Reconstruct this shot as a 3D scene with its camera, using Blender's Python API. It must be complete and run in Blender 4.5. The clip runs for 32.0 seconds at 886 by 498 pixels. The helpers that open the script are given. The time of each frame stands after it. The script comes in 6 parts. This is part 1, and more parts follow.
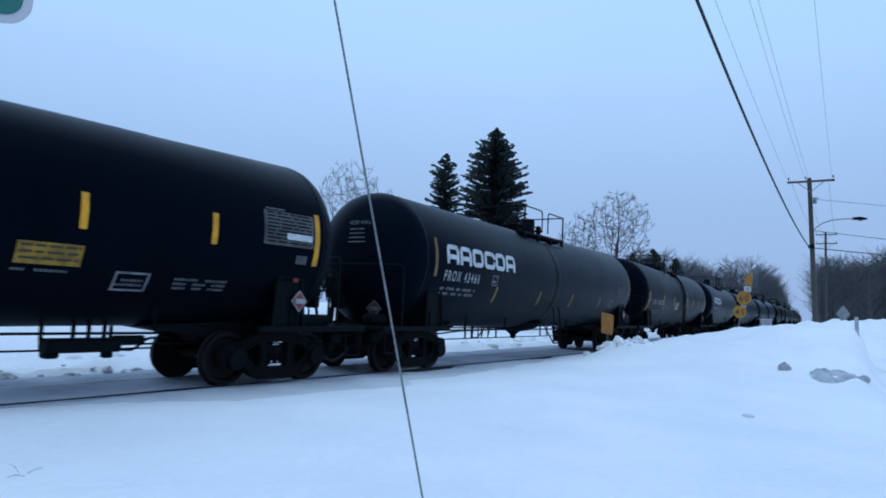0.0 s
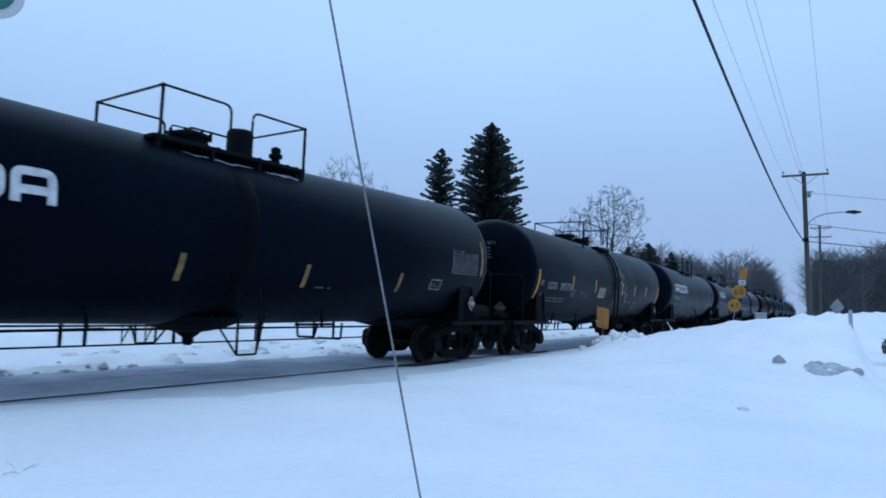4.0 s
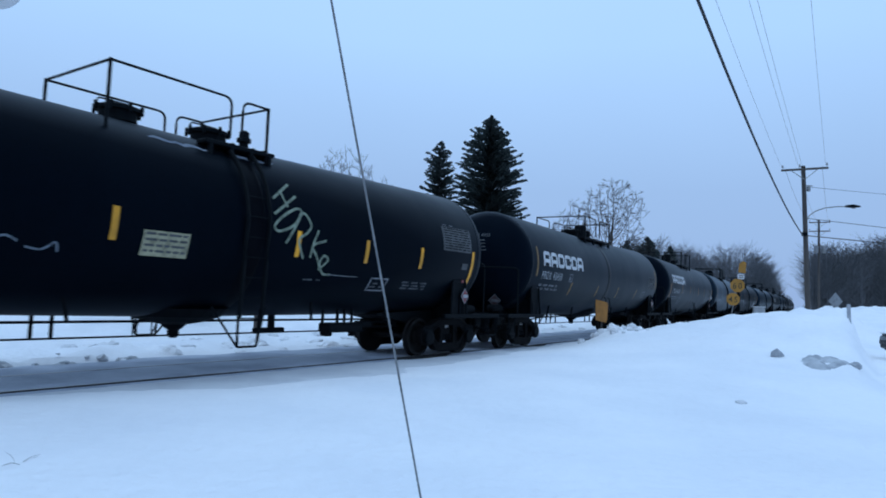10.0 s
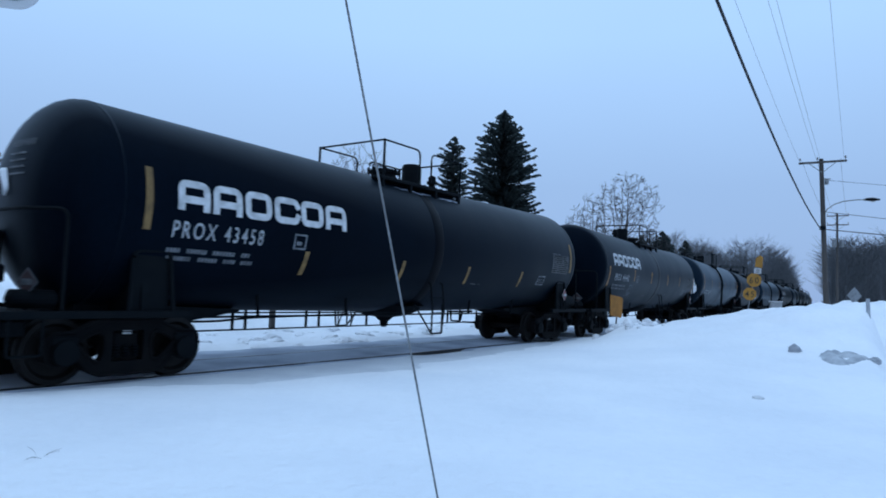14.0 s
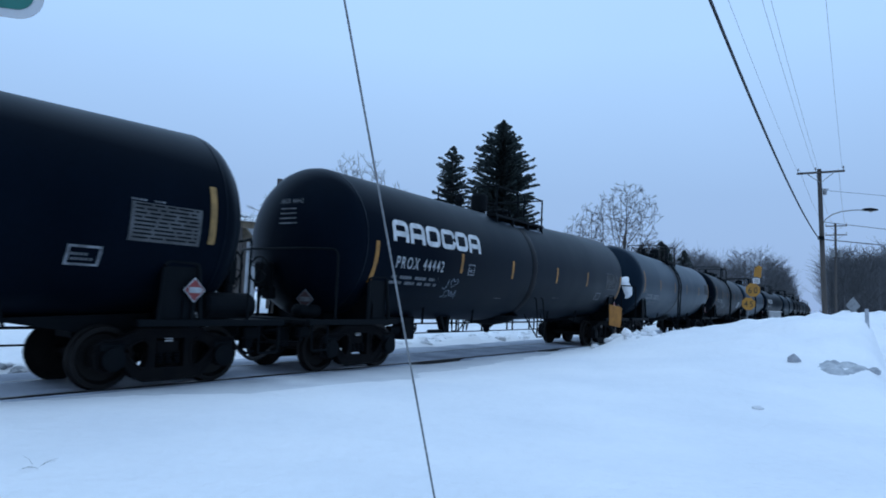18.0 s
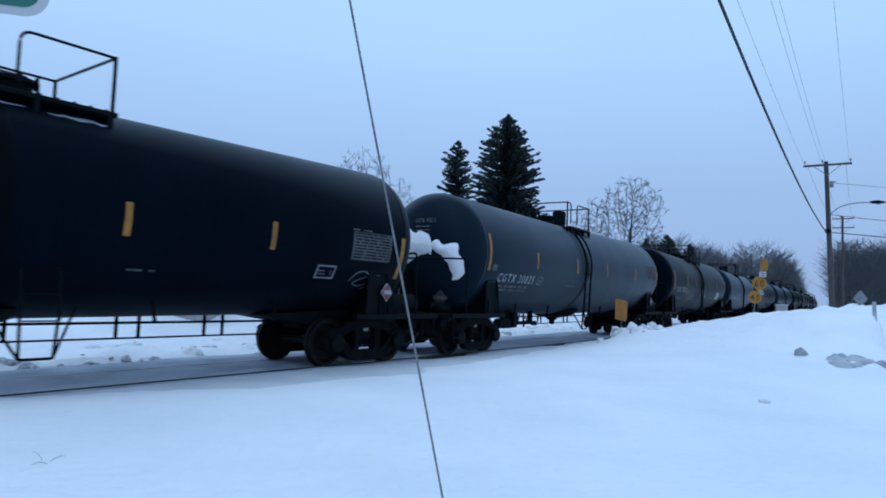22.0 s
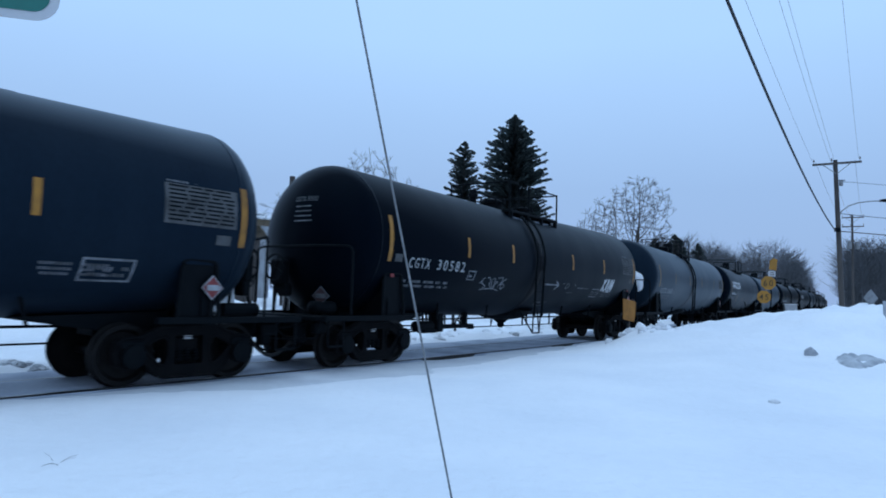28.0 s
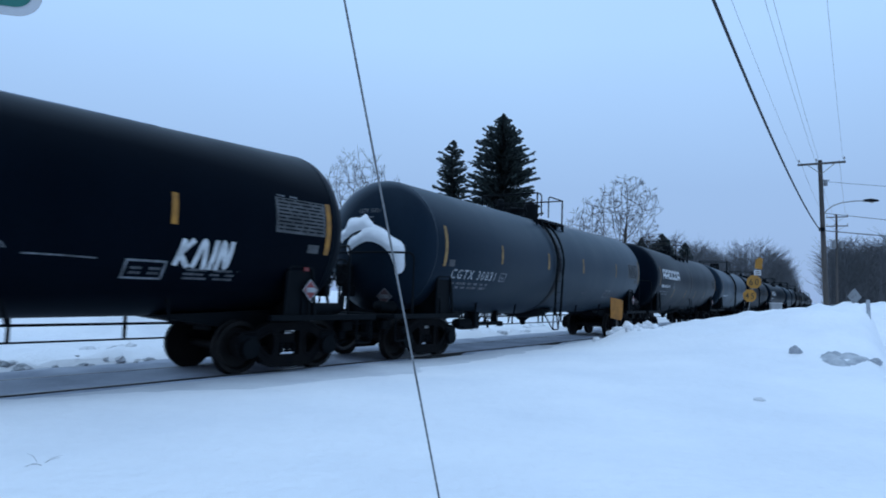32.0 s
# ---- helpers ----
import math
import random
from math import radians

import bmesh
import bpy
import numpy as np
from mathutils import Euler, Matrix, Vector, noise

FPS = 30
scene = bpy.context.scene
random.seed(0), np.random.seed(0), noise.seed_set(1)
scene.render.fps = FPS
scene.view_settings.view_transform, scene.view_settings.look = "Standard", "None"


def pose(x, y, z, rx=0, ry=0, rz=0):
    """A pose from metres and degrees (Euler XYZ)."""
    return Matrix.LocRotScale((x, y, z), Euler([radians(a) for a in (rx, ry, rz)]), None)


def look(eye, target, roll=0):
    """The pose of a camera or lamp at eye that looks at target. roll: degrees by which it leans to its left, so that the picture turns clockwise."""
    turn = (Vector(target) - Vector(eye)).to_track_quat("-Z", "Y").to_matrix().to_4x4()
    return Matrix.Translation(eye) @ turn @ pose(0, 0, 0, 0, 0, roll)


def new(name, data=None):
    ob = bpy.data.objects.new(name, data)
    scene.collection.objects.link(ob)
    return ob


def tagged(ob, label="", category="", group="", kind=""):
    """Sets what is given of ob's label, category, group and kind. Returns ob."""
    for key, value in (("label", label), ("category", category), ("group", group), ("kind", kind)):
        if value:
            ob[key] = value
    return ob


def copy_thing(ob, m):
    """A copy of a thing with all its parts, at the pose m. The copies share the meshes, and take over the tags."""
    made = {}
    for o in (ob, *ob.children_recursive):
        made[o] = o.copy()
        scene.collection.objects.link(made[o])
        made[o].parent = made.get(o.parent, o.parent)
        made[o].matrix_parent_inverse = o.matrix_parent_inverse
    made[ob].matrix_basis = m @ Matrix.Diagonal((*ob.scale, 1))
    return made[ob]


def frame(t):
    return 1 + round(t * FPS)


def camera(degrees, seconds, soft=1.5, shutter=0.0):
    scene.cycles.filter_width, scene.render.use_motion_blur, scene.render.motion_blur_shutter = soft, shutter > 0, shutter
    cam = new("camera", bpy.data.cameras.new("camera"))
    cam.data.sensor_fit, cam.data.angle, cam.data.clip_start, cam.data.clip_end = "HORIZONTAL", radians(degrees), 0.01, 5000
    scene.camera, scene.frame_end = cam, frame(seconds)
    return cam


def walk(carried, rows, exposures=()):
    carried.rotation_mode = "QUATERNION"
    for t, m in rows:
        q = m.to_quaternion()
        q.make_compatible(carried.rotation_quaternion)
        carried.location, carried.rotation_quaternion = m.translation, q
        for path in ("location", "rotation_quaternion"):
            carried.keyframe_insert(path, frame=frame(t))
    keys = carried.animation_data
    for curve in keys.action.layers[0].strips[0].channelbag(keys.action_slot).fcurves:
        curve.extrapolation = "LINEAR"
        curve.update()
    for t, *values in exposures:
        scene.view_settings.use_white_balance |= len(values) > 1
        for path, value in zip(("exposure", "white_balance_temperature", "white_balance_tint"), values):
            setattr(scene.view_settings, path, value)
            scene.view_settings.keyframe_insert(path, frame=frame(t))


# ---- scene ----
# Camera: standing at the edge of the snow, a little above rail height, turning slightly by hand.
EYE = (0.0, 0.0, 1.492)
# seconds, tilt, lean, turn
PATH = [
    (0, 95.06, -2.40, -0.21), (0.5, 94.97, -2.43, -0.34), (1, 95.07, -2.23, -0.41), (1.5, 95.17, -2.27, -0.41),
    (2, 95.30, -2.21, -0.35), (2.5, 95.05, -2.15, -0.38), (3, 94.90, -2.21, -0.52), (3.5, 94.82, -2.24, -0.57),
    (4, 94.64, -2.13, -0.57), (4.5, 94.51, -2.09, -0.58), (6.5, 94.66, -2.09, -1.03), (7, 94.42, -2.23, -1.03),
    (7.5, 94.30, -2.43, -1.00), (8, 94.28, -2.40, -0.94), (8.5, 94.04, -2.26, -0.82), (9, 93.91, -2.40, -0.70),
    (9.5, 93.84, -2.41, -0.69), (10, 94.03, -2.31, -0.66), (10.5, 94.05, -2.36, -0.71), (11, 93.99, -2.25, -0.65),
    (11.5, 93.92, -2.26, -0.49), (12, 93.98, -2.31, -0.37), (12.5, 94.05, -2.38, -0.33), (13, 93.93, -2.25, -0.18),
    (13.5, 93.74, -2.26, 0.20), (14, 93.60, -2.14, 0.54), (14.5, 93.88, -2.17, 0.48), (15, 94.03, -2.18, 0.40),
    (15.5, 94.03, -2.47, 0.52), (17.5, 94.49, -2.14, 0.47), (18, 94.41, -2.25, 0.43), (18.5, 94.16, -1.97, 0.46),
    (19, 93.76, -1.97, 0.39), (19.5, 93.43, -2.11, 0.43), (20, 93.40, -2.12, 0.39), (20.5, 93.33, -2.07, 0.31),
    (21, 93.45, -2.16, 0.51), (21.5, 93.64, -2.18, 0.73), (22, 93.94, -2.00, 0.90), (22.5, 94.13, -2.05, 1.03),
    (23, 94.22, -1.91, 1.01), (23.5, 94.22, -1.71, 0.96), (24, 94.08, -1.70, 1.17), (24.5, 93.99, -1.74, 1.33),
    (25, 94.31, -1.86, 1.49), (25.5, 94.49, -1.96, 1.50), (26, 94.34, -1.90, 1.52), (26.5, 93.99, -1.87, 1.51),
    (28.5, 93.99, -1.77, 1.54), (29, 93.91, -1.87, 1.48), (29.5, 93.74, -1.63, 1.54), (30, 93.75, -1.46, 1.85),
    (30.5, 93.79, -1.50, 2.62), (31, 93.80, -1.56, 2.44), (31.5, 93.78, -1.86, 1.54), (32, 93.92, -1.78, 0.53),
]
cam = camera(67.93, 32.0, soft=1.8, shutter=0.4)
SWAY_T, SWAY_X = (0, 9, 13, 19, 23, 26, 30, 32), (0, -0.001, -0.008, -0.012, -0.015, -0.019, -0.018, -0.014)
walk(cam, [(t, pose(EYE[0] + float(np.interp(t, SWAY_T, SWAY_X)), EYE[1], EYE[2], a, b, c)) for t, a, b, c in PATH])

# The track's curve: foot of the line at D metres, heading TH from the y axis, bending to the left ahead.
D, TH, KA, KB = 10.505, 0.6405, -0.00337, 0.00222
SPEED_T = (0, 3, 6, 9, 12, 15, 18, 21, 24, 27, 30, 33)
SPEED_V = (3.012, 3.083, 3.059, 3.111, 3.261, 3.299, 3.385, 3.540, 3.710, 3.906, 4.138, 4.369)


def heading(s):
    q = np.clip(s, -40, 80)
    return TH + KA * q + KB * np.maximum(q - 25, 0) + np.interp(s, (60, 85, 105, 130, 190, 230), (0, 0.08, 0.06, 0.035, 0.03, 0.0))


_S = np.arange(-400, 1500.01, 0.25)
_H = heading(_S)
_i0 = int(np.argmin(np.abs(_S)))
_X = np.concatenate([[0], np.cumsum((np.sin(_H)[1:] + np.sin(_H)[:-1]) * 0.125)])
_Y = np.concatenate([[0], np.cumsum((np.cos(_H)[1:] + np.cos(_H)[:-1]) * 0.125)])
_X += -D * math.cos(TH) - _X[_i0]
_Y += D * math.sin(TH) - _Y[_i0]


def on_track(s, lat=0.0):
    """The plan place at s metres along the track, lat metres to its right (the camera's side)."""
    h = np.interp(s, _S, _H)
    return np.interp(s, _S, _X) + lat * np.cos(h), np.interp(s, _S, _Y) - lat * np.sin(h), h


def track_coords(x, y):
    """s and lat of plan places (arrays)."""
    u = (x + D * math.cos(TH)) * math.sin(TH) + (y - D * math.sin(TH)) * math.cos(TH)
    s = np.clip(u, -390, 1490)
    for _ in range(4):
        px, py, h = on_track(s)
        s = np.clip(s + (x - px) * np.sin(h) + (y - py) * np.cos(h), -390, 1490)
    px, py, h = on_track(s)
    return s, (x - px) * np.cos(h) - (y - py) * np.sin(h)


_g = np.arange(0, 33.001, 0.05)
_v = np.interp(_g, SPEED_T, SPEED_V)
_roll = np.concatenate([[0], np.cumsum((_v[1:] + _v[:-1]) * 0.025)])


def rolled(t):
    """Metres that the train has rolled by t seconds."""
    return float(np.interp(t, _g, _roll) - np.interp(t, (24, 25, 28.5, 30, 32), (0, 0.1, 0.2, 0.35, 0.75)))


# ---- light ----
world = bpy.data.worlds.new("overcast_dusk")
scene.world = world
world.use_nodes = True
wn = world.node_tree
for n in list(wn.nodes):
    wn.nodes.remove(n)
w_out = wn.nodes.new("ShaderNodeOutputWorld")
w_bg = wn.nodes.new("ShaderNodeBackground")
w_sky = wn.nodes.new("ShaderNodeTexSky")
w_sky.sky_type = "NISHITA"
w_sky.sun_disc = False
w_sky.sun_elevation = radians(14)
w_sky.sun_rotation = radians(200)
w_sky.air_density, w_sky.dust_density, w_sky.ozone_density = 1.0, 2.0, 3.0
w_dim = wn.nodes.new("ShaderNodeMixRGB")
w_dim.blend_type = "MULTIPLY"
w_dim.inputs[0].default_value = 1.0
w_dim.inputs[2].default_value = (0.08, 0.08, 0.08, 1)
w_geo = wn.nodes.new("ShaderNodeTexCoord")
w_sep = wn.nodes.new("ShaderNodeSeparateXYZ")
w_ramp = wn.nodes.new("ShaderNodeValToRGB")
w_noise = wn.nodes.new("ShaderNodeTexNoise")
w_noise.inputs["Scale"].default_value = 1.6
w_noise.inputs["Detail"].default_value = 3
w_cl = wn.nodes.new("ShaderNodeMixRGB")
w_cl.blend_type = "MULTIPLY"
w_cl.inputs[0].default_value = 0.10
e = w_ramp.color_ramp.elements
e[0].position, e[0].color = 0.0, (0.345, 0.515, 0.862, 1)
e[1].position, e[1].color = 0.55, (0.53, 0.83, 1.285, 1)
m1 = w_ramp.color_ramp.elements.new(0.16)
m1.color = (0.375, 0.575, 0.932, 1)
m2 = w_ramp.color_ramp.elements.new(0.36)
m2.color = (0.49, 0.775, 1.205, 1)
w_mix = wn.nodes.new("ShaderNodeMixRGB")
w_mix.inputs[0].default_value = 0.9
wn.links.new(w_geo.outputs["Generated"], w_sep.inputs[0])
wn.links.new(w_geo.outputs["Generated"], w_noise.inputs["Vector"])
wn.links.new(w_sep.outputs["Z"], w_ramp.inputs[0])
wn.links.new(w_ramp.outputs[0], w_cl.inputs[1])
wn.links.new(w_noise.outputs[0], w_cl.inputs[2])
wn.links.new(w_sky.outputs[0], w_dim.inputs[1])
wn.links.new(w_dim.outputs[0], w_mix.inputs[1])
wn.links.new(w_cl.outputs[0], w_mix.inputs[2])
wn.links.new(w_mix.outputs[0], w_bg.inputs[0])
w_bg.inputs[1].default_value = 1.0
wn.links.new(w_bg.outputs[0], w_out.inputs[0])

sun_data = bpy.data.lights.new("sun", "SUN")
sun_data.energy, sun_data.angle, sun_data.color = 0.45, radians(40), (0.72, 0.88, 1.0)
sun = new("sun", sun_data)
sun.matrix_world = look((0, 0, 60), (12, 16, 0))


# ---- materials ----
def material(name, base, rough=0.6, metal=0.0, vary=0.25, scale=3.0, fine=40.0, bump=0.2, bump_dist=0.01, second=None, spread=(0.4, 0.65),
             stretch=(1, 1, 1), per_object=0.0, per_island=0.0, spec=0.5, sheen=None, gloss=None):
    """A procedural surface: base colour with coarse stains, fine grain and relief, in metres of its object's space."""
    mat = bpy.data.materials.new(name)
    mat.use_nodes = True
    nt = mat.node_tree
    b = nt.nodes["Principled BSDF"]
    L = nt.links.new
    tc = nt.nodes.new("ShaderNodeTexCoord")
    mp = nt.nodes.new("ShaderNodeMapping")
    mp.inputs["Scale"].default_value = stretch
    L(tc.outputs["Object"], mp.inputs[0])
    n1 = nt.nodes.new("ShaderNodeTexNoise")
    n1.inputs["Scale"].default_value, n1.inputs["Detail"].default_value = scale, 5
    n2 = nt.nodes.new("ShaderNodeTexNoise")
    n2.inputs["Scale"].default_value, n2.inputs["Detail"].default_value = fine, 4
    L(mp.outputs[0], n1.inputs["Vector"])
    L(mp.outputs[0], n2.inputs["Vector"])
    ramp = nt.nodes.new("ShaderNodeValToRGB")
    ramp.color_ramp.elements[0].position, ramp.color_ramp.elements[1].position = spread
    dark = second or tuple(c * (1 - vary) for c in base)
    ramp.color_ramp.elements[0].color = (*base, 1)
    ramp.color_ramp.elements[1].color = (*dark, 1)
    L(n1.outputs[0], ramp.inputs[0])
    mul = nt.nodes.new("ShaderNodeMixRGB")
    mul.blend_type = "MULTIPLY"
    mul.inputs[0].default_value = vary
    L(ramp.outputs[0], mul.inputs[1])
    L(n2.outputs[0], mul.inputs[2])
    last = mul.outputs[0]
    if per_object or per_island:
        src = nt.nodes.new("ShaderNodeObjectInfo").outputs["Random"] if per_object else nt.nodes.new("ShaderNodeNewGeometry").outputs["Random Per Island"]
        mr = nt.nodes.new("ShaderNodeMapRange")
        mr.inputs[3].default_value, mr.inputs[4].default_value = 1 - (per_object or per_island), 1 + (per_object or per_island)
        L(src, mr.inputs[0])
        hsv = nt.nodes.new("ShaderNodeHueSaturation")
        L(mr.outputs[0], hsv.inputs["Value"])
        L(last, hsv.inputs["Color"])
        last = hsv.outputs[0]
    L(last, b.inputs["Base Color"])
    rr = nt.nodes.new("ShaderNodeMapRange")
    rr.inputs[3].default_value, rr.inputs[4].default_value = max(0.05, rough - 0.12), min(1, rough + 0.12)
    L(n1.outputs[0], rr.inputs[0])
    L(rr.outputs[0], b.inputs["Roughness"])
    b.inputs["Metallic"].default_value = metal
    b.inputs["Specular IOR Level"].default_value = spec
    if gloss:
        lw = nt.nodes.new("ShaderNodeLayerWeight")
        lw.inputs["Blend"].default_value = 0.5
        gr = nt.nodes.new("ShaderNodeMapRange")
        gr.inputs[1].default_value, gr.inputs[2].default_value = gloss[0], gloss[1]
        gr.inputs[3].default_value, gr.inputs[4].default_value = spec, gloss[2]
        L(lw.outputs["Facing"], gr.inputs[0])
        L(gr.outputs[0], b.inputs["Specular IOR Level"])
    if bump:
        bp = nt.nodes.new("ShaderNodeBump")
        bp.inputs["Strength"].default_value, bp.inputs["Distance"].default_value = bump, bump_dist
        L(n2.outputs[0], bp.inputs["Height"])
        L(bp.outputs[0], b.inputs["Normal"])
    if sheen:
        b.inputs["Specular Tint"].default_value = (*sheen, 1)
    return mat


M_SNOW = material("snow", (0.90, 0.91, 0.93), 0.85, vary=0.06, scale=0.35, fine=7, bump=0.5, bump_dist=0.08, second=(0.82, 0.84, 0.875), spec=0.2)
M_SLUSH = material("dirty_packed_snow", (0.54, 0.585, 0.67), 0.8, vary=0.2, scale=0.9, fine=14, bump=0.5, bump_dist=0.03, second=(0.36, 0.40, 0.48), spec=0.2)
M_MARGIN = material("grey_margin_snow", (0.70, 0.72, 0.75), 0.85, vary=0.12, scale=0.8, fine=12, bump=0.4, bump_dist=0.03, second=(0.60, 0.62, 0.66), spec=0.2)
M_CLOD = material("snow_clod", (0.84, 0.86, 0.89), 0.9, vary=0.28, scale=2.5, fine=18, bump=0.8, bump_dist=0.05, second=(0.70, 0.71, 0.74), spec=0.15)
# The dark second tone puts shade between the lumps into the colour.
M_PLOUGH = material("shade_grey_ploughed_snow", (0.62, 0.65, 0.69), 0.9, vary=0.3, scale=4.5, fine=18, bump=0.8, bump_dist=0.05, second=(0.40, 0.43, 0.47), spec=0.15)
M_ICE = material("grey_ice_block", (0.46, 0.49, 0.53), 0.7, vary=0.4, scale=5, fine=25, bump=0.6, bump_dist=0.03, second=(0.34, 0.36, 0.40))
M_BLACK = material("black_tank_paint", (0.0009, 0.0026, 0.0060), 0.50, spec=0.03, gloss=(0.42, 0.95, 0.25), sheen=(0.5, 0.8, 1.0), vary=0.5, scale=0.8, fine=26, bump=0.06, bump_dist=0.006, second=(0.0016, 0.0038, 0.0080), stretch=(1, 1, 0.35))
M_BLACK2 = material("dusty_black_tank_paint", (0.0011, 0.0032, 0.0075), 0.50, spec=0.03, gloss=(0.40, 0.94, 0.34), sheen=(0.5, 0.8, 1.0), vary=0.5, scale=0.7, fine=22, bump=0.06, bump_dist=0.006, second=(0.0022, 0.0052, 0.0110), stretch=(1, 1, 0.35))
M_GREY = material("slate_grey_tank_paint", (0.0066, 0.0140, 0.0250), 0.48, spec=0.06, gloss=(0.40, 0.95, 0.80), sheen=(0.5, 0.8, 1.0), vary=0.4, scale=0.8, fine=24, bump=0.06, bump_dist=0.006, second=(0.0100, 0.0190, 0.0315), stretch=(1, 1, 0.35))
M_FROST = material("thin_frost", (0.30, 0.34, 0.40), 0.8, vary=0.5, scale=3, fine=22, bump=0.1, second=(0.16, 0.19, 0.24), stretch=(0.6, 2, 2))
M_LETTER = material("white_number_paint", (0.46, 0.48, 0.50), 0.6, vary=0.4, scale=5, fine=35, bump=0.04)
M_STAIN = material("oily_black_stain", (0.0005, 0.0015, 0.0038), 0.40, spec=0.03, gloss=(0.35, 0.95, 0.12), vary=0.5, scale=1.2, fine=20, bump=0.05, second=(0.0016, 0.0028, 0.0056), stretch=(2, 2, 0.3))
M_STEEL = material("grimy_black_steel", (0.0011, 0.0019, 0.0034), 0.7, spec=0.12, sheen=(0.7, 0.88, 1.0), vary=0.5, scale=4, fine=50, bump=0.3, second=(0.0042, 0.0050, 0.0062))
M_TRUCK = material("rusty_truck_casting", (0.0028, 0.0036, 0.0052), 0.8, spec=0.10, vary=0.5, scale=5, fine=40, bump=0.4, second=(0.0075, 0.0074, 0.0082))
M_WHEEL = material("worn_wheel_steel", (0.0055, 0.0054, 0.0060), 0.6, 0.1, spec=0.2, vary=0.5, scale=6, fine=60, bump=0.2, second=(0.012, 0.0105, 0.0105))
M_TREAD = material("polished_tread", (0.30, 0.29, 0.28), 0.35, 0.9, vary=0.2, scale=8, fine=60, bump=0.05)
M_RAIL = material("rail_steel", (0.020, 0.020, 0.022), 0.7, 0.3, vary=0.4, scale=2, fine=30, bump=0.2, second=(0.034, 0.029, 0.028))
M_YELLOW = material("yellow_reflective_tape", (0.86, 0.37, 0.004), 0.45, vary=0.3, scale=5, fine=40, bump=0.05, per_object=0.2)
M_FADED = material("faded_yellow_tape", (0.34, 0.19, 0.05), 0.6, vary=0.5, scale=5, fine=40, bump=0.05, per_object=0.25)
M_WHITE = material("white_stencil_paint", (0.70, 0.71, 0.72), 0.55, vary=0.35, scale=5, fine=35, bump=0.04)
M_DIMWHITE = material("weathered_stencil_paint", (0.27, 0.29, 0.32), 0.65, vary=0.6, scale=6, fine=30, bump=0.04)
M_STENCIL = material("faded_stencil_paint", (0.14, 0.15, 0.17), 0.65, vary=0.6, scale=6, fine=30, bump=0.04)
M_STENCIL2 = material("worn_stencil_paint", (0.20, 0.215, 0.24), 0.65, vary=0.6, scale=6, fine=30, bump=0.04)
M_YELLOW2 = material("dull_yellow_tape", (0.42, 0.175, 0.010), 0.5, vary=0.4, scale=5, fine=40, bump=0.05, per_object=0.15)
M_PANEL = material("grey_data_panel", (0.085, 0.09, 0.095), 0.6, vary=0.5, scale=4, fine=40, bump=0.04)
M_PANEL_Y = material("dull_yellow_placard", (0.46, 0.25, 0.012), 0.6, vary=0.5, scale=7, fine=40, bump=0.05)
M_PANEL_C = material("cream_placard", (0.45, 0.42, 0.26), 0.6, vary=0.5, scale=7, fine=40, bump=0.05)
M_RED = material("red_placard", (0.24, 0.022, 0.022), 0.5, vary=0.4, scale=8, fine=50, bump=0.03)
M_REDOLD = material("grimy_red_placard", (0.035, 0.010, 0.012), 0.6, vary=0.4, scale=8, fine=50, bump=0.03)
M_GRAF = material("pale_spray_paint", (0.30, 0.37, 0.27), 0.7, vary=0.6, scale=9, fine=40, bump=0.0)
M_GRAF2 = material("blue_grey_spray_paint", (0.20, 0.25, 0.31), 0.7, vary=0.6, scale=9, fine=40, bump=0.0)
M_WOOD = material("weathered_pole_wood", (0.095, 0.082, 0.075), 0.9, vary=0.4, scale=3, fine=40, bump=0.6, second=(0.06, 0.054, 0.052), stretch=(4, 4, 0.3))
M_BARK = material("winter_bark", (0.075, 0.065, 0.06), 0.9, vary=0.4, scale=3, fine=20, bump=0.5, second=(0.05, 0.044, 0.042))
M_TWIG = material("twigs", (0.030, 0.028, 0.030), 0.9, vary=0.3, scale=0.2, fine=3, bump=0.0, second=(0.020, 0.019, 0.021), per_island=0.3)
# Haze of the distance is put into these two paler, bluer twig colours.
M_FARTWIG = material("hazed_far_twigs", (0.095, 0.102, 0.115), 0.95, vary=0.3, scale=0.2, fine=3, bump=0.0, second=(0.085, 0.09, 0.10), per_island=0.2)
M_THICKET = material("hazed_grey_twigs", (0.092, 0.096, 0.106), 0.95, vary=0.3, scale=0.2, fine=3, bump=0.0, second=(0.066, 0.070, 0.078), per_island=0.3)
M_NEEDLE = material("spruce_needles", (0.040, 0.056, 0.056), 0.85, spec=0.2, vary=0.4, scale=1.5, fine=20, bump=0.0, second=(0.026, 0.038, 0.039), per_island=0.45)
M_GALV = material("galvanised_steel", (0.30, 0.31, 0.32), 0.45, 0.8, vary=0.3, scale=8, fine=60, bump=0.1)
M_CABLE = material("black_cable", (0.012, 0.013, 0.016), 0.7, vary=0.2, scale=2, fine=6, bump=0.0)
M_ALU = material("aluminium_wire", (0.22, 0.23, 0.25), 0.5, 0.6, vary=0.2, scale=5, fine=60, bump=0.0)
M_SIGNGREEN = material("green_sign_sheeting", (0.005, 0.16, 0.13), 0.4, vary=0.15, scale=4, fine=60, bump=0.03)
M_SIGNWHITE = material("white_sign_border", (0.55, 0.56, 0.58), 0.5, vary=0.1, scale=4, fine=60, bump=0.03)
M_SIGNYEL = material("yellow_sign_sheeting", (0.42, 0.19, 0.015), 0.5, vary=0.25, scale=6, fine=40, bump=0.03)
M_SIGNORG = material("orange_board_paint", (0.40, 0.155, 0.012), 0.55, vary=0.35, scale=4, fine=30, bump=0.08)
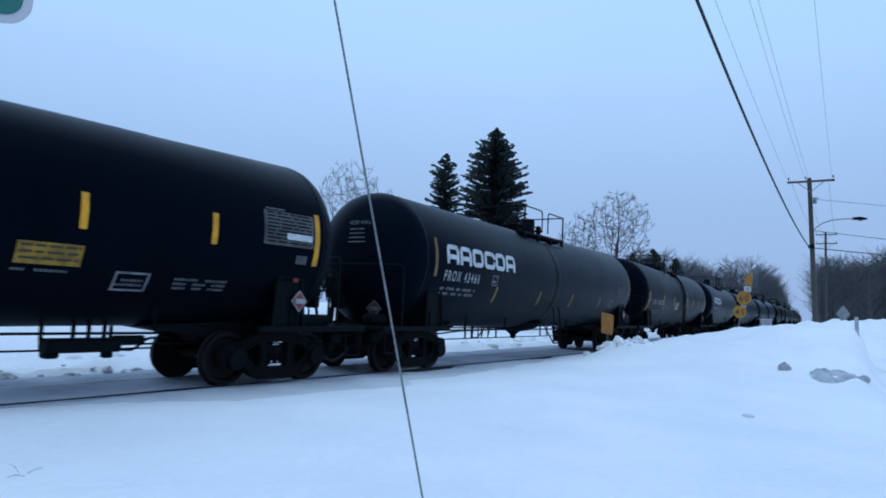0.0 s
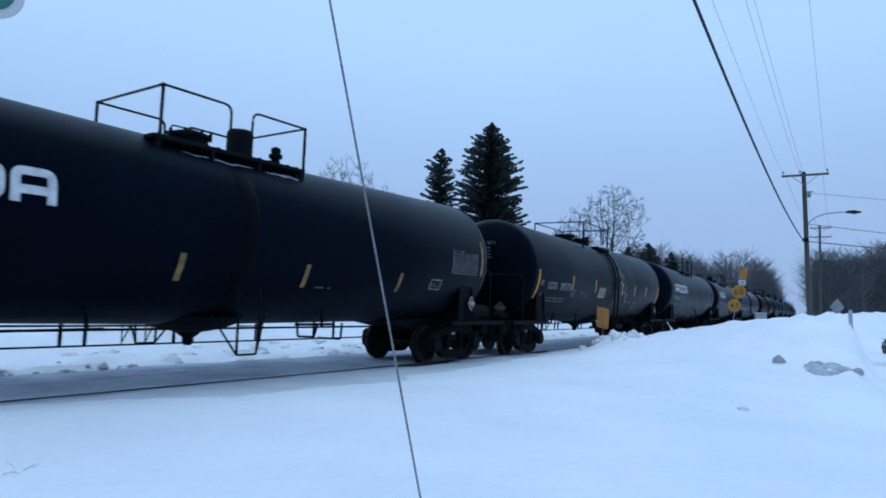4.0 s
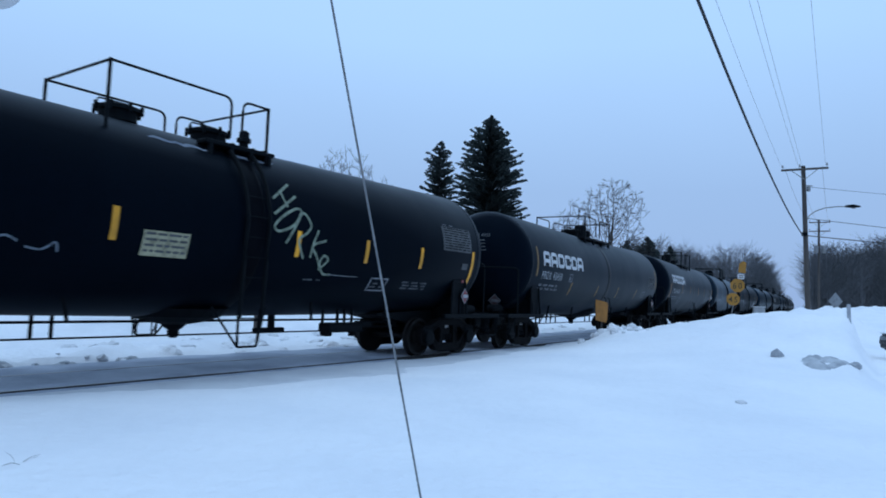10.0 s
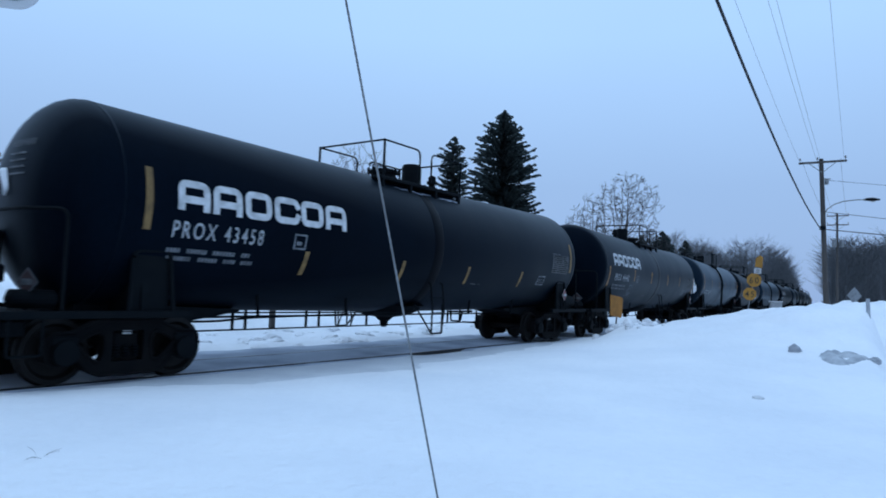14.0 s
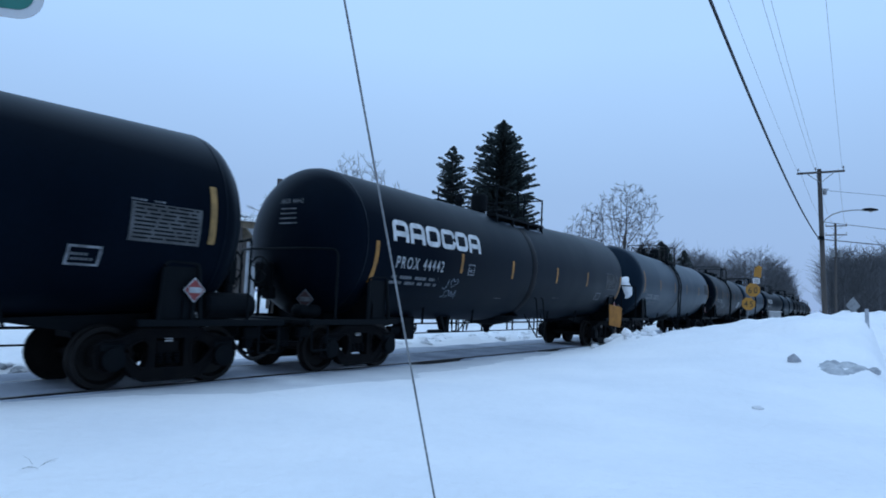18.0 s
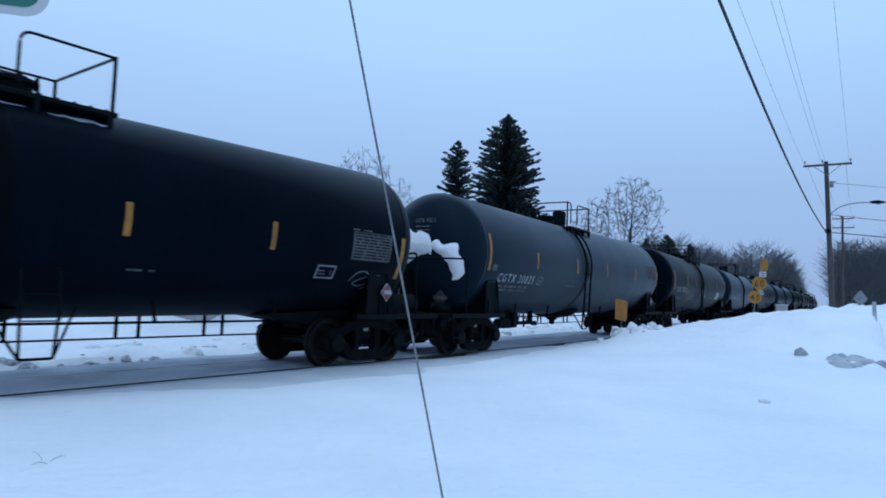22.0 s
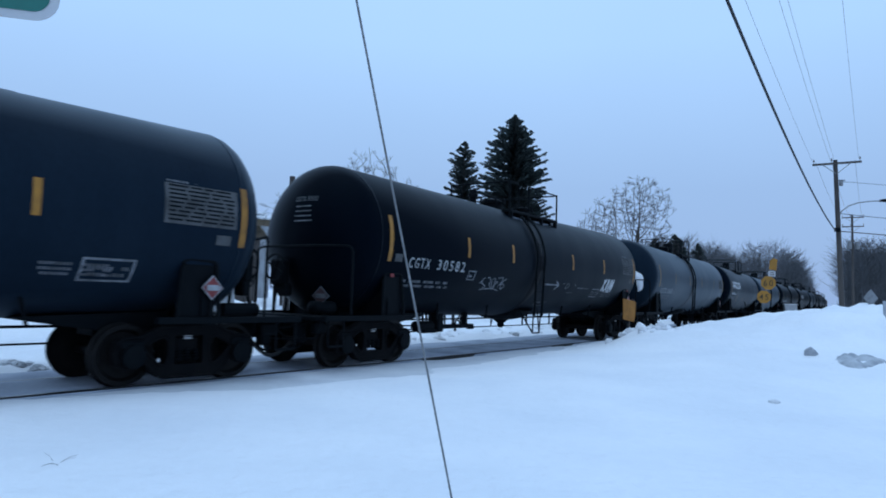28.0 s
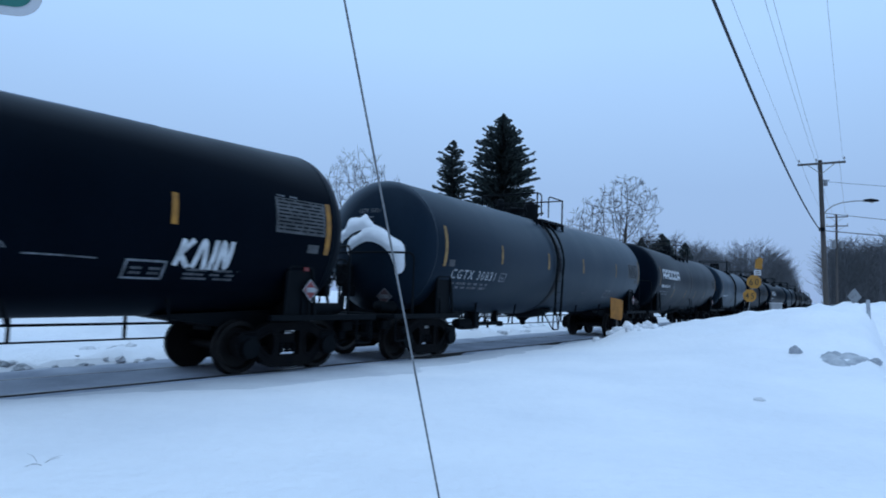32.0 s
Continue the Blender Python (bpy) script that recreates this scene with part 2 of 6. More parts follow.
M_SIGNBLK = material("black_sign_paint", (0.05, 0.035, 0.01), 0.6, vary=0.3, scale=6, fine=40, bump=0.0)
M_CERAMIC = material("insulator_glaze", (0.20, 0.19, 0.19), 0.3, vary=0.2, scale=8, fine=40, bump=0.0)
M_SIDING = material("pale_wall_siding", (0.42, 0.43, 0.44), 0.75, vary=0.25, scale=1.2, fine=30, bump=0.2, second=(0.34, 0.35, 0.36))
M_BLUETRIM = material("dark_blue_fascia", (0.007, 0.016, 0.038), 0.6, vary=0.3, scale=2, fine=30, bump=0.1)
M_PANELWALL = material("pale_corrugated_panel", (0.38, 0.40, 0.42), 0.6, vary=0.3, scale=0.8, fine=20, bump=0.15, second=(0.28, 0.28, 0.29), per_object=0.1)
M_DARKWIN = material("dark_window", (0.03, 0.032, 0.035), 0.2, vary=0.3, scale=1, fine=10, bump=0.0)
M_GARAGE = material("grey_weathered_boards", (0.17, 0.175, 0.185), 0.85, vary=0.3, scale=1.2, fine=30, bump=0.3)
M_CHIMNEY = material("tan_chimney_brick", (0.24, 0.17, 0.11), 0.85, vary=0.4, scale=6, fine=30, bump=0.3, second=(0.14, 0.10, 0.08))
M_GREYROOF = material("weathered_grey_roof", (0.11, 0.105, 0.105), 0.85, vary=0.3, scale=3, fine=30, bump=0.3)
M_BROWNWALL = material("brown_barn_boards", (0.075, 0.058, 0.05), 0.85, vary=0.3, scale=2, fine=30, bump=0.2, per_object=0.2)
M_TANROOF = material("tan_timber_fascia", (0.17, 0.13, 0.085), 0.8, vary=0.3, scale=2, fine=30, bump=0.2)
M_CARPAINT = material("dark_car_paint", (0.015, 0.015, 0.02), 0.25, vary=0.2, scale=3, fine=40, bump=0.0)
M_GLASS = material("dark_car_glass", (0.03, 0.035, 0.04), 0.1, vary=0.1, scale=3, fine=20, bump=0.0)
M_BOX = material("pale_grey_cabinet_paint", (0.40, 0.42, 0.44), 0.5, vary=0.2, scale=3, fine=30, bump=0.05)


# ---- mesh helpers ----
def part(name, bm, mat, parent=None, label="", smooth=False):
    """Link a bmesh as one mesh object under a thing or a part."""
    me = bpy.data.meshes.new(name)
    bm.to_mesh(me)
    bm.free()
    me.materials.append(mat)
    if smooth:
        me.polygons.foreach_set("use_smooth", [True] * len(me.polygons))
    ob = new(name, me)
    if parent is not None:
        ob.parent = parent
    if label:
        ob["label"] = label
    return ob


def thing(name, m, label, category, group="", kind=""):
    ob = new(name)
    ob.matrix_basis = m
    return tagged(ob, label, category, group, kind)


def box(bm, x, y, z, sx, sy, sz, bevel=0.0, m=None):
    r = bmesh.ops.create_cube(bm, size=1.0)
    vs = r["verts"]
    bmesh.ops.scale(bm, vec=(sx, sy, sz), verts=vs)
    if bevel:
        es = list({ed for v in vs for ed in v.link_edges})
        out = bmesh.ops.bevel(bm, geom=es, offset=bevel, segments=1, affect="EDGES")
        vs = list({v for f in out["faces"] for v in f.verts} | {v for v in vs if v.is_valid})
    bmesh.ops.translate(bm, vec=(x, y, z), verts=vs)
    if m is not None:
        bmesh.ops.transform(bm, matrix=m, verts=vs)
    return vs


def tube(bm, pts, r, seg=8, r1=None, cap=True):
    """A round bar along the points."""
    pts = [Vector(p) for p in pts]
    rings = []
    n = len(pts)
    up = Vector((0.02, 0.03, 1.0))
    for i, p in enumerate(pts):
        d = (pts[min(i + 1, n - 1)] - pts[max(i - 1, 0)]).normalized()
        a = d.cross(up)
        if a.length < 0.08:
            a = d.cross(Vector((1, 0.1, 0)))
        a.normalize()
        b = d.cross(a)
        rad = r if r1 is None else r + (r1 - r) * i / (n - 1)
        rings.append([bm.verts.new(p + (a * math.cos(k * 2 * math.pi / seg) + b * math.sin(k * 2 * math.pi / seg)) * rad) for k in range(seg)])
    for i in range(n - 1):
        for k in range(seg):
            bm.faces.new((rings[i][k], rings[i][(k + 1) % seg], rings[i + 1][(k + 1) % seg], rings[i + 1][k]))
    if cap:
        bm.faces.new(rings[0])
        bm.faces.new(list(reversed(rings[-1])))


def bent(pts, r=0.12, n=5):
    """The points with rounded corners."""
    pts = [Vector(p) for p in pts]
    out = [pts[0]]
    for i in range(1, len(pts) - 1):
        a, b, c = pts[i - 1], pts[i], pts[i + 1]
        q = min(r, (a - b).length * 0.45, (c - b).length * 0.45)
        p0, p2 = b + (a - b).normalized() * q, b + (c - b).normalized() * q
        for k in range(n + 1):
            t = k / n
            out.append(p0 * (1 - t) ** 2 + b * 2 * t * (1 - t) + p2 * t ** 2)
    return out + [pts[-1]]


def lathe(bm, prof, seg=32, axis="x", at=(0, 0, 0)):
    """Turn the profile (along, radius) about an axis."""
    at = Vector(at)
    rings = []
    for a, r in prof:
        ring = []
        for k in range(seg):
            c, s = math.cos(2 * math.pi * k / seg) * r, math.sin(2 * math.pi * k / seg) * r
            v = {"x": (a, c, s), "y": (s, a, c), "z": (c, s, a)}[axis]
            ring.append(bm.verts.new(Vector(v) + at))
        rings.append(ring)
    for i in range(len(rings) - 1):
        for k in range(seg):
            bm.faces.new((rings[i][k], rings[i + 1][k], rings[i + 1][(k + 1) % seg], rings[i][(k + 1) % seg]))
    bm.faces.new(list(reversed(rings[0])))
    bm.faces.new(rings[-1])
    bmesh.ops.recalc_face_normals(bm, faces=bm.faces)


def prism(bm, outline, y0, y1):
    """An outline in x, z pushed from y0 to y1."""
    a = [bm.verts.new((x, y0, z)) for x, z in outline]
    b = [bm.verts.new((x, y1, z)) for x, z in outline]
    n = len(a)
    bm.faces.new(a)
    bm.faces.new(list(reversed(b)))
    for i in range(n):
        bm.faces.new((a[i], b[i], b[(i + 1) % n], a[(i + 1) % n]))
    bmesh.ops.recalc_face_normals(bm, faces=bm.faces)


# ---- the ground ----
def smooth01(x):
    x = np.clip(x, 0, 1)
    return x * x * (3 - 2 * x)


def wob(x, y, f, seed):
    """Soft waves that stand for drifted snow."""
    rng = np.random.RandomState(seed)
    out = 0
    for k in range(6):
        a, p = rng.uniform(0, 2 * math.pi, 2)
        g = f * rng.uniform(0.6, 1.8)
        out = out + np.sin((x * math.cos(a) + y * math.sin(a)) * g + p)
    return out / 6


def bump(x, y, cx, cy, a, b, turn, h):
    c, s = math.cos(radians(turn)), math.sin(radians(turn))
    u, v = (x - cx) * c + (y - cy) * s, -(x - cx) * s + (y - cy) * c
    return h * np.exp(-0.5 * ((u / a) ** 2 + (v / b) ** 2))


def margin(s, lat):
    """Width of the greyish margin beside the near rail, up to where the deep snow is cut off."""
    w = np.interp(s, (3.2, 4.2, 5.2, 6.2, 9.2, 13.3, 22), (0, 0.35, 0.8, 1.35, 1.55, 1.15, 0.2))
    return 0.12 + w * (1 + 0.22 * wob(s, lat * 0.15, 2.6, 41) + 0.10 * wob(s, lat * 0.3, 7.5, 42))


def ground_z(x, y):
    x, y = np.asarray(x, float), np.asarray(y, float)
    s, lat = track_coords(x, y)
    edge = margin(s, lat)
    step = 0.05 * smooth01((lat - 0.80 - edge) / 0.10)
    bare = smooth01((s - 11.7) / 0.4) * (1 - smooth01((s - 14.1) / 0.5)) + smooth01((s - 18.5) / 0.5) * (1 - smooth01((s - 20.2) / 0.5))
    z = -0.10 + step + smooth01((lat - 0.84 - 0.16 * bare) / 0.12) * (0.065 + 0.016 * wob(s, lat * 0.2, 1.1, 33) + 0.010 * wob(s, lat, 4.1, 34) + 0.02 * smooth01((s - 16) / 5))
    near = smooth01((lat - 1.0 - edge) / 1.2)
    z = z + near * (0.055 + 0.05 * wob(x, y, 0.9, 3) + 0.02 * wob(x, y, 3.5, 4))
    z = z - smooth01((lat - 5) / 6) * 0.08
    # plough bank between the track and the road
    bank = bump(x, y, 13.2, 20.3, 4.8, 4.4, -21, 1.40) + bump(x, y, 10.9, 23.0, 1.3, 1.6, 0, 0.16) + bump(x, y, 9.0, 15.0, 3.0, 2.4, 20, 0.12)
    bank = bank + bump(x, y, 12.0, 20.5, 0.9, 0.9, 0, 0.08) - bump(x, y, 11.0, 22.0, 1.3, 1.5, 0, 0.16) + bump(x, y, 9.6, 18.0, 1.6, 1.0, 35, 0.14) - bump(x, y, 11.3, 17.2, 1.2, 0.8, 10, 0.10)
    # the bank breaks off where the side road comes in
    bank = bank * (1 - smooth01((x - 0.62 * y - 0.1) / 0.8))
    bank = bank + bump(x, y, 36, 52, 11, 5, 35, 2.0) + bump(x, y, 19.4, 32, 1.3, 1.3, 0, 1.55)
    z = z + bank * smooth01((lat - 1.7) / 2.2) * (1 + 0.10 * wob(x, y, 1.2, 9) + 0.12 * wob(x, y, 3.6, 10) + 0.075 * wob(x, y, 7.5, 11))
    z = z + bump(x, y, 5.62, 21.0, 0.42, 0.5, 0, 0.20)
    # far side of the track
    far = smooth01((-lat - np.interp(s, (3, 8, 12, 16), (1.2, 1.9, 1.8, 1.5))) / 1.6)
    z = z + far * (0.12 + 0.11 * wob(x, y, 1.3, 5) + 0.10 * wob(x, y, 4.0, 6) + 0.07 * wob(x, y, 9.0, 7))
    # rough ridge that the plough left along the far side of the bed
    z = z + np.exp(-((lat + 2.15) / 0.34) ** 2) * (1 - smooth01((s - 6.2) / 1.8)) * (0.05 + 0.16 * np.abs(wob(x, y, 5.5, 61)) + 0.10 * np.abs(wob(x, y, 13.0, 62)))
    hill = smooth01((-lat - 5) / 7) * (1 - smooth01((-lat - 13) / 3)) * smooth01((22 - s) / 10)
    z = z + hill * (1.35 + 0.3 * wob(x, y, 0.5, 8)) + smooth01((-lat - 13) / 6) * 0.55
    z = z + bump(x, y, -14.6, 27.0, 3.0, 2.6, 0, 1.15) * far
    return z


def axis_steps(fine0, fine1, step, far):
    out = list(np.arange(fine0, fine1 + 1e-6, step))
    q = step
    while out[-1] < far:
        q *= 1.22
        out.append(out[-1] + q)
    q = step
    while out[0] > -far:
        q *= 1.22
        out.insert(0, out[0] - q)
    return np.array(out)


def grid_mesh(name, X, Y, Z, mat):
    nu, nv = X.shape
    co = np.stack([X, Y, Z], -1).reshape(-1, 3)
    idx = np.arange(nu * nv).reshape(nu, nv)
    f = np.stack([idx[:-1, :-1], idx[1:, :-1], idx[1:, 1:], idx[:-1, 1:]], -1).reshape(-1, 4)
    me = bpy.data.meshes.new(name)
    me.from_pydata(co.tolist(), [], f.tolist())
    me.materials.append(mat)
    me.polygons.foreach_set("use_smooth", [True] * len(me.polygons))
    me.update()
    return new(name, me)


def build_ground():
    us, vs = axis_steps(-6, 48, 0.22, 3000), axis_steps(-17, 13, 0.2, 3000)
    U, V = np.meshgrid(us, vs, indexing="ij")
    X = -D * math.cos(TH) + U * math.sin(TH) + V * math.cos(TH)
    Y = D * math.sin(TH) + U * math.cos(TH) - V * math.sin(TH)
    ob = grid_mesh("ground", X, Y, ground_z(X, Y), M_SNOW)
    tagged(ob, "deep white snow over the ground with soft drifts", "snow", kind="structure")
    # packed dirty snow between and beside the rails
    s = np.concatenate([np.arange(-30, 60, 0.25), np.arange(60, 420, 2.0)])
    lat = np.array([-2.3, -2.0, -1.7, -1.4, -1.1, -0.86, -0.80, -0.70, -0.62, -0.3, 0.0, 0.3, 0.60, 0.66, 0.70, 0.715, 0.80, 0.86, 0.95])
    SS, LL = np.meshgrid(s, lat, indexing="ij")
    X, Y, _ = on_track(SS, LL)
    Z = -0.020 + 0.012 * wob(SS, LL * 2.5, 2.2, 21) + 0.010 * wob(SS, LL * 4, 7, 22)
    Z = np.where(np.abs(np.abs(LL) - 0.74) < 0.1, -0.022, Z)
    Z = np.where(np.abs(LL + 0.74) < 0.14, -0.005 + 0.004 * wob(SS, LL, 3.0, 23), Z)
    Z = np.where((LL > 0.63) & (LL < 0.717), -0.075, Z)
    open_side = (SS > 11.8) & (SS < 14.2) | (SS > 18.6) & (SS < 20.3)
    Z = np.where(open_side & (LL > 0.78), -0.12, Z)
    Z = np.where(LL < -1.3, -0.01 + 0.03 * wob(SS, LL * 3, 3.1, 24), Z)
    Z = np.where((LL < -2.2) | (LL > 0.9), -0.16, Z)
    ob = grid_mesh("track_bed", X, Y, Z, M_SLUSH)
    tagged(ob, "grey dirty packed snow between and beside the rails", "track bed", kind="structure")
    s, lat = np.arange(2.5, 24, 0.1), np.arange(0.93, 3.2, 0.07)
    SS, LL = np.meshgrid(s, lat, indexing="ij")
    X, Y, _ = on_track(SS, LL)
    Z = ground_z(X, Y) + 0.014 - 0.16 * smooth01((LL - 0.74 - margin(SS, LL)) / 0.12)
    ob = grid_mesh("trodden_margin", X, Y, Z, M_MARGIN)
    tagged(ob, "greyish strip of snow beside the near rail", "track bed", kind="structure")


def build_rails():
    prof = [(-0.037, -0.02), (-0.037, 0.0), (0.037, 0.0), (0.037, -0.02), (0.010, -0.04), (0.010, -0.12), (0.06, -0.15), (-0.06, -0.15), (-0.010, -0.12), (-0.010, -0.04)]
    s = np.concatenate([np.arange(-30, 60, 0.5), np.arange(60, 500, 4.0)])
    for lat in (-0.755, 0.755):
        bm = bmesh.new()
        rings = []
        for q in s:
            ring = []
            for a, z in prof:
                x, y, _ = on_track(q, lat + a)
                ring.append(bm.verts.new((float(x), float(y), z)))
            rings.append(ring)
        n = len(prof)
        for i in range(len(rings) - 1):
            for k in range(n):
                bm.faces.new((rings[i][k], rings[i][(k + 1) % n], rings[i + 1][(k + 1) % n], rings[i + 1][k]))
        bm.faces.new(rings[0])
        bm.faces.new(rings[-1])
        bmesh.ops.recalc_face_normals(bm, faces=bm.faces)
        for f in bm.faces:
            f.material_index = 1 if f.normal.z > 0.9 and f.calc_center_median().z > -0.01 else 0
        ob = part("rail", bm, M_RAIL)
        ob.data.materials.append(M_TREAD)
        tagged(ob, "dark steel rail half buried in packed snow", "rail", kind="structure")


build_ground()
build_rails()


# ---- the tank cars: x along the car, -y towards the camera, z = 0 at the rail's top ----
TANK_R, TANK_Z, CYL, HEAD = 1.58, 2.56, 7.52, 0.80
AXLE, WHEEL_R, TRUCK_X = 0.90, 0.457, 7.03


def droop(x):
    """How far the two tank halves lie above the plain axis: they slope down to the outlet in the middle."""
    return -0.055 + 0.085 * min(1.0, abs(x) / CYL)


def hug(bm, lift=0.006):
    """Bend a flat drawing (x along, y up as height on the side) onto the tank's near side."""
    step = 0.06
    ys = [v.co.y for v in bm.verts]
    y = math.floor(min(ys) / step) * step + step
    while y < max(ys) - 1e-4:
        bmesh.ops.bisect_plane(bm, geom=bm.verts[:] + bm.edges[:] + bm.faces[:], plane_co=(0, y, 0), plane_no=(0, 1, 0))
        y += step
    for v in bm.verts:
        q = droop(v.co.x)
        a = (v.co.y - TANK_Z - q) / TANK_R
        v.co = Vector((v.co.x, -(TANK_R + lift) * math.cos(a), TANK_Z + q + (TANK_R + lift) * math.sin(a)))
    return bm


def arc_y(z):
    """The drawing height for a true height z on the side."""
    return TANK_Z + TANK_R * math.asin(max(-0.98, min(0.98, (z - TANK_Z) / TANK_R)))


def quad(bm, x0, y0, x1, y1, slant=0.0):
    bm.faces.new([bm.verts.new(p) for p in ((x0, y0, 0), (x1, y0, 0), (x1 + slant, y1, 0), (x0 + slant, y1, 0))])


def ring_shape(bm, x0, y0, x1, y1, w, gap=None):
    """A block ring, with an opening where gap says."""
    quad(bm, x0, y0, x0 + w, y1)
    quad(bm, x0 + w, y1 - w, x1, y1)
    if gap != "bottom":
        quad(bm, x0 + w, y0, x1, y0 + w)
    if gap != "right":
        quad(bm, x1 - w, y0 + (0 if gap == "bottom" else w), x1, y1 - w)
    if gap == "bottom":
        m = (y0 + y1) / 2
        quad(bm, x0 + w, m - w / 2 - 0.02, x1 - w, m + w / 2 - 0.02)


_text_cache = {}


def text_bm(body, size, wide=1.0):
    """A bmesh of a line of writing, lower left at 0, 0."""
    cu = bpy.data.curves.new("line", "FONT")
    cu.body, cu.size, cu.resolution_u, cu.space_character = body, size, 3, 1.34
    cu.offset = size * 0.010
    ob = bpy.data.objects.new("line", cu)
    scene.collection.objects.link(ob)
    bpy.context.view_layer.update()
    me = bpy.data.meshes.new_from_object(ob.evaluated_get(bpy.context.evaluated_depsgraph_get()))
    bm = bmesh.new()
    bm.from_mesh(me)
    bpy.data.objects.remove(ob)
    bpy.data.curves.remove(cu)
    bpy.data.meshes.remove(me)
    if bm.verts:
        x0 = min(v.co.x for v in bm.verts)
        for v in bm.verts:
            v.co.x = (v.co.x - x0) * wide
    return bm


def fit_text(body, x0, y0, x1, y1):
    bm = text_bm(body, 1.0)
    w = max(v.co.x for v in bm.verts)
    h = max(v.co.y for v in bm.verts)
    for v in bm.verts:
        v.co.x, v.co.y = x0 + v.co.x / w * (x1 - x0), y0 + v.co.y / h * (y1 - y0)
    return bm


def tank_profile():
    out = []
    n = 9
    for i in range(n + 1):
        a = math.pi / 2 * i / n
        out.append((-CYL - HEAD * math.cos(a), max(0.001, TANK_R * math.sin(a) ** 0.92)))
    out += [(-3.8, TANK_R), (-0.015, TANK_R), (0.015, TANK_R), (3.8, TANK_R)]
    out += [(-a, r) for a, r in reversed(out[:n + 1])]
    return out


def pierced(outline, holes, y0, y1):
    """A plate in the x-z plane with holes, from y0 to y1."""
    bm = bmesh.new()
    loops = []
    for line in [outline] + holes:
        loops.append([bm.verts.new((x, y0, z)) for x, z in line])
        for i in range(len(line)):
            bm.edges.new((loops[-1][i - 1], loops[-1][i]))
    bmesh.ops.triangle_fill(bm, edges=bm.edges[:], use_beauty=True)
    r = bmesh.ops.extrude_face_region(bm, geom=bm.faces[:], use_keep_orig=True)
    bmesh.ops.translate(bm, vec=(0, y1 - y0, 0), verts=[g for g in r["geom"] if isinstance(g, bmesh.types.BMVert)])
    bmesh.ops.recalc_face_normals(bm, faces=bm.faces)
    return bm


def build_truck(car, x):
    bm = bmesh.new()
    # bolster with its spring seats
    box(bm, 0, 0, 0.60, 0.40, 2.0, 0.24, 0.03)
    box(bm, 0, 0, 0.76, 0.34, 0.5, 0.10, 0.02)
    truck = part("truck", bm, M_TRUCK, car)
    truck.location = (x, 0, 0)
    for sy in (-1, 1):
        half = [(0.0, 0.885), (0.46, 0.885), (0.80, 0.735), (1.04, 0.72), (1.14, 0.66), (1.17, 0.52), (1.13, 0.34), (1.00, 0.28), (0.84, 0.30), (0.72, 0.36), (0.56, 0.17), (0.42, 0.115), (0.0, 0.115)]
        outline = half + [(-x_, z_) for x_, z_ in reversed(half[1:-1])]
        win = [(0.345, 0.60), (0.36, 0.685), (0.44, 0.735), (0.56, 0.70), (0.70, 0.61), (0.72, 0.54), (0.62, 0.42), (0.48, 0.30), (0.40, 0.30), (0.36, 0.38)]
        mid = [(-0.235, 0.30), (0.235, 0.30), (0.235, 0.74), (-0.235, 0.74)]
        bm = pierced(outline, [win, [(-x_, z_) for x_, z_ in win], mid], sy * 0.90, sy * 1.07)
        frame_ = part("side_frame", bm, M_TRUCK, truck)
        bm = bmesh.new()
        # raised flange along the edges of the casting
        for line in (outline + outline[:1], win + win[:1], [(-x_, z_) for x_, z_ in win + win[:1]]):
            tube(bm, [(x_ * 0.985, sy * 1.07, 0.5 + (z_ - 0.5) * 0.985) for x_, z_ in line], 0.028, 6, cap=False)
        part("flange", bm, M_TRUCK, frame_)
        bm = bmesh.new()
        for z_ in (0.695, 0.735):
            box(bm, 0, sy * 1.012, z_, 0.13, 0.012, 0.022)
        part("bolster_stencil", bm, M_WHITE, truck, "two small white bars on the bolster end")
        bm = bmesh.new()
        for k in (-0.14, 0.0, 0.14):
            for r in range(4):
                lathe(bm, [(0.35 + r * 0.045, 0.045), (0.37 + r * 0.045, 0.062), (0.39 + r * 0.045, 0.045)], 8, "z", (k, sy * 1.0, 0))
        part("spring_group", bm, M_STEEL, truck)
        for q in (-AXLE, AXLE):
            bm = bmesh.new()
            lathe(bm, [(-0.12, 0.10), (-0.11, 0.17), (0.09, 0.17), (0.11, 0.13), (0.12, 0.02)], 16, "y", (q, sy * 1.06, WHEEL_R))
            box(bm, q, sy * 1.0, 0.62, 0.36, 0.24, 0.14, 0.03)
            part("bearing", bm, M_STEEL, truck)
    for q in (-AXLE, AXLE):
        bm = bmesh.new()
        lathe(bm, [(-1.02, 0.07), (-0.55, 0.08), (0.55, 0.08), (1.02, 0.07)], 10, "y")
        for sy in (-1, 1):
            c = sy * 0.755
            prof = [(c - sy * 0.09, 0.16), (c - sy * 0.07, 0.36), (c - sy * 0.075, 0.482), (c - sy * 0.045, 0.482), (c - sy * 0.03, WHEEL_R), (c + sy * 0.065, WHEEL_R - 0.004),
                    (c + sy * 0.068, 0.385), (c + sy * 0.0, 0.34), (c + sy * 0.0, 0.18), (c + sy * 0.06, 0.15), (c + sy * 0.08, 0.10)]
            lathe(bm, prof, 28, "y")
            for k in range(6):
                a = k * math.pi / 3
                lathe(bm, [(c - 0.03, 0.018), (c + sy * 0.03, 0.018)], 6, "y", (0.25 * math.cos(a), 0, 0.24 * math.sin(a)))
        w = part("wheelset", bm, M_WHEEL, truck, smooth=False)
        w.location = (q, 0, WHEEL_R)
    bm = bmesh.new()
    for q in (-0.42, 0.42):
        box(bm, q, 0, 0.42, 0.08, 1.5, 0.14, 0.02)
    part("brake_beam", bm, M_STEEL, truck)
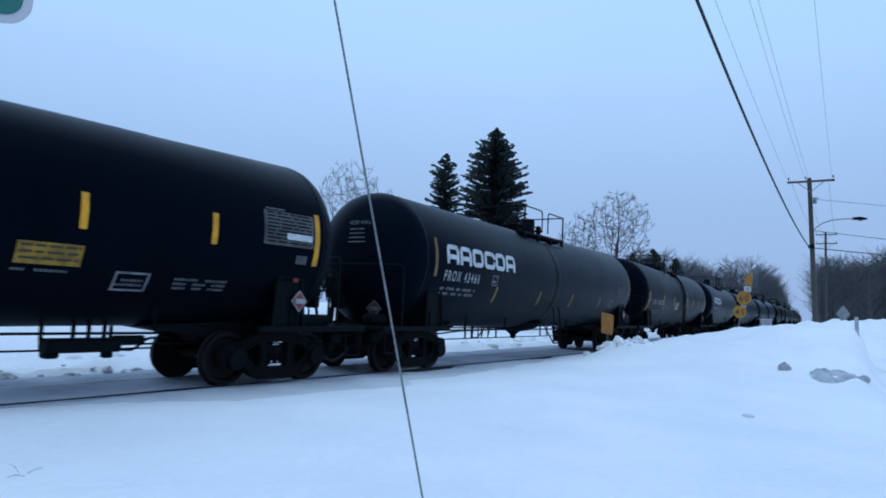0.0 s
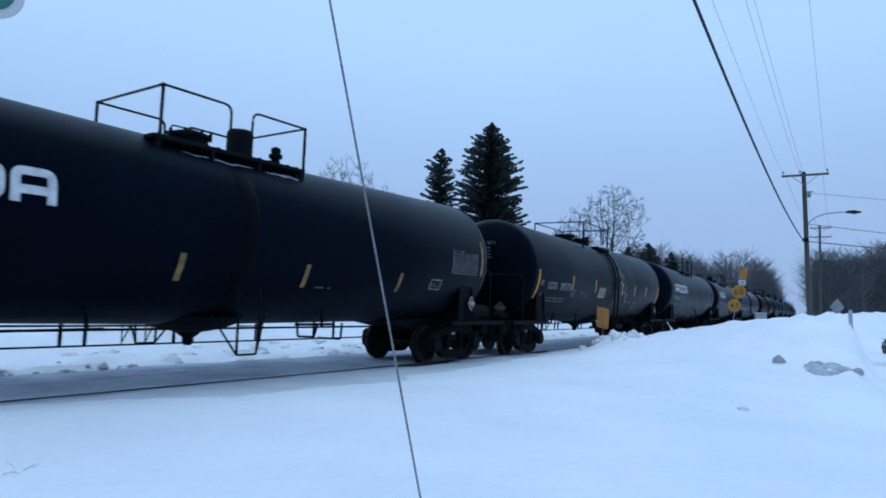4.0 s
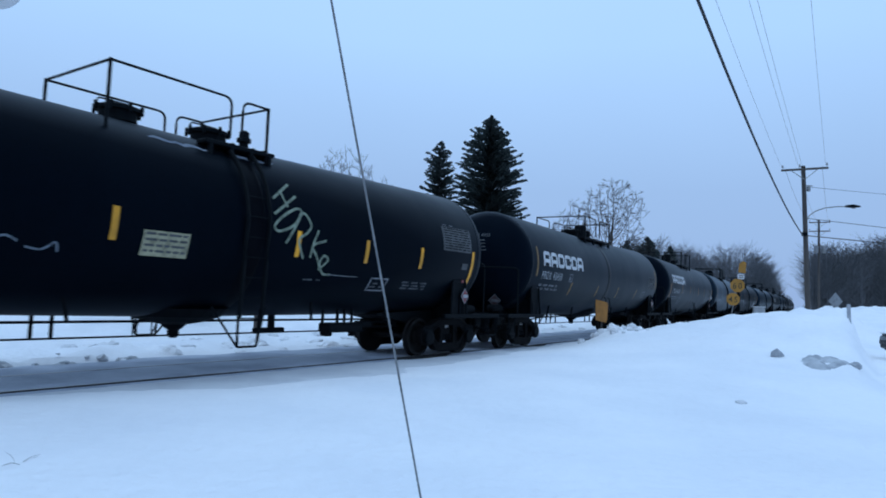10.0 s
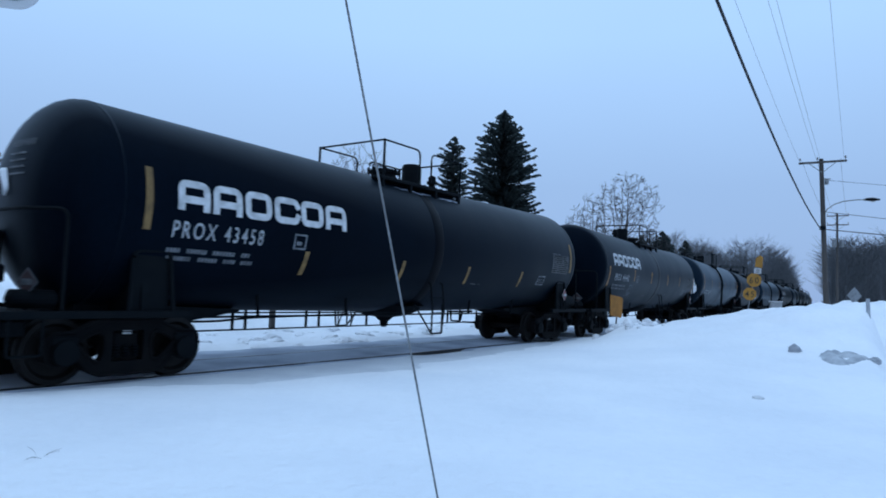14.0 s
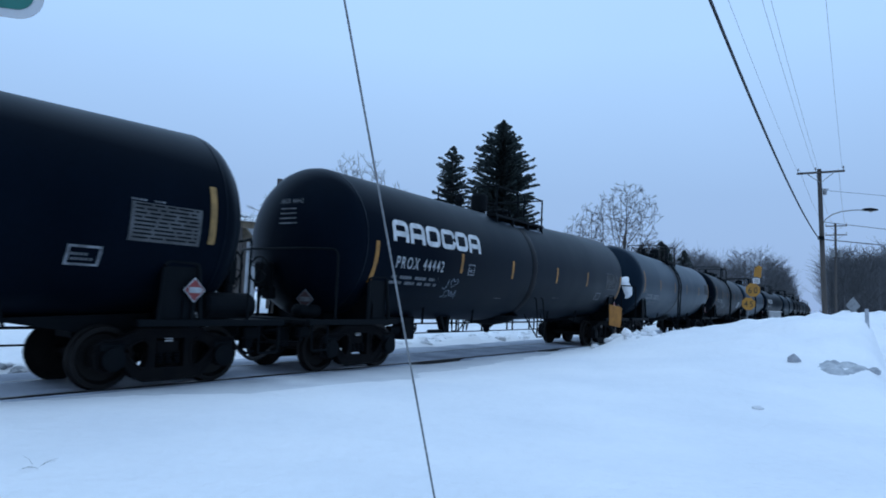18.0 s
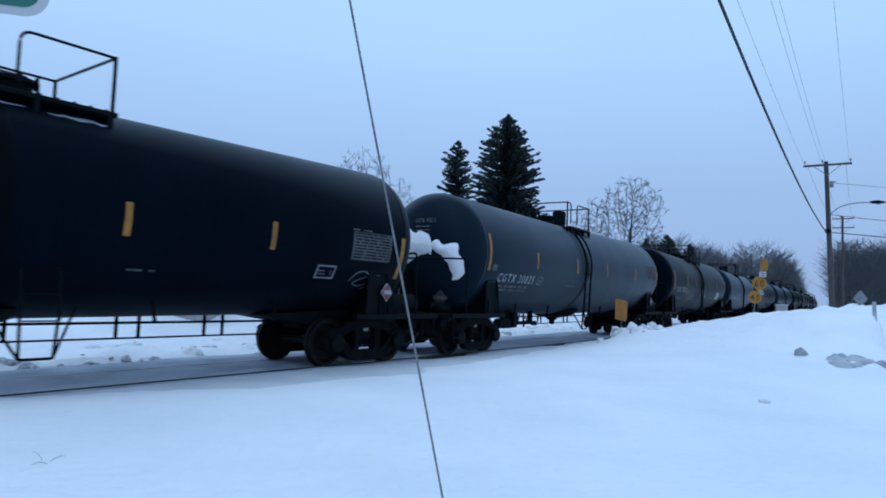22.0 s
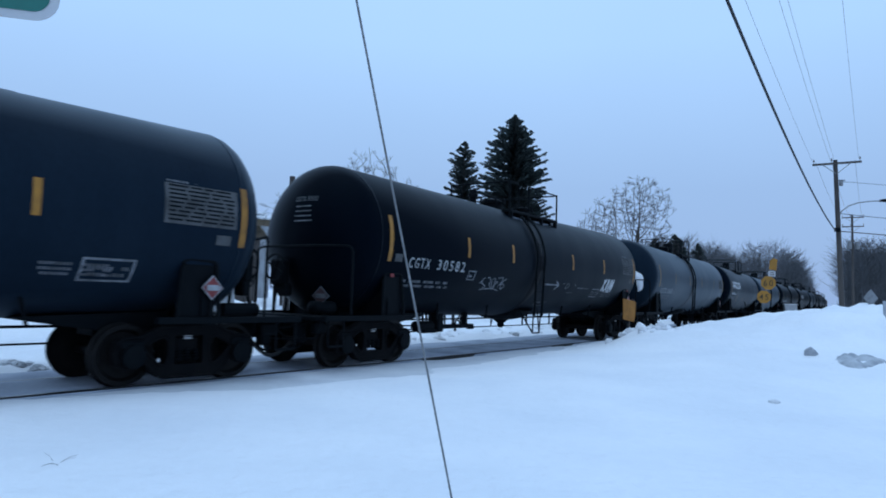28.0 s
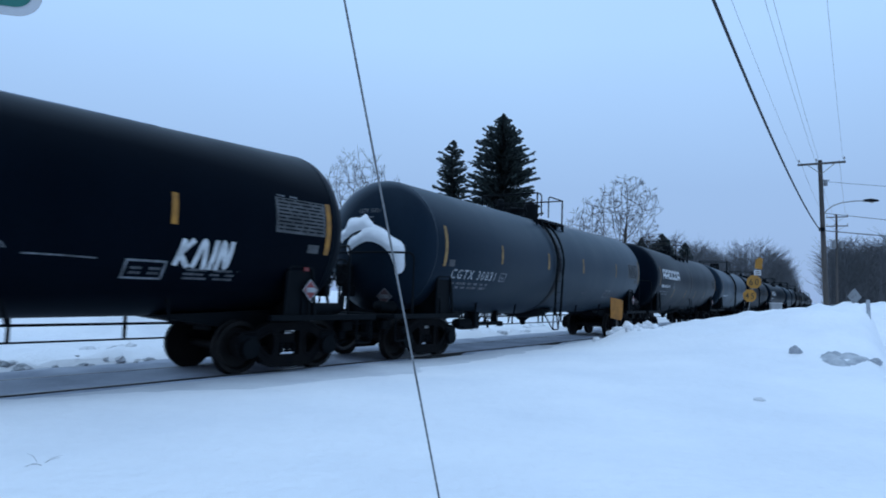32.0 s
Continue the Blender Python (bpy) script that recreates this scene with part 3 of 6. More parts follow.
    return truck


def crust(car, x0, x1, a0, a1):
    """A thin crust of snow lying on the tank's shoulder (angles in degrees above the horizontal)."""
    rng = random.Random(int((x0 + 20) * 37 + a0))
    bm = bmesh.new()
    n, m = max(8, int((x1 - x0) / 0.12)), 4
    rows = []
    for i in range(n + 1):
        e = math.sin(math.pi * (0.04 + 0.92 * i / n)) ** 0.5
        mid = (a0 + a1) / 2 + rng.uniform(-1.2, 1.2)
        half = (a1 - a0) / 2 * e * rng.uniform(0.55, 1.1)
        row = []
        for j in range(m + 1):
            q = radians(mid - half + 2 * half * j / m)
            r = TANK_R + 0.003 + 0.014 * math.sin(math.pi * j / m) * e
            x = x0 + (x1 - x0) * i / n
            row.append(bm.verts.new((x, -r * math.cos(q), TANK_Z + droop(x) + r * math.sin(q))))
        rows.append(row)
    for i in range(n):
        for j in range(m):
            bm.faces.new((rows[i][j], rows[i + 1][j], rows[i + 1][j + 1], rows[i][j + 1]))
    part("snow_crust", bm, M_FROST, car, "thin frost and snow dust lying on the tank", smooth=True)


LADDER_X = {"a": 0.10, "b": -0.60, "g": -0.70, "d": 0.40, "e": 0.58}


def build_car(paint, kind):
    """kind: the fittings on top (railings, manways, housings) differ from a to d."""
    car = new("tank_car")
    bm = bmesh.new()
    lathe(bm, tank_profile(), 72, "x", (0, 0, TANK_Z))
    for v in bm.verts:
        v.co.z += droop(v.co.x)
    tank = part("tank", bm, paint, car, smooth=True)
    # girth band with the stain of spilt oil under the manway
    bm = bmesh.new()
    bx = LADDER_X[kind] if kind in "bdg" else 0.0
    lathe(bm, [(-0.19, TANK_R - 0.004), (-0.16, TANK_R + 0.003), (0.16, TANK_R + 0.003), (0.19, TANK_R - 0.004)], 72, "x", (bx, 0, TANK_Z + droop(bx) + 0.003))
    part("girth_band", bm, M_STAIN, tank, "dark oil-stained band round the middle of the tank", smooth=True)
    for x in (-CYL, CYL):
        bm = bmesh.new()
        lathe(bm, [(x - 0.025, TANK_R + 0.0003), (x - 0.010, TANK_R + 0.0012), (x + 0.010, TANK_R + 0.0012), (x + 0.025, TANK_R + 0.0003)], 72, "x", (0, 0, TANK_Z + droop(x)))
        part("weld_seam", bm, paint, tank, smooth=True)
    for sx in (-1, 1):
        # saddle, sill, platform, end rails, coupler
        bm = bmesh.new()
        x = sx * TRUCK_X
        prism(bm, [(x - 0.55, 0.93), (x + 0.55, 0.93), (x + 0.55, 1.75), (x - 0.55, 1.75)], -0.55, 0.55)
        part("saddle", bm, M_STEEL, car)
        for sy in (-1, 1):
            bm = bmesh.new()
            a = [(sy * 0.55, 0.93), (sy * 1.42, 0.93), (sy * 1.42, 1.30), (sy * 1.30, 1.86), (sy * 0.55, 1.30)]
            vs = [[bm.verts.new((x + q, y, z)) for y, z in a] for q in (-0.05, 0.05)]
            bm.faces.new(vs[0])
            bm.faces.new(list(reversed(vs[1])))
            for k in range(5):
                bm.faces.new((vs[0][k], vs[1][k], vs[1][(k + 1) % 5], vs[0][(k + 1) % 5]))
            bmesh.ops.recalc_face_normals(bm, faces=bm.faces)
            part("bolster_web", bm, M_STEEL, car)
        bm = bmesh.new()
        box(bm, sx * 7.35, 0, 0.86, 2.9, 0.55, 0.30, 0.02)
        part("stub_sill", bm, M_STEEL, car)
        bm = bmesh.new()
        prism(bm, [(sx * 6.9, 0.72), (sx * 6.3, 0.74), (sx * 4.75, 0.985), (sx * 4.75, 1.02), (sx * 6.9, 1.10)], -0.62, 0.62)
        part("sill_reinforcement", bm, M_STEEL, car)
        for sy in (-1, 1):
            bm = bmesh.new()
            box(bm, sx * 7.58, sy * 1.42, 0.99, 2.6, 0.12, 0.10, 0.01)
            part("side_beam", bm, M_STEEL, car)
        bm = bmesh.new()
        box(bm, sx * 8.55, 0, 0.985, 0.66, 2.7, 0.08, 0.01)
        part("end_platform", bm, M_STEEL, car)
        bm = bmesh.new()
        hoop = [(sx * 8.15, -1.40, 1.0), (sx * 8.15, -1.40, 2.38), (sx * 8.46, -0.75, 2.38), (sx * 8.46, 0.75, 2.38), (sx * 8.15, 1.40, 2.38), (sx * 8.15, 1.40, 1.0)]
        tube(bm, bent(hoop, 0.16), 0.024)
        part("end_rail", bm, M_STEEL, car)
        for sy in (-1, 1):
            bm = bmesh.new()
            tube(bm, bent([(sx * 7.27, sy * 1.44, 1.0), (sx * 7.22, sy * 1.40, 1.90), (sx * 6.66, sy * 1.40, 1.92), (sx * 6.58, sy * 1.44, 1.0)], 0.12), 0.034)
            for k in range(4):
                box(bm, sx * (7.16 - 0.15 * k), sy * 1.40, 1.93, 0.05, 0.06, 0.05, 0.01)
            part("grab_hoop", bm, M_STEEL, car)
            # Dark plate: saddle side on e cars, shade inside the hoop on b cars.
            bm = bmesh.new()
            box(bm, sx * 6.93, sy * 1.375, 1.42, 0.58, 0.03, 0.86, 0.01)
            part("saddle_plate", bm, M_STEEL, car)
        for sy in (-1, 1):
            bm = bmesh.new()
            y = sy * 1.44
            tube(bm, bent([(sx * 8.78, y, 1.0), (sx * 8.78, y, 0.48), (sx * 8.38, y, 0.48), (sx * 8.38, y, 1.0)], 0.05), 0.018)
            part("stirrup", bm, M_STEEL, car)
        bm = bmesh.new()
        box(bm, sx * 8.86, 0, 0.84, 0.20, 0.34, 0.34, 0.03)
        box(bm, sx * 9.02, sx * 0.06, 0.84, 0.26, 0.26, 0.28, 0.06)
        tube(bm, [(sx * 8.7, -0.9, 0.92), (sx * 8.9, -0.55, 0.80), (sx * 9.0, 0.0, 0.72)], 0.018)
        part("coupler", bm, M_STEEL, car)
        bm = bmesh.new()
        box(bm, sx * 8.72, -0.62, 0.70, 0.22, 0.20, 0.42, 0.04)
        box(bm, sx * 8.55, -0.95, 0.80, 0.30, 0.16, 0.22, 0.03)
        box(bm, sx * 8.90, 0.5, 0.72, 0.16, 0.22, 0.36, 0.04)
        tube(bm, bent([(sx * 8.85, -1.35, 0.95), (sx * 8.92, -1.30, 0.62), (sx * 8.95, -0.5, 0.60), (sx * 8.95, -0.1, 0.85)], 0.08), 0.016, 6)
        tube(bm, [(sx * 8.6, -0.62, 0.5), (sx * 8.75, -0.60, 0.40), (sx * 8.95, -0.55, 0.44)], 0.026, 6)
        part("coupler_rigging", bm, M_STEEL, car)
        bm = bmesh.new()
        p = []
        for k in range(11):
            t = k / 10
            p.append((sx * (8.40 + 0.75 * t), -0.42 + 0.1 * t, 0.80 - 0.54 * math.sin(t * math.pi / 2) ** 1.15))
        tube(bm, p, 0.034, 8)
        part("air_hose", bm, M_CABLE, car)
    # hand brake, air reservoir and red marker at the ends
    for sx in (-1, 1):
        bm = bmesh.new()
        xb, yb = sx * 8.50, -0.42 * sx
        box(bm, xb - sx * 0.14, yb, 1.86, 0.20, 0.42, 0.52, 0.04)
        box(bm, xb - sx * 0.20, yb - 0.1, 1.50, 0.16, 0.30, 0.26, 0.03)
        ring = [(xb, yb + 0.27 * math.cos(w * math.pi / 8), 1.95 + 0.27 * math.sin(w * math.pi / 8)) for w in range(17)]
        tube(bm, ring, 0.020, 6)
        for k in range(4):
            w = k * math.pi / 2 + 0.4
            tube(bm, [(xb - sx * 0.04, yb, 1.95), (xb, yb + 0.26 * math.cos(w), 1.95 + 0.26 * math.sin(w))], 0.012, 5)
        tube(bm, [(xb - sx * 0.10, yb, 1.72), (xb + sx * 0.05, yb - 0.07, 1.0)], 0.03, 6)
        tube(bm, [(xb - sx * 0.19, yb + 0.2, 1.72), (xb - sx * 0.25, yb + 0.25, 1.0)], 0.03, 6)
        tube(bm, [(xb - sx * 0.02, yb + 0.16, 1.75), (xb - sx * 0.02, yb + 0.12, 1.56), (xb - sx * 0.02, yb - 0.02, 1.50), (xb - sx * 0.02, yb - 0.16, 1.58), (xb - sx * 0.02, yb - 0.2, 1.75)], 0.014, 5)
        part("hand_brake", bm, M_STEEL, car)
        bm = bmesh.new()
        if sx > 0 and kind in "bdg":
            lathe(bm, [(7.60, 0.04), (7.64, 0.11), (8.30, 0.11), (8.34, 0.04)], 16, "x", (0, -0.95, 1.14))
        elif sx > 0:
            lathe(bm, [(7.44, 0.05), (7.50, 0.17), (7.56, 0.215), (8.38, 0.215), (8.44, 0.17), (8.50, 0.05)], 20, "x", (0, -1.06, 1.255))
        else:
            lathe(bm, [(-8.55, 0.04), (-8.50, 0.13), (-7.95, 0.13), (-7.90, 0.04)], 16, "x", (0, -0.7, 1.17))
        part("brake_reservoir", bm, M_STEEL, car, smooth=False)
        if kind in "bd":
            bm = bmesh.new()
            box(bm, sx * 7.02, -1.455, 1.86, 0.11, 0.02, 0.07, 0.005)
            part("red_marker", bm, M_RED, car, "small red marker")
    # under the tank: pipes on brackets, outlet, gear
    for y, z in ((-0.05, 0.86), (0.75, 0.54), (0.75, 0.80)):
        bm = bmesh.new()
        tube(bm, [(-6.3, y, z), (6.3, y, z)], 0.019, 6)
        part("brake_pipe", bm, M_STEEL, car)
    gear = {"a": ((-3.84, -3.52, -1.84, -1.44, 0.21, 3.81, 4.46), (-0.80, -0.36)), "e": ((-3.5, -0.98, -0.53, 1.0, 2.7, 3.1, 4.4, 4.8), (-0.15, 0.05)),
            "b": ((-2.2, -1.45, 1.15, 1.48, 2.8, 3.1, 4.9), (-1.1, -0.86, 0.68)), "g": ((-2.4, -1.25, -0.76, 0.7, 2.8, 3.17, 4.9), (-1.2, 0.4)), "d": ((-4.47, -4.32, -2.0, -1.69, 2.5, 2.9, 4.9), (-0.31, 0.05))}[kind]
    for x in gear[0]:
        bm = bmesh.new()
        box(bm, x, 0.75, 0.84, 0.055, 0.04, 0.62, 0.005)
        part("pipe_bracket", bm, M_STEEL, car)
    for x in gear[1]:
        bm = bmesh.new()
        tube(bm, [(x, 0.75, 1.2), (x, 0.75, 0.56), (x + 0.26, 0.75, 1.15)], 0.020, 5)
        part("v_bracket", bm, M_STEEL, car)
    for x in (-4.70, -2.42, 2.3, 4.6):
        bm = bmesh.new()
        tube(bm, [(x, -1.20, 1.60), (x + 0.05, -0.95, 1.36), (x + 0.22, -0.80, 0.90)], 0.03, 6)
        part("pipe_strut", bm, M_STEEL, car)
    bm = bmesh.new()
    lathe(bm, [(0.56, 0.05), (0.60, 0.10), (0.70, 0.10), (0.74, 0.16), (0.80, 0.22), (0.86, 0.55), (0.95, 0.78), (1.10, 0.95)], 24, "z", (0.0, 0, 0))
    part("outlet", bm, M_STEEL, car)
    brake_gear(car, kind)
    # ladder on each side; only some cars have it up to the top
    tall = kind in "bdg"
    ladder_x = LADDER_X[kind]
    for sy in (-1, 1):
        bm = bmesh.new()
        tube(bm, bent([(-0.23, sy * 1.53, 1.12), (-0.20, sy * 1.50, 0.50), (0.20, sy * 1.50, 0.50), (0.23, sy * 1.53, 1.12)], 0.04), 0.022, 6)
        ladder = part("ladder", bm, M_STEEL, car)
        ladder.location.x = ladder_x
        for x in (-0.23, 0.23):
            bm = bmesh.new()
            pts = [(x, sy * 1.56, 0.98), (x, sy * 1.60, 1.9)]
            for k in range(9):
                w = radians(-10 + k * 7.5)
                pts.append((x, sy * (TANK_R + 0.06) * math.cos(w), TANK_Z + (TANK_R + 0.06) * math.sin(w)))
            if tall:
                tube(bm, pts, 0.036, 6)
            else:
                tube(bm, [(x, sy * 1.54, 0.98), (x, sy * 1.47, 1.62), (x, sy * 1.40, 1.66)], 0.022, 6)
            part("stile", bm, M_STEEL, ladder)
            bm = bmesh.new()
            tube(bm, [(x * 2.4, sy * 1.25, 1.15), (x * 0.86, sy * 1.50, 0.50)], 0.020, 6)
            part("step_brace", bm, M_STEEL, ladder)
        for k in range(7 if tall else 2):
            z = 0.98 + k * 0.34
            y = 1.57 if z < 2.6 else (TANK_R + 0.06) * math.cos(math.asin(min(0.95, (z - TANK_Z) / (TANK_R + 0.06))))
            if not tall:
                y = 1.54 - 0.03 * k
            bm = bmesh.new()
            tube(bm, [(-0.23, sy * y, z), (0.23, sy * y, z)], 0.010, 5)
            part("rung", bm, M_STEEL, ladder)
        bm = bmesh.new()
        p0, p1 = {"a": (-1.55, 1.62), "b": (-1.4, 1.65), "g": (-0.95, 0.92), "d": (-0.30, 1.15), "e": (-1.5, 1.62)}[kind]
        box(bm, (p0 + p1) / 2, sy * 0.90, 3.92, p1 - p0, 0.30, 0.07, 0.01)
        for k in range(int((p1 - p0) / 0.22)):
            box(bm, p0 + 0.1 + k * 0.22, sy * 0.90, 3.965, 0.03, 0.28, 0.02)
        for k in range(4):
            x = p0 + 0.1 + k * (p1 - p0 - 0.2) / 3
            box(bm, x, sy * 1.0, 3.80, 0.07, 0.10, 0.22, 0.01)
        part("platform", bm, M_STEEL, car)
    rails = {"a": ((-1.42, -0.12), (1.60, 0.34)), "b": ((-1.39, -0.86), (1.66, -0.24)), "g": ((-1.15, -0.84), (0.79, -0.31)), "d": ((-1.97, 0.18), (0.98, 0.42)), "e": ((-1.39, -0.1), (1.55, 0.3))}[kind]
    for x0, x1 in rails:
        bm = bmesh.new()
        for sy in (-1, 1):
            tube(bm, bent([(x0, sy * 1.0, 4.76), (x1, sy * 1.0, 4.76), (x1, sy * 1.0, 4.06)], 0.16), 0.022, 8)
            tube(bm, [(x0, sy * 1.0, 4.78), (x0, sy * 1.0, 3.74)], 0.028, 8)
        tube(bm, [(x0, -1.0, 4.76), (x0, 1.0, 4.76)], 0.022, 8)
        part("safety_railing", bm, M_STEEL, car)
    manways, housings, valves = {"a": ((-0.25,), (0.85,), (1.75,)), "b": ((-0.64, 1.15), (), (-1.74,)), "g": ((-0.70,), (0.44,), (-1.71,)), "d": ((-1.27, 0.43), (), (1.25,)), "e": ((0.55,), (-0.69,), (-1.79,))}[kind]
    for x in manways:
        bm = bmesh.new()
        lathe(bm, [(4.10, 0.30), (4.26, 0.30), (4.27, 0.36), (4.33, 0.36), (4.36, 0.28), (4.39, 0.05)], 20, "z", (x, 0, 0))
        for q in range(8):
            w = q * math.pi / 4
            box(bm, x + 0.37 * math.cos(w), 0.37 * math.sin(w), 4.30, 0.05, 0.05, 0.16, 0.01)
        tube(bm, bent([(x - 0.3, 0.1, 4.3), (x - 0.3, 0.1, 4.46), (x + 0.27, 0.1, 4.46), (x + 0.27, 0.1, 4.3)], 0.06), 0.015, 6)
        part("manway", bm, M_STEEL, car)
    for x in housings:
        bm = bmesh.new()
        lathe(bm, [(4.08, 0.20), (4.16, 0.20), (4.17, 0.25), (4.60, 0.25), (4.66, 0.22), (4.68, 0.05)], 20, "z", (x, 0, 0))
        part("valve_housing", bm, M_STEEL, car)
    for x in valves:
        bm = bmesh.new()
        lathe(bm, [(4.05, 0.09), (4.30, 0.09), (4.31, 0.14), (4.38, 0.14), (4.39, 0.10), (4.50, 0.10), (4.54, 0.04)], 14, "z", (x, 0, 0))
        part("relief_valve", bm, M_STEEL, car)
    for x0, x1, a0, a1 in ((-1.0, 0.45, 50.5, 53), (0.7, 1.5, 49, 52.5)) if kind in "ae" else ((-1.3, -0.2, 50, 54), (0.2, 1.2, 51, 56), (1.1, 4.6, 70, 75)):
        crust(car, x0, x1, a0, a1)
    for sx in (-1, 1):
        build_truck(car, sx * TRUCK_X)
    return car


def brake_gear(car, kind):
    """The brake's cylinder, reservoir and rods hang under different places on each make of car."""
    y = -0.5
    if kind in "gb":
        bm = bmesh.new()
        lathe(bm, [(-4.98, 0.05), (-4.94, 0.13), (-4.30, 0.13), (-4.26, 0.07)], 14, "x", (0, y, 0.72))
        box(bm, -4.06, y, 0.80, 0.25, 0.30, 0.46, 0.03)
        box(bm, -4.45, y, 0.60, 0.55, 0.24, 0.09, 0.02)
        part("brake_reservoir", bm, M_STEEL, car)
        bm = bmesh.new()
        for x in (-4.78, -4.64, -4.49, -4.36):
            box(bm, x, y, 0.96, 0.045, 0.05, 0.40, 0.006)
        part("hanger", bm, M_STEEL, car)
        bm = bmesh.new()
        tube(bm, [(-3.95, y, 0.70), (-3.2, y, 0.70)], 0.05, 8)
        box(bm, -3.22, y, 0.68, 0.05, 0.05, 0.24, 0.01)
        box(bm, -2.80, y, 0.90, 0.11, 0.16, 0.34, 0.02)
        box(bm, -2.85, y, 0.70, 0.85, 0.14, 0.09, 0.02)
        box(bm, -2.50, y, 0.65, 0.22, 0.14, 0.10, 0.02)
        tube(bm, bent([(-3.3, y, 0.84), (-3.05, y, 0.84), (-3.0, y, 0.72)], 0.05), 0.018, 6)
        part("brake_cylinder", bm, M_STEEL, car)
        bm = bmesh.new()
        for z in (0.60, 0.74):
            tube(bm, [(-6.3, y, z + 0.02), (-4.95, y, z)], 0.020, 6)
        part("brake_rod", bm, M_STEEL, car)
    if kind == "e":
        bm = bmesh.new()
        box(bm, -4.82, y, 0.79, 0.46, 0.34, 0.54, 0.03)
        lathe(bm, [(-5.42, 0.04), (-5.40, 0.10), (-5.08, 0.12), (-5.05, 0.05)], 12, "x", (0, y, 0.74))
        part("brake_reservoir", bm, M_STEEL, car)
        bm = bmesh.new()
        for z in (0.68, 0.74):
            tube(bm, bent([(-4.58, y, z), (-4.36, y, z), (-4.28, y, z + 0.10), (-4.5, y, z + 0.16), (-4.58, y, z + 0.16)], 0.06), 0.022, 6)
        box(bm, -3.48, y, 0.68, 0.55, 0.14, 0.09, 0.02)
        part("brake_cylinder", bm, M_STEEL, car)
        bm = bmesh.new()
        prism(bm, [(-3.44, 1.16), (-3.32, 1.16), (-3.08, 0.66), (-3.17, 0.66)], y - 0.08, y + 0.08)
        prism(bm, [(-3.02, 1.16), (-2.86, 1.16), (-3.03, 0.66), (-3.13, 0.66)], y - 0.08, y + 0.08)
        part("lever_bracket", bm, M_STEEL, car)
    if kind == "a":
        bm = bmesh.new()
        tube(bm, bent([(-6.1, y, 0.82), (-5.2, y, 0.80), (-4.4, y, 0.86), (-1.8, y, 0.90)], 0.3), 0.022, 6)
        tube(bm, [(-6.1, y, 0.96), (-1.0, y, 0.94)], 0.018, 6)
        part("brake_rod", bm, M_STEEL, car)
        bm = bmesh.new()
        tube(bm, bent([(2.12, y, 0.98), (2.16, y, 0.70), (2.6, y, 0.68), (2.7, y, 0.96)], 0.05), 0.026, 6)
        tube(bm, bent([(2.72, y, 0.66), (3.40, y, 0.62), (3.42, y, 0.96)], 0.05), 0.026, 6)
        box(bm, 2.62, y, 0.94, 1.1, 0.06, 0.05, 0.01)
        part("lever_bracket", bm, M_STEEL, car)


def control_valve(car, dx=0.0):
    """The brake's control box hung under the far half of some cars."""
    bm = bmesh.new()
    box(bm, 3.78 + dx, -0.62, 0.72, 1.05, 0.34, 0.20, 0.03)
    box(bm, 3.36 + dx, -0.60, 0.62, 0.20, 0.22, 0.16, 0.03)
    box(bm, 4.18 + dx, -0.58, 0.60, 0.14, 0.14, 0.16, 0.02)
    lathe(bm, [(4.25 + dx, 0.03), (4.27 + dx, 0.08), (4.72 + dx, 0.08), (4.74 + dx, 0.03)], 10, "x", (0, -0.6, 0.78))
    valve = part("control_valve", bm, M_STEEL, car)
    for q in (3.22, 3.65, 3.87, 4.10):
        bm = bmesh.new()
        box(bm, q + dx, -0.62, 0.97, 0.05, 0.05, 0.36, 0.006)
        part("hanger", bm, M_STEEL, valve)
    bm = bmesh.new()
    tube(bm, bent([(4.1 + dx, -0.6, 0.66), (4.6 + dx, -0.55, 0.62), (4.85 + dx, -0.5, 0.80), (5.3 + dx, -0.45, 0.82)], 0.08), 0.022, 6)
    tube(bm, [(4.5 + dx, -0.6, 0.72), (5.9, -0.4, 0.70)], 0.018, 6)
    part("air_pipe", bm, M_STEEL, valve)
    bm = bmesh.new()
    box(bm, 2.25 + dx, -0.1, 0.66, 0.75, 0.12, 0.10, 0.02)
    box(bm, 2.30 + dx, -0.1, 0.88, 0.10, 0.14, 0.42, 0.02)
    part("slack_adjuster", bm, M_STEEL, car)


def stripe(car, x, z0, z1, mat, w=0.10):
    bm = bmesh.new()
    quad(bm, x - w / 2, arc_y(z0), x + w / 2, arc_y(z1))
    part("reflective_stripe", hug(bm), mat, car)


def panel(car, name, x0, z0, x1, z1, mat, label, lines=0, ink=None, frame=None, rows=None):
    y0, y1 = arc_y(z0), arc_y(z1)
    bm = bmesh.new()
    if frame:
        ring_shape(bm, x0, y0, x1, y1, frame)
        ob = part(name, hug(bm), mat, car, label)
    else:
        quad(bm, x0, y0, x1, y1)
        ob = part(name, hug(bm), mat, car, label)
    if lines:
        bm = bmesh.new()
        rng = random.Random(int(x0 * 100) + lines)
        for k in range(lines):
            yy = y1 - (k + 0.75) * (y1 - y0) / (lines + 0.5)
            hh = (y1 - y0) / (lines + 0.5) * 0.42
            x = x0 + 0.05 * (x1 - x0)
            while x < x1 - 0.06 * (x1 - x0):
                w = min(rng.uniform(0.08, 0.30) * (x1 - x0), x1 - 0.05 * (x1 - x0) - x)
                if w > 0.02:
                    quad(bm, x, yy, x + w, yy + hh)
                x += w + 0.035 * (x1 - x0)
        tagged(part("print_block", hug(bm, 0.009), ink or M_DIMWHITE, ob), kind="stuff")
    return ob


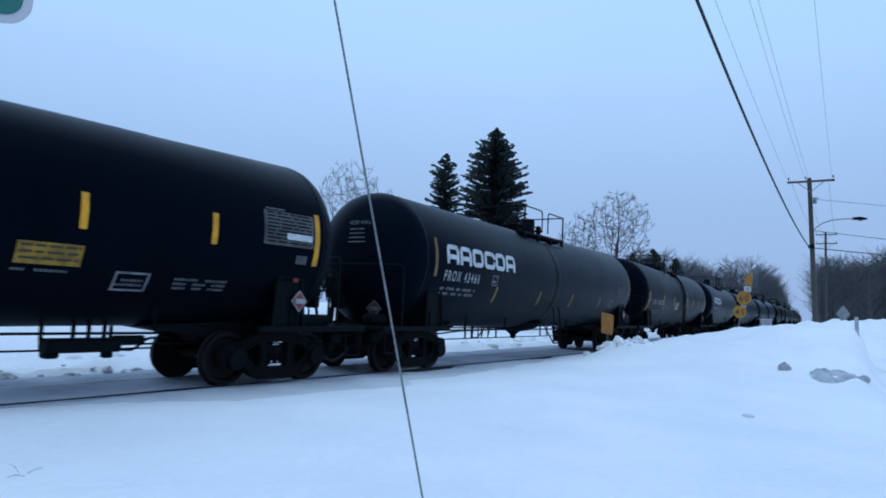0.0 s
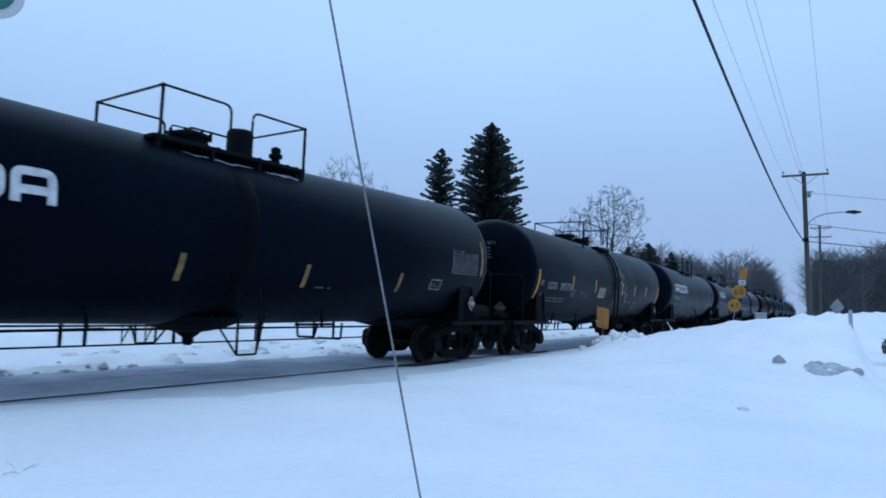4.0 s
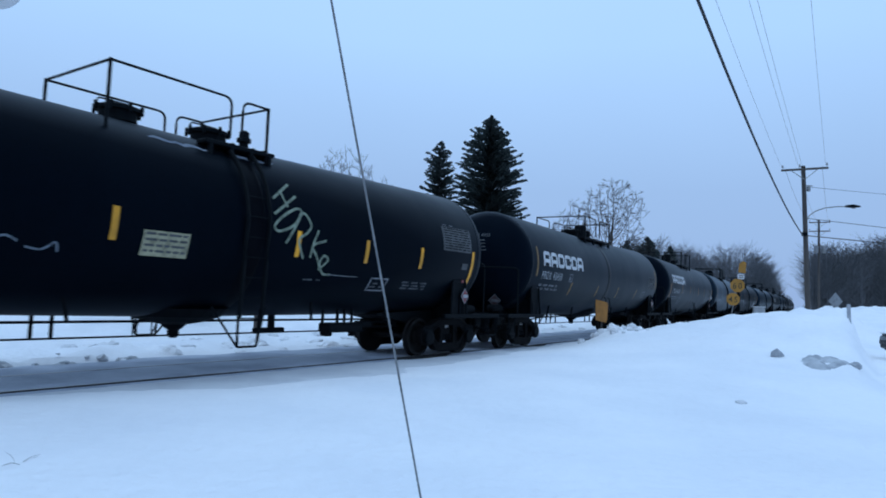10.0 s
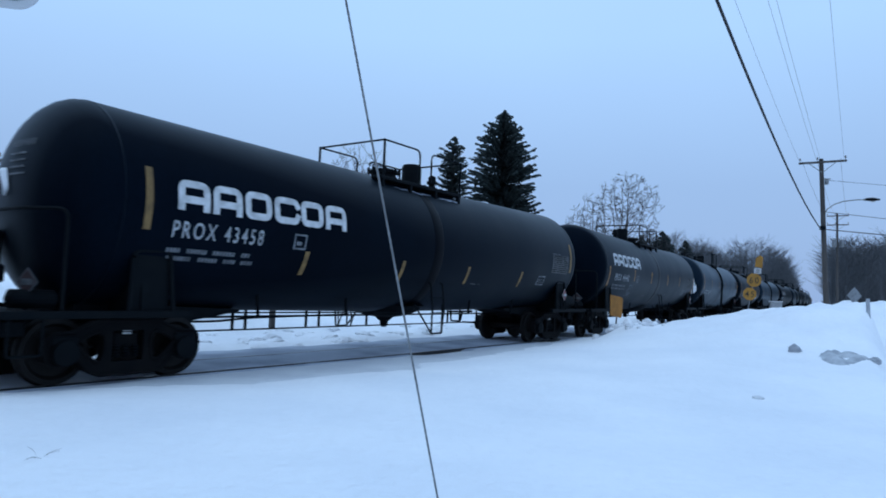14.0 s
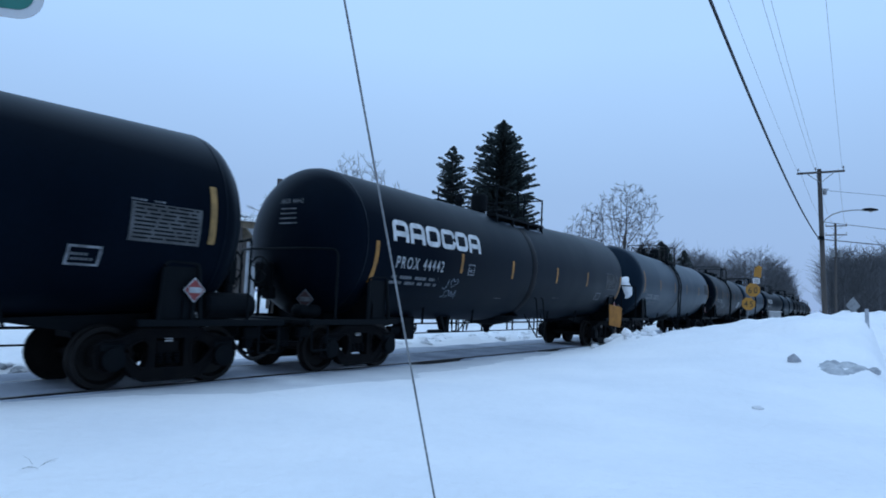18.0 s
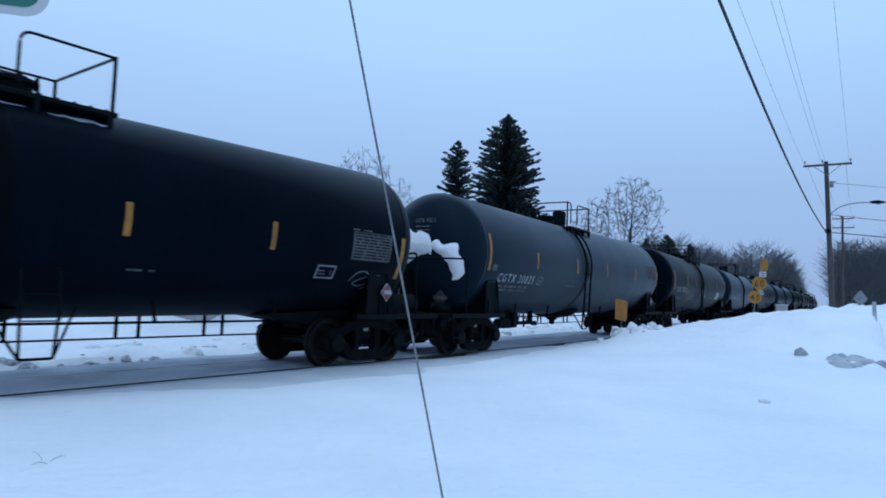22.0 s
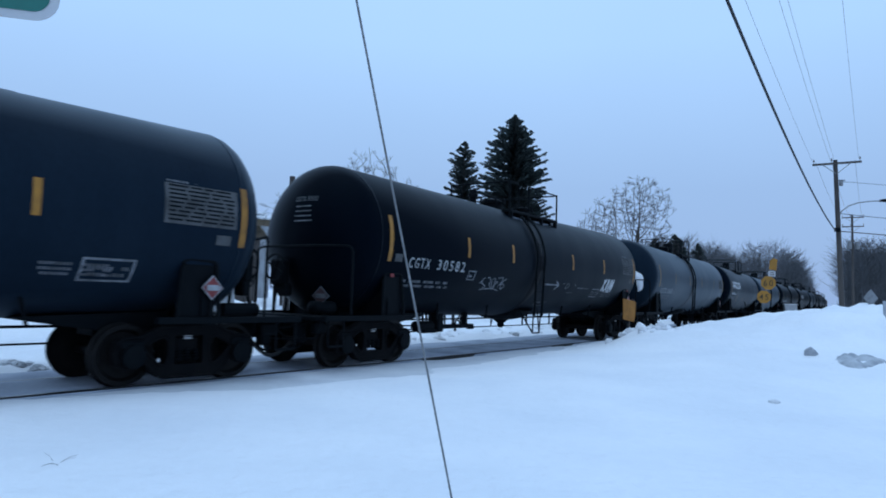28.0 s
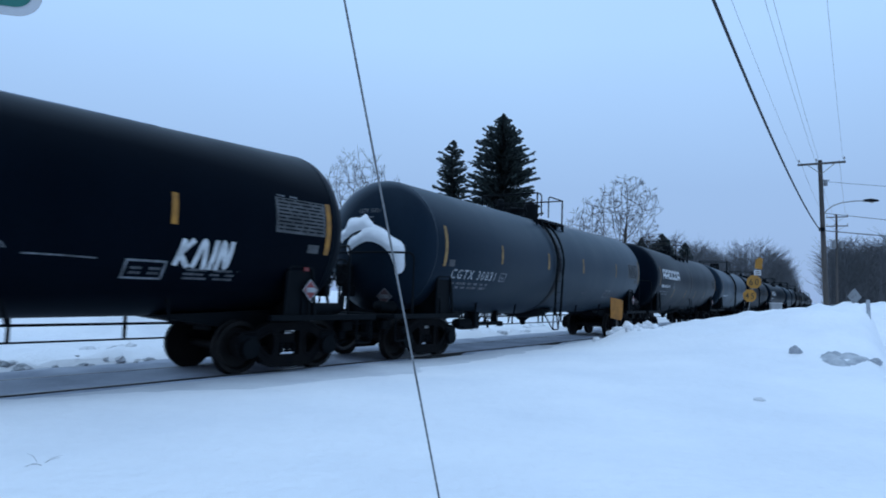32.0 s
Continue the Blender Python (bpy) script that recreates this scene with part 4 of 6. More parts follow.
def print_lines(car, x0, z0, x1, z1, n, mat=None, seed=1):
    """Small print that nobody can read: bars."""
    bm = bmesh.new()
    rng = random.Random(seed)
    y0, y1 = arc_y(z0), arc_y(z1)
    for k in range(n):
        yy = y1 - (k + 1) * (y1 - y0) / n
        x = x0 + rng.uniform(-0.05, 0.05)
        hh = (y1 - y0) / n * 0.55
        while x < x1:
            w = min(rng.choice((0.16, 0.22, 0.34, 0.42)), x1 - x)
            q = x
            while q < x + w:
                quad(bm, q, yy, min(q + 0.045, x + w), yy + hh)
                q += 0.06
            x += w + 0.12
    tagged(part("small_print", hug(bm), mat or M_DIMWHITE, car), kind="stuff")


def lettering(car, body, x0, z0, x1, z1, mat=None):
    """A stencilled line; each word is a part of its own."""
    bm = fit_text(body, x0, arc_y(z0), x1, arc_y(z1))
    cuts = []
    if " " in body:
        xs = sorted(v.co.x for v in bm.verts)
        cuts = [max((b - a, (a + b) / 2) for a, b in zip(xs, xs[1:]))[1]]
    for lo, hi in zip([-99.0] + cuts, cuts + [99.0]):
        word = bm.copy()
        bmesh.ops.delete(word, geom=[v for v in word.verts if not lo < v.co.x < hi], context="VERTS")
        part("lettering", hug(word), mat or M_LETTER, car, "white stencilled number")
    bm.free()


def ribbon(bm, pts, w, closed=False):
    """A flat band of even width along a line in the drawing."""
    n = len(pts)
    ends = []
    for i, p in enumerate(pts):
        a = pts[(i - 1) % n] if closed or i else p
        b = pts[(i + 1) % n] if closed or i < n - 1 else p
        d = (b - a).normalized()
        q = Vector((-d.y, d.x, 0)) * w / 2
        ends.append((bm.verts.new(p + q), bm.verts.new(p - q)))
    for i in range(n if closed else n - 1):
        a, b = ends[i], ends[(i + 1) % n]
        bm.faces.new((a[0], a[1], b[1], b[0]))


def block_logo(car, x0, z0, x1, z1):
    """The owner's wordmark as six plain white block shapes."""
    y0, y1 = arc_y(z0), arc_y(z1)
    w, t = (x1 - x0) / 6, 0.115
    h = t / 2
    for k, gap in enumerate(("bottom", "bottom", None, "right", None, "bottom")):
        bm = bmesh.new()
        a, b = x0 + k * w + h, x0 + k * w + w * 0.90 - h
        lo, hi, mid = y0 + h, y1 - h, y0 + (y1 - y0) * 0.36
        if gap == "bottom":
            ribbon(bm, bent([(a, y0, 0), (a, hi, 0), (b, hi, 0), (b, y0, 0)], 0.10), t)
            quad(bm, a + h, mid - h, b - h, mid + h)
        elif gap == "right":
            ribbon(bm, bent([(b + h, lo + 0.13, 0), (b, lo, 0), (a, lo, 0), (a, hi, 0), (b, hi, 0), (b + h, hi - 0.13, 0)], 0.10), t)
        else:
            m = (a + b) / 2
            ribbon(bm, bent([(m, lo, 0), (a, lo, 0), (a, hi, 0), (b, hi, 0), (b, lo, 0), (m, lo, 0)], 0.10), t)
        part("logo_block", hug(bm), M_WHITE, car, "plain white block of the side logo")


def strokes(car, lines, w, mat, label):
    """Sprayed scrawl: flat strokes on the side (x, true height)."""
    for line in lines:
        bm = bmesh.new()
        pts = [Vector((x, arc_y(z), 0)) for x, z in line]
        fine = []
        for i in range(len(pts) - 1):
            p0, p1, p2, p3 = pts[max(i - 1, 0)], pts[i], pts[i + 1], pts[min(i + 2, len(pts) - 1)]
            for k in range(6):
                t = k / 6
                fine.append(0.5 * (2 * p1 + (p2 - p0) * t + (2 * p0 - 5 * p1 + 4 * p2 - p3) * t * t + (3 * p1 - p0 - 3 * p2 + p3) * t ** 3))
        fine.append(pts[-1])
        prev = None
        for i, p in enumerate(fine):
            d = (fine[min(i + 1, len(fine) - 1)] - fine[max(i - 1, 0)])
            n = Vector((-d.y, d.x, 0)).normalized() * w / 2 if d.length else Vector((0, w / 2, 0))
            cur = (bm.verts.new(p + n), bm.verts.new(p - n))
            if prev:
                bm.faces.new((prev[0], prev[1], cur[1], cur[0]))
            prev = cur
        part("spray_stroke", hug(bm), mat, car, label)


def head_snow(car, patches, seed=2):
    """Snow caked on the near head: sectors (centre across, centre height, from angle, to angle, inner, outer radius in metres)."""
    rng = random.Random(seed)
    for cy, cz, a0, a1, r0, r1 in patches:
        bm = bmesh.new()
        n, m = 30, 6
        rows = []
        for i in range(n + 1):
            a = radians(a0 + (a1 - a0) * i / n)
            e = max(0.0, math.sin(math.pi * i / n)) ** 0.5
            lo = r0 + 0.06 * noise.noise(Vector((i * 0.16, seed, 0)))
            hi = lo + (r1 - r0) * e * (1 + 0.45 * noise.noise(Vector((i * 0.2, seed, 7)))) + 0.01
            row = []
            for j in range(m + 1):
                r = lo + (hi - lo) * j / m
                y, z = cy - r * math.cos(a), cz + r * math.sin(a)
                q = min(0.999, math.hypot(y, z - TANK_Z) / TANK_R)
                x = -CYL - HEAD * math.sqrt(max(0.0, 1 - q ** 2.17))
                row.append(bm.verts.new((x - 0.015 - 0.08 * math.sin(math.pi * j / m) * e, y, z + 0.03)))
            rows.append(row)
        for i in range(n):
            for j in range(m):
                bm.faces.new((rows[i][j], rows[i + 1][j], rows[i + 1][j + 1], rows[i][j + 1]))
        part("caked_snow", bm, M_SNOW, car, "white snow caked on the tank end", smooth=True)


def diamond(car, x, y, z, turn, face=None, band=None):
    """A hazard placard on its holder."""
    bm = bmesh.new()
    box(bm, 0, 0, 0, 0.27, 0.010, 0.27, 0.0)
    ob = part("hazard_placard", bm, band or M_LETTER, car, "red and white diamond placard")
    ob.matrix_basis = pose(x, y, z, 0, 0, turn) @ pose(0, 0, 0, 0, 45, 0)
    bm = bmesh.new()
    box(bm, 0, -0.008, 0, 0.235, 0.006, 0.235, 0.0)
    part("red_field", bm, face or M_RED, ob)
    bm = bmesh.new()
    box(bm, 0, -0.014, 0, 0.21, 0.006, 0.085, 0.0, pose(0, 0, 0, 0, -45, 0))
    part("white_band", bm, band or M_LETTER, ob)
    bm = bmesh.new()
    box(bm, 0.07, -0.014, 0.07, 0.06, 0.006, 0.06, 0.0)
    part("white_symbol", bm, band or M_LETTER, ob)
    bm = bmesh.new()
    box(bm, 0, 0, 0, 0.04, 0.03, 0.5, 0.0)
    ob = part("placard_holder", bm, M_STEEL, car)
    ob.matrix_basis = pose(x, y + 0.02, z - 0.32, 0, 0, turn)


def common_marks(car, low):
    diamond(car, 7.12, -1.47, 1.49, 4)
    diamond(car, -8.30, -0.72, 1.40, -74, M_REDOLD, M_STENCIL)
    print_lines(car, 1.76, 1.68, 2.16, 1.73, 1, M_STENCIL, seed=3)


def head_marks(car, body):
    """Number and print on the near head."""
    bm = fit_text(body, -0.30, 3.28, 0.30, 3.38)
    rng = random.Random(5)
    for k in range(4):
        quad(bm, -0.25, 3.16 - k * 0.10, -0.25 + rng.uniform(0.25, 0.5), 3.186 - k * 0.10)
    bmesh.ops.subdivide_edges(bm, edges=bm.edges[:], cuts=1)
    for v in bm.verts:
        y, z = v.co.x + 0.15, v.co.y - TANK_Z
        r = math.hypot(y, z) / TANK_R
        v.co = Vector((-CYL - HEAD * math.sqrt(max(0.0, 1 - r ** 2.17)) - 0.02, -y, TANK_Z + 0.03 + z))
    part("head_lettering", bm, M_STENCIL2, car, "weathered white number on the tank end")


BLACK_A = build_car(M_BLACK2, "a")
BLACK_B = build_car(M_BLACK, "b")
GREY_G = build_car(M_GREY, "g")
BLACK_D = build_car(M_BLACK, "d")
BLACK_E = build_car(M_BLACK2, "e")

def strip_marks(car, low, mat, xs, ends, at):
    z0, z1 = low
    for x in xs:
        stripe(car, x, z0, z1, mat)
    for x in at:
        stripe(car, x, ends[0], ends[1], mat, 0.11)


def build_train():
    protos = {"A": BLACK_A, "B": BLACK_B, "G": GREY_G, "D": BLACK_D, "E": BLACK_E}
    order = "B A D A E G B G A G B E G D A B A G D E".split()
    texts = ["", "PROX 43466", "CGTX 30573", "PROX 43458", "PROX 44442", "CGTX 30825", "CGTX 30582", "CGTX 30831"]
    labels = {"E": "black rail tank car with white side lettering and bright stripes", "A": "black rail tank car with white side lettering, snow dusted", "B": "black rail tank car with yellow reflective stripes",
              "D": "black rail tank car with yellow stripes and sprayed scrawl",
              "G": "slate grey rail tank car with faded yellow stripes"}
    cars = []
    used = {}
    # bare copies first, marks afterwards
    for k, q in enumerate(order):
        if q not in used:
            used[q] = protos[q]
            cars.append(protos[q])
        else:
            cars.append(copy_thing(used[q], Matrix()))
        tagged(cars[-1], labels[q], "tank car", "tank cars of the train")
    # per car, where it differs: end stripes, data panel, framed stencil
    end_x = {0: (-7.1, 7.37), 1: (-7.14, 7.42), 2: (-7.34, 7.28), 3: (-7.15, 7.30), 4: (-7.2, 7.46), 5: (-7.32, 7.55), 6: (-7.22, 7.40)}
    panels = {0: (6.17, 2.44, 7.28, 3.03), 1: (6.06, 2.20, 7.20, 2.73), 2: (5.95, 2.57, 7.18, 3.15), 3: (6.0, 2.15, 7.10, 2.70), 4: (6.0, 2.10, 7.11, 2.65), 5: (6.22, 2.41, 7.42, 3.0), 6: (6.2, 2.46, 7.32, 3.07)}
    stencils = {0: (3.80, 1.54, 4.32, 1.81), 1: (5.33, 1.78, 5.78, 2.03), 2: (3.60, 1.53, 4.17, 1.81), 3: (5.25, 1.76, 5.70, 2.03), 4: (5.23, 1.71, 5.70, 1.96), 5: (5.22, 1.53, 5.95, 1.85), 6: (3.73, 1.58, 4.36, 1.86)}
    for k, (q, car) in enumerate(zip(order, cars)):
        num = texts[k] if k < len(texts) else ""
        ex = end_x.get(k, (-7.12, 7.42))
        if q in "AE":
            high = k == 4
            strip_marks(car, (2.15, 2.62) if high else (1.68, 2.10), M_YELLOW2 if high else M_FADED, (-3.97, -1.35, 1.60, 4.12) if high else (-4.02, -1.20, 1.40, 4.18), (1.78, 2.63) if high else (2.20, 3.10), ex)
            dz = 0.17 if high else 0.03
            block_logo(car, -6.70, 2.51 + dz, -3.06, 2.97 + dz)
            x0, x1 = (-6.52, -4.74) if high else (-6.74, -5.07)
            if num:
                lettering(car, num, x0, 2.13, x1, 2.38)
                head_marks(car, num)
            else:
                print_lines(car, x0, 2.13, x1, 2.38, 1, M_WHITE, seed=k)
            print_lines(car, x0, 1.79, x1 - 0.1, 2.03, 2, M_STENCIL2, seed=k)
            bx = -3.66 if high else -4.39
            panel(car, "owner_box", bx, 2.12, bx + 0.29, 2.39, M_DIMWHITE, "small square stencil", frame=0.03)
            print_lines(car, bx + 0.10, 2.19, bx + 0.19, 2.32, 1, M_DIMWHITE)
        else:
            mat = M_YELLOW if k in (0, 2) else M_YELLOW2 if k in (5, 6) else M_FADED
            zs = {0: (2.33, 2.82), 2: (2.08, 2.55), 5: (2.32, 2.79), 6: (2.40, 2.87)}.get(k, (2.33, 2.82))
            xs = {0: (-4.2, -1.6, 3.22, 5.22), 2: (-4.42, -2.03, 1.37, 3.25, 5.12), 5: (-4.54, -1.54, 1.26, 4.56), 6: (-4.3, -2.12, 1.74, 4.34)}.get(k, (-4.4, -1.44, 1.36, 4.66))
            strip_marks(car, zs, mat, xs, (1.72, 2.62) if k == 2 else (2.14, 3.08), ex)
            if num:
                w_a, w_b = num.split()
                if q == "G":
                    lettering(car, num, -6.71, 1.88, -4.60, 2.10)
                else:
                    lettering(car, w_a, -6.55, 2.05, -5.80, 2.27)
                    lettering(car, w_b, -5.52, 2.05, -4.55 if k == 2 else -4.4, 2.28)
                head_marks(car, num)
            elif k:
                print_lines(car, -6.6, 1.95, -4.5, 2.15, 1, M_WHITE, seed=k)
            print_lines(car, -6.66, 1.64, -4.84, 1.84, 2, M_STENCIL2, seed=k)
            ox = -4.20 if k == 6 else -4.36
            panel(car, "owner_box", ox, 1.87, ox + 0.33, 2.10, M_DIMWHITE, "small square stencil", frame=0.03)
            print_lines(car, ox + 0.12, 1.94, ox + 0.21, 2.04, 1, M_DIMWHITE)
            panel(car, "tag", ex[1] - 0.45, 2.15, ex[1] - 0.20, 2.30, M_PANEL, "small grey tag")
            panel(car, "tag", ex[0] + 0.18, 2.15, ex[0] + 0.42, 2.31, M_PANEL, "small grey tag")
            print_lines(car, 4.72, 1.60, 5.65, 1.80, 3, M_STENCIL, seed=11 + k)
        pn = panels.get(k, (6.1, 2.35, 7.22, 2.9))
        panel(car, "data_panel", *pn, M_PANEL, "grey panel of small print", 9, M_STEEL)
        print_lines(car, pn[0] + 0.02, pn[3] + 0.02, pn[0] + 0.5, pn[3] + 0.07, 1, M_STENCIL2, seed=k)
        sn = stencils.get(k, (4.0, 1.55, 4.55, 1.82))
        panel(car, "test_stencil", *sn, M_DIMWHITE, "small framed stencil", frame=0.035)
        print_lines(car, sn[0] + 0.08, sn[1] + 0.07, sn[2] - 0.08, sn[3] - 0.07, 2, M_STENCIL, seed=k)
        common_marks(car, 0)
        if k in (0, 2, 13, 18):
            control_valve(car, -0.2 if k == 2 else 0.0)
        if k == 0:
            panel(car, "warning_placard", 2.48, 1.83, 3.29, 2.11, M_PANEL_Y, "dull yellow warning placard", 3, M_SIGNBLK)
            print_lines(car, 2.5, 1.74, 3.25, 1.80, 1, M_STENCIL, seed=4)
            bm = bmesh.new()
            quad(bm, 6.66, arc_y(2.56), 7.24, arc_y(2.67))
            part("sticker", hug(bm, 0.012), M_WHITE, car, "plain white sticker on the data panel")
        if k == 2:
            panel(car, "warning_placard", -1.59, 1.90, -0.83, 2.27, M_PANEL_C, "cream warning placard", 4, M_PANEL)
            strokes(car, [[(0.79, 3.07), (1.02, 3.24), (1.25, 3.40)], [(0.78, 2.79), (1.06, 2.99), (1.35, 3.19)], [(0.99, 3.24), (1.04, 3.10), (1.11, 2.95)],
                          [(0.97, 2.77), (0.79, 2.59), (0.89, 2.50), (1.23, 2.64), (1.42, 2.91), (1.28, 2.94), (0.97, 2.77)],
                          [(1.07, 2.30), (1.28, 2.64), (1.47, 2.89), (1.65, 2.69), (1.55, 2.53), (1.37, 2.38), (1.54, 2.06)],
                          [(1.84, 2.61), (1.73, 2.33), (1.71, 2.09)], [(2.05, 2.43), (1.73, 2.31), (1.87, 2.12), (2.06, 1.89)],
                          [(2.0, 1.88), (2.18, 2.07), (2.06, 2.15), (1.99, 2.01), (2.15, 1.82), (2.36, 1.81)]], 0.048, M_GRAF, "pale green sprayed scrawl")
            strokes(car, [[(2.32, 1.81), (2.7, 1.80), (3.16, 1.80)]], 0.02, M_STENCIL2, "thin white line")
            strokes(car, [[(-3.5, 1.95), (-3.35, 2.02), (-3.2, 1.96)], [(-3.1, 1.90), (-2.9, 1.88), (-2.75, 1.98), (-2.7, 1.86)]], 0.03, M_GRAF2, "small grey sprayed scrawl")
        if k == 4:
            strokes(car, [[(-4.52, 1.78), (-4.40, 1.76), (-4.36, 1.98)], [(-4.16, 1.80), (-4.26, 1.92), (-4.20, 2.0), (-4.10, 1.94), (-4.02, 2.0), (-3.96, 1.92), (-4.16, 1.80)],
                          [(-4.42, 1.56), (-4.3, 1.60), (-4.34, 1.68), (-4.2, 1.72), (-4.05, 1.58), (-4.08, 1.72), (-3.95, 1.58), (-3.90, 1.72), (-3.82, 1.54)],
                          [(-4.27, 1.54), (-4.05, 1.66), (-3.90, 1.62)]], 0.022, M_GRAF2, "small grey sprayed scrawl")
            strokes(car, [[(6.16, 1.68), (6.3, 1.85), (6.55, 1.88), (6.75, 1.72), (6.5, 1.60), (6.3, 1.66), (6.6, 1.78), (7.0, 1.82)], [(6.6, 1.54), (6.85, 1.60), (7.15, 1.52)]], 0.03, M_STENCIL, "faint grey sprayed scrawl")
            strokes(car, [[(-1.9, 1.60), (-1.5, 1.60)]], 0.02, M_STENCIL2, "thin white line")
        if k == 5:
            for x0, x1, z in ((-2.34, -1.49, 1.90), (2.81, 3.60, 1.84)):
                strokes(car, [[(x0, z), ((x0 + x1) / 2, z), (x1, z)]], 0.022, M_STENCIL2, "thin white line")
            panel(car, "test_stencil", 0.20, 1.44, 0.66, 1.61, M_STENCIL, "small framed stencil", frame=0.03)
        if k == 6:
            strokes(car, [[(-3.54, 1.80), (-3.37, 1.97), (-3.46, 1.85), (-3.21, 1.74), (-3.34, 1.70)], [(-3.25, 1.95), (-3.11, 1.96), (-3.05, 1.80), (-2.91, 1.72), (-3.0, 1.90), (-2.85, 1.94), (-2.82, 1.67), (-2.75, 1.88), (-2.68, 1.84)],
                          [(-2.72, 1.97), (-2.47, 1.97), (-2.61, 1.73)], [(-2.28, 1.97), (-2.48, 1.86), (-2.40, 1.70), (-2.28, 1.78), (-2.44, 1.84)], [(-3.4, 1.66), (-2.9, 1.70), (-2.5, 1.66)]], 0.028, M_DIMWHITE, "grey sprayed scrawl")
            strokes(car, [[(-0.15, 1.90), (0.4, 1.90), (0.95, 1.90)], [(0.70, 2.01), (0.84, 1.96), (0.95, 1.90), (0.85, 1.83), (0.74, 1.77)]], 0.05, M_DIMWHITE, "white sprayed arrow")
            strokes(car, [[(1.25, 1.94), (1.35, 1.96)], [(1.68, 1.98), (1.52, 1.93), (1.5, 1.84), (1.64, 1.82), (1.70, 1.95), (1.72, 1.84)], [(2.13, 1.98), (2.2, 1.90)], [(2.40, 1.85), (2.9, 1.85), (3.33, 1.84)]], 0.025, M_STENCIL2, "white sprayed dashes")
            strokes(car, [[(4.48, 1.80), (4.56, 2.2)], [(4.50, 1.96), (4.72, 2.2)], [(4.52, 1.98), (4.70, 1.78)], [(4.78, 1.78), (4.90, 2.2), (4.98, 1.76)], [(5.08, 1.76), (5.12, 2.22)], [(5.20, 1.76), (5.24, 2.2), (5.36, 1.80), (5.40, 2.22)]], 0.085, M_WHITE, "thick white sprayed block shapes")
            print_lines(car, 0.13, 1.28, 0.83, 1.42, 3, M_STENCIL, seed=9)
        if k in (5, 7):
            head_snow(car, [(-0.22, 1.95, -8, 150, 0.66, 1.02), (-0.05, 2.02, 70, 140, 0.85, 1.20)] if k == 7 else [(-0.30, 1.95, -12, 85, 0.62, 1.0), (-0.24, 1.86, 74, 146, 0.60, 1.26)], seed=k)
        if k == 3:
            head_snow(car, [(0.28, 2.70, -40, 165, 0.20, 0.265)], seed=4)
    return cars


TRAIN = build_train()
CENTRES = [19.13 + 18.25 * (k - 1) for k in range(len(TRAIN))]


# ---- still things ----
def gz(x, y):
    return float(ground_z(np.array([x]), np.array([y]))[0])


def sag(p, q, d, n=24):
    p, q = Vector(p), Vector(q)
    return [p.lerp(q, i / n) - Vector((0, 0, 4 * d * (i / n) * (1 - i / n))) for i in range(n + 1)]


P0, P1, P2 = Vector((-1.98, 1.62, 0)), Vector((21.86, 39.0, 0)), Vector((46.8, 80.0, 0))
ALONG = (P1 - P0).normalized()
ACROSS = Vector((ALONG.y, -ALONG.x, 0))


def wire(name, pts, r, mat, label, seg=5):
    bm = bmesh.new()
    tube(bm, pts, r, seg)
    return tagged(part(name, bm, mat), label, "cable")


def utility_pole(base, top, arms, label, arm_len=2.5, r0=0.16, lean=0.0, turn=0.0):
    z0 = gz(base.x, base.y) - 0.3
    pole = thing("utility_pole", pose(base.x, base.y, 0), label, "utility pole", "utility poles along the track")
    bm = bmesh.new()
    tube(bm, [(lean * 1.0, 0, z0), (lean * 0.5, 0, (z0 + top) / 2), (0, 0, top)], r0, 14, r0 * 0.72)
    part("pole_shaft", bm, M_WOOD, pole, smooth=True)
    a = math.degrees(math.atan2(ACROSS.y, ACROSS.x)) + turn
    for z in arms:
        bm = bmesh.new()
        box(bm, 0, 0.0, 0, arm_len, 0.10, 0.12, 0.012)
        arm = part("crossarm", bm, M_WOOD, pole)
        arm.matrix_basis = pose(0, -0.14, z, 0, 0, a)
        for sx in (-1, 1):
            bm = bmesh.new()
            tube(bm, [(sx * 0.72, -0.06, -0.04), (0.02 * sx, -0.02, -0.62)], 0.022, 5)
            part("brace", bm, M_GALV, arm)
        for x in (-arm_len / 2 + 0.08, -0.25, arm_len / 2 - 0.08):
            bm = bmesh.new()
            lathe(bm, [(0.05, 0.015), (0.16, 0.015), (0.17, 0.05), (0.21, 0.06), (0.23, 0.035), (0.27, 0.05), (0.31, 0.03)], 10, "z", (x, 0, 0))
            part("insulator", bm, M_CERAMIC, arm)
    return pole


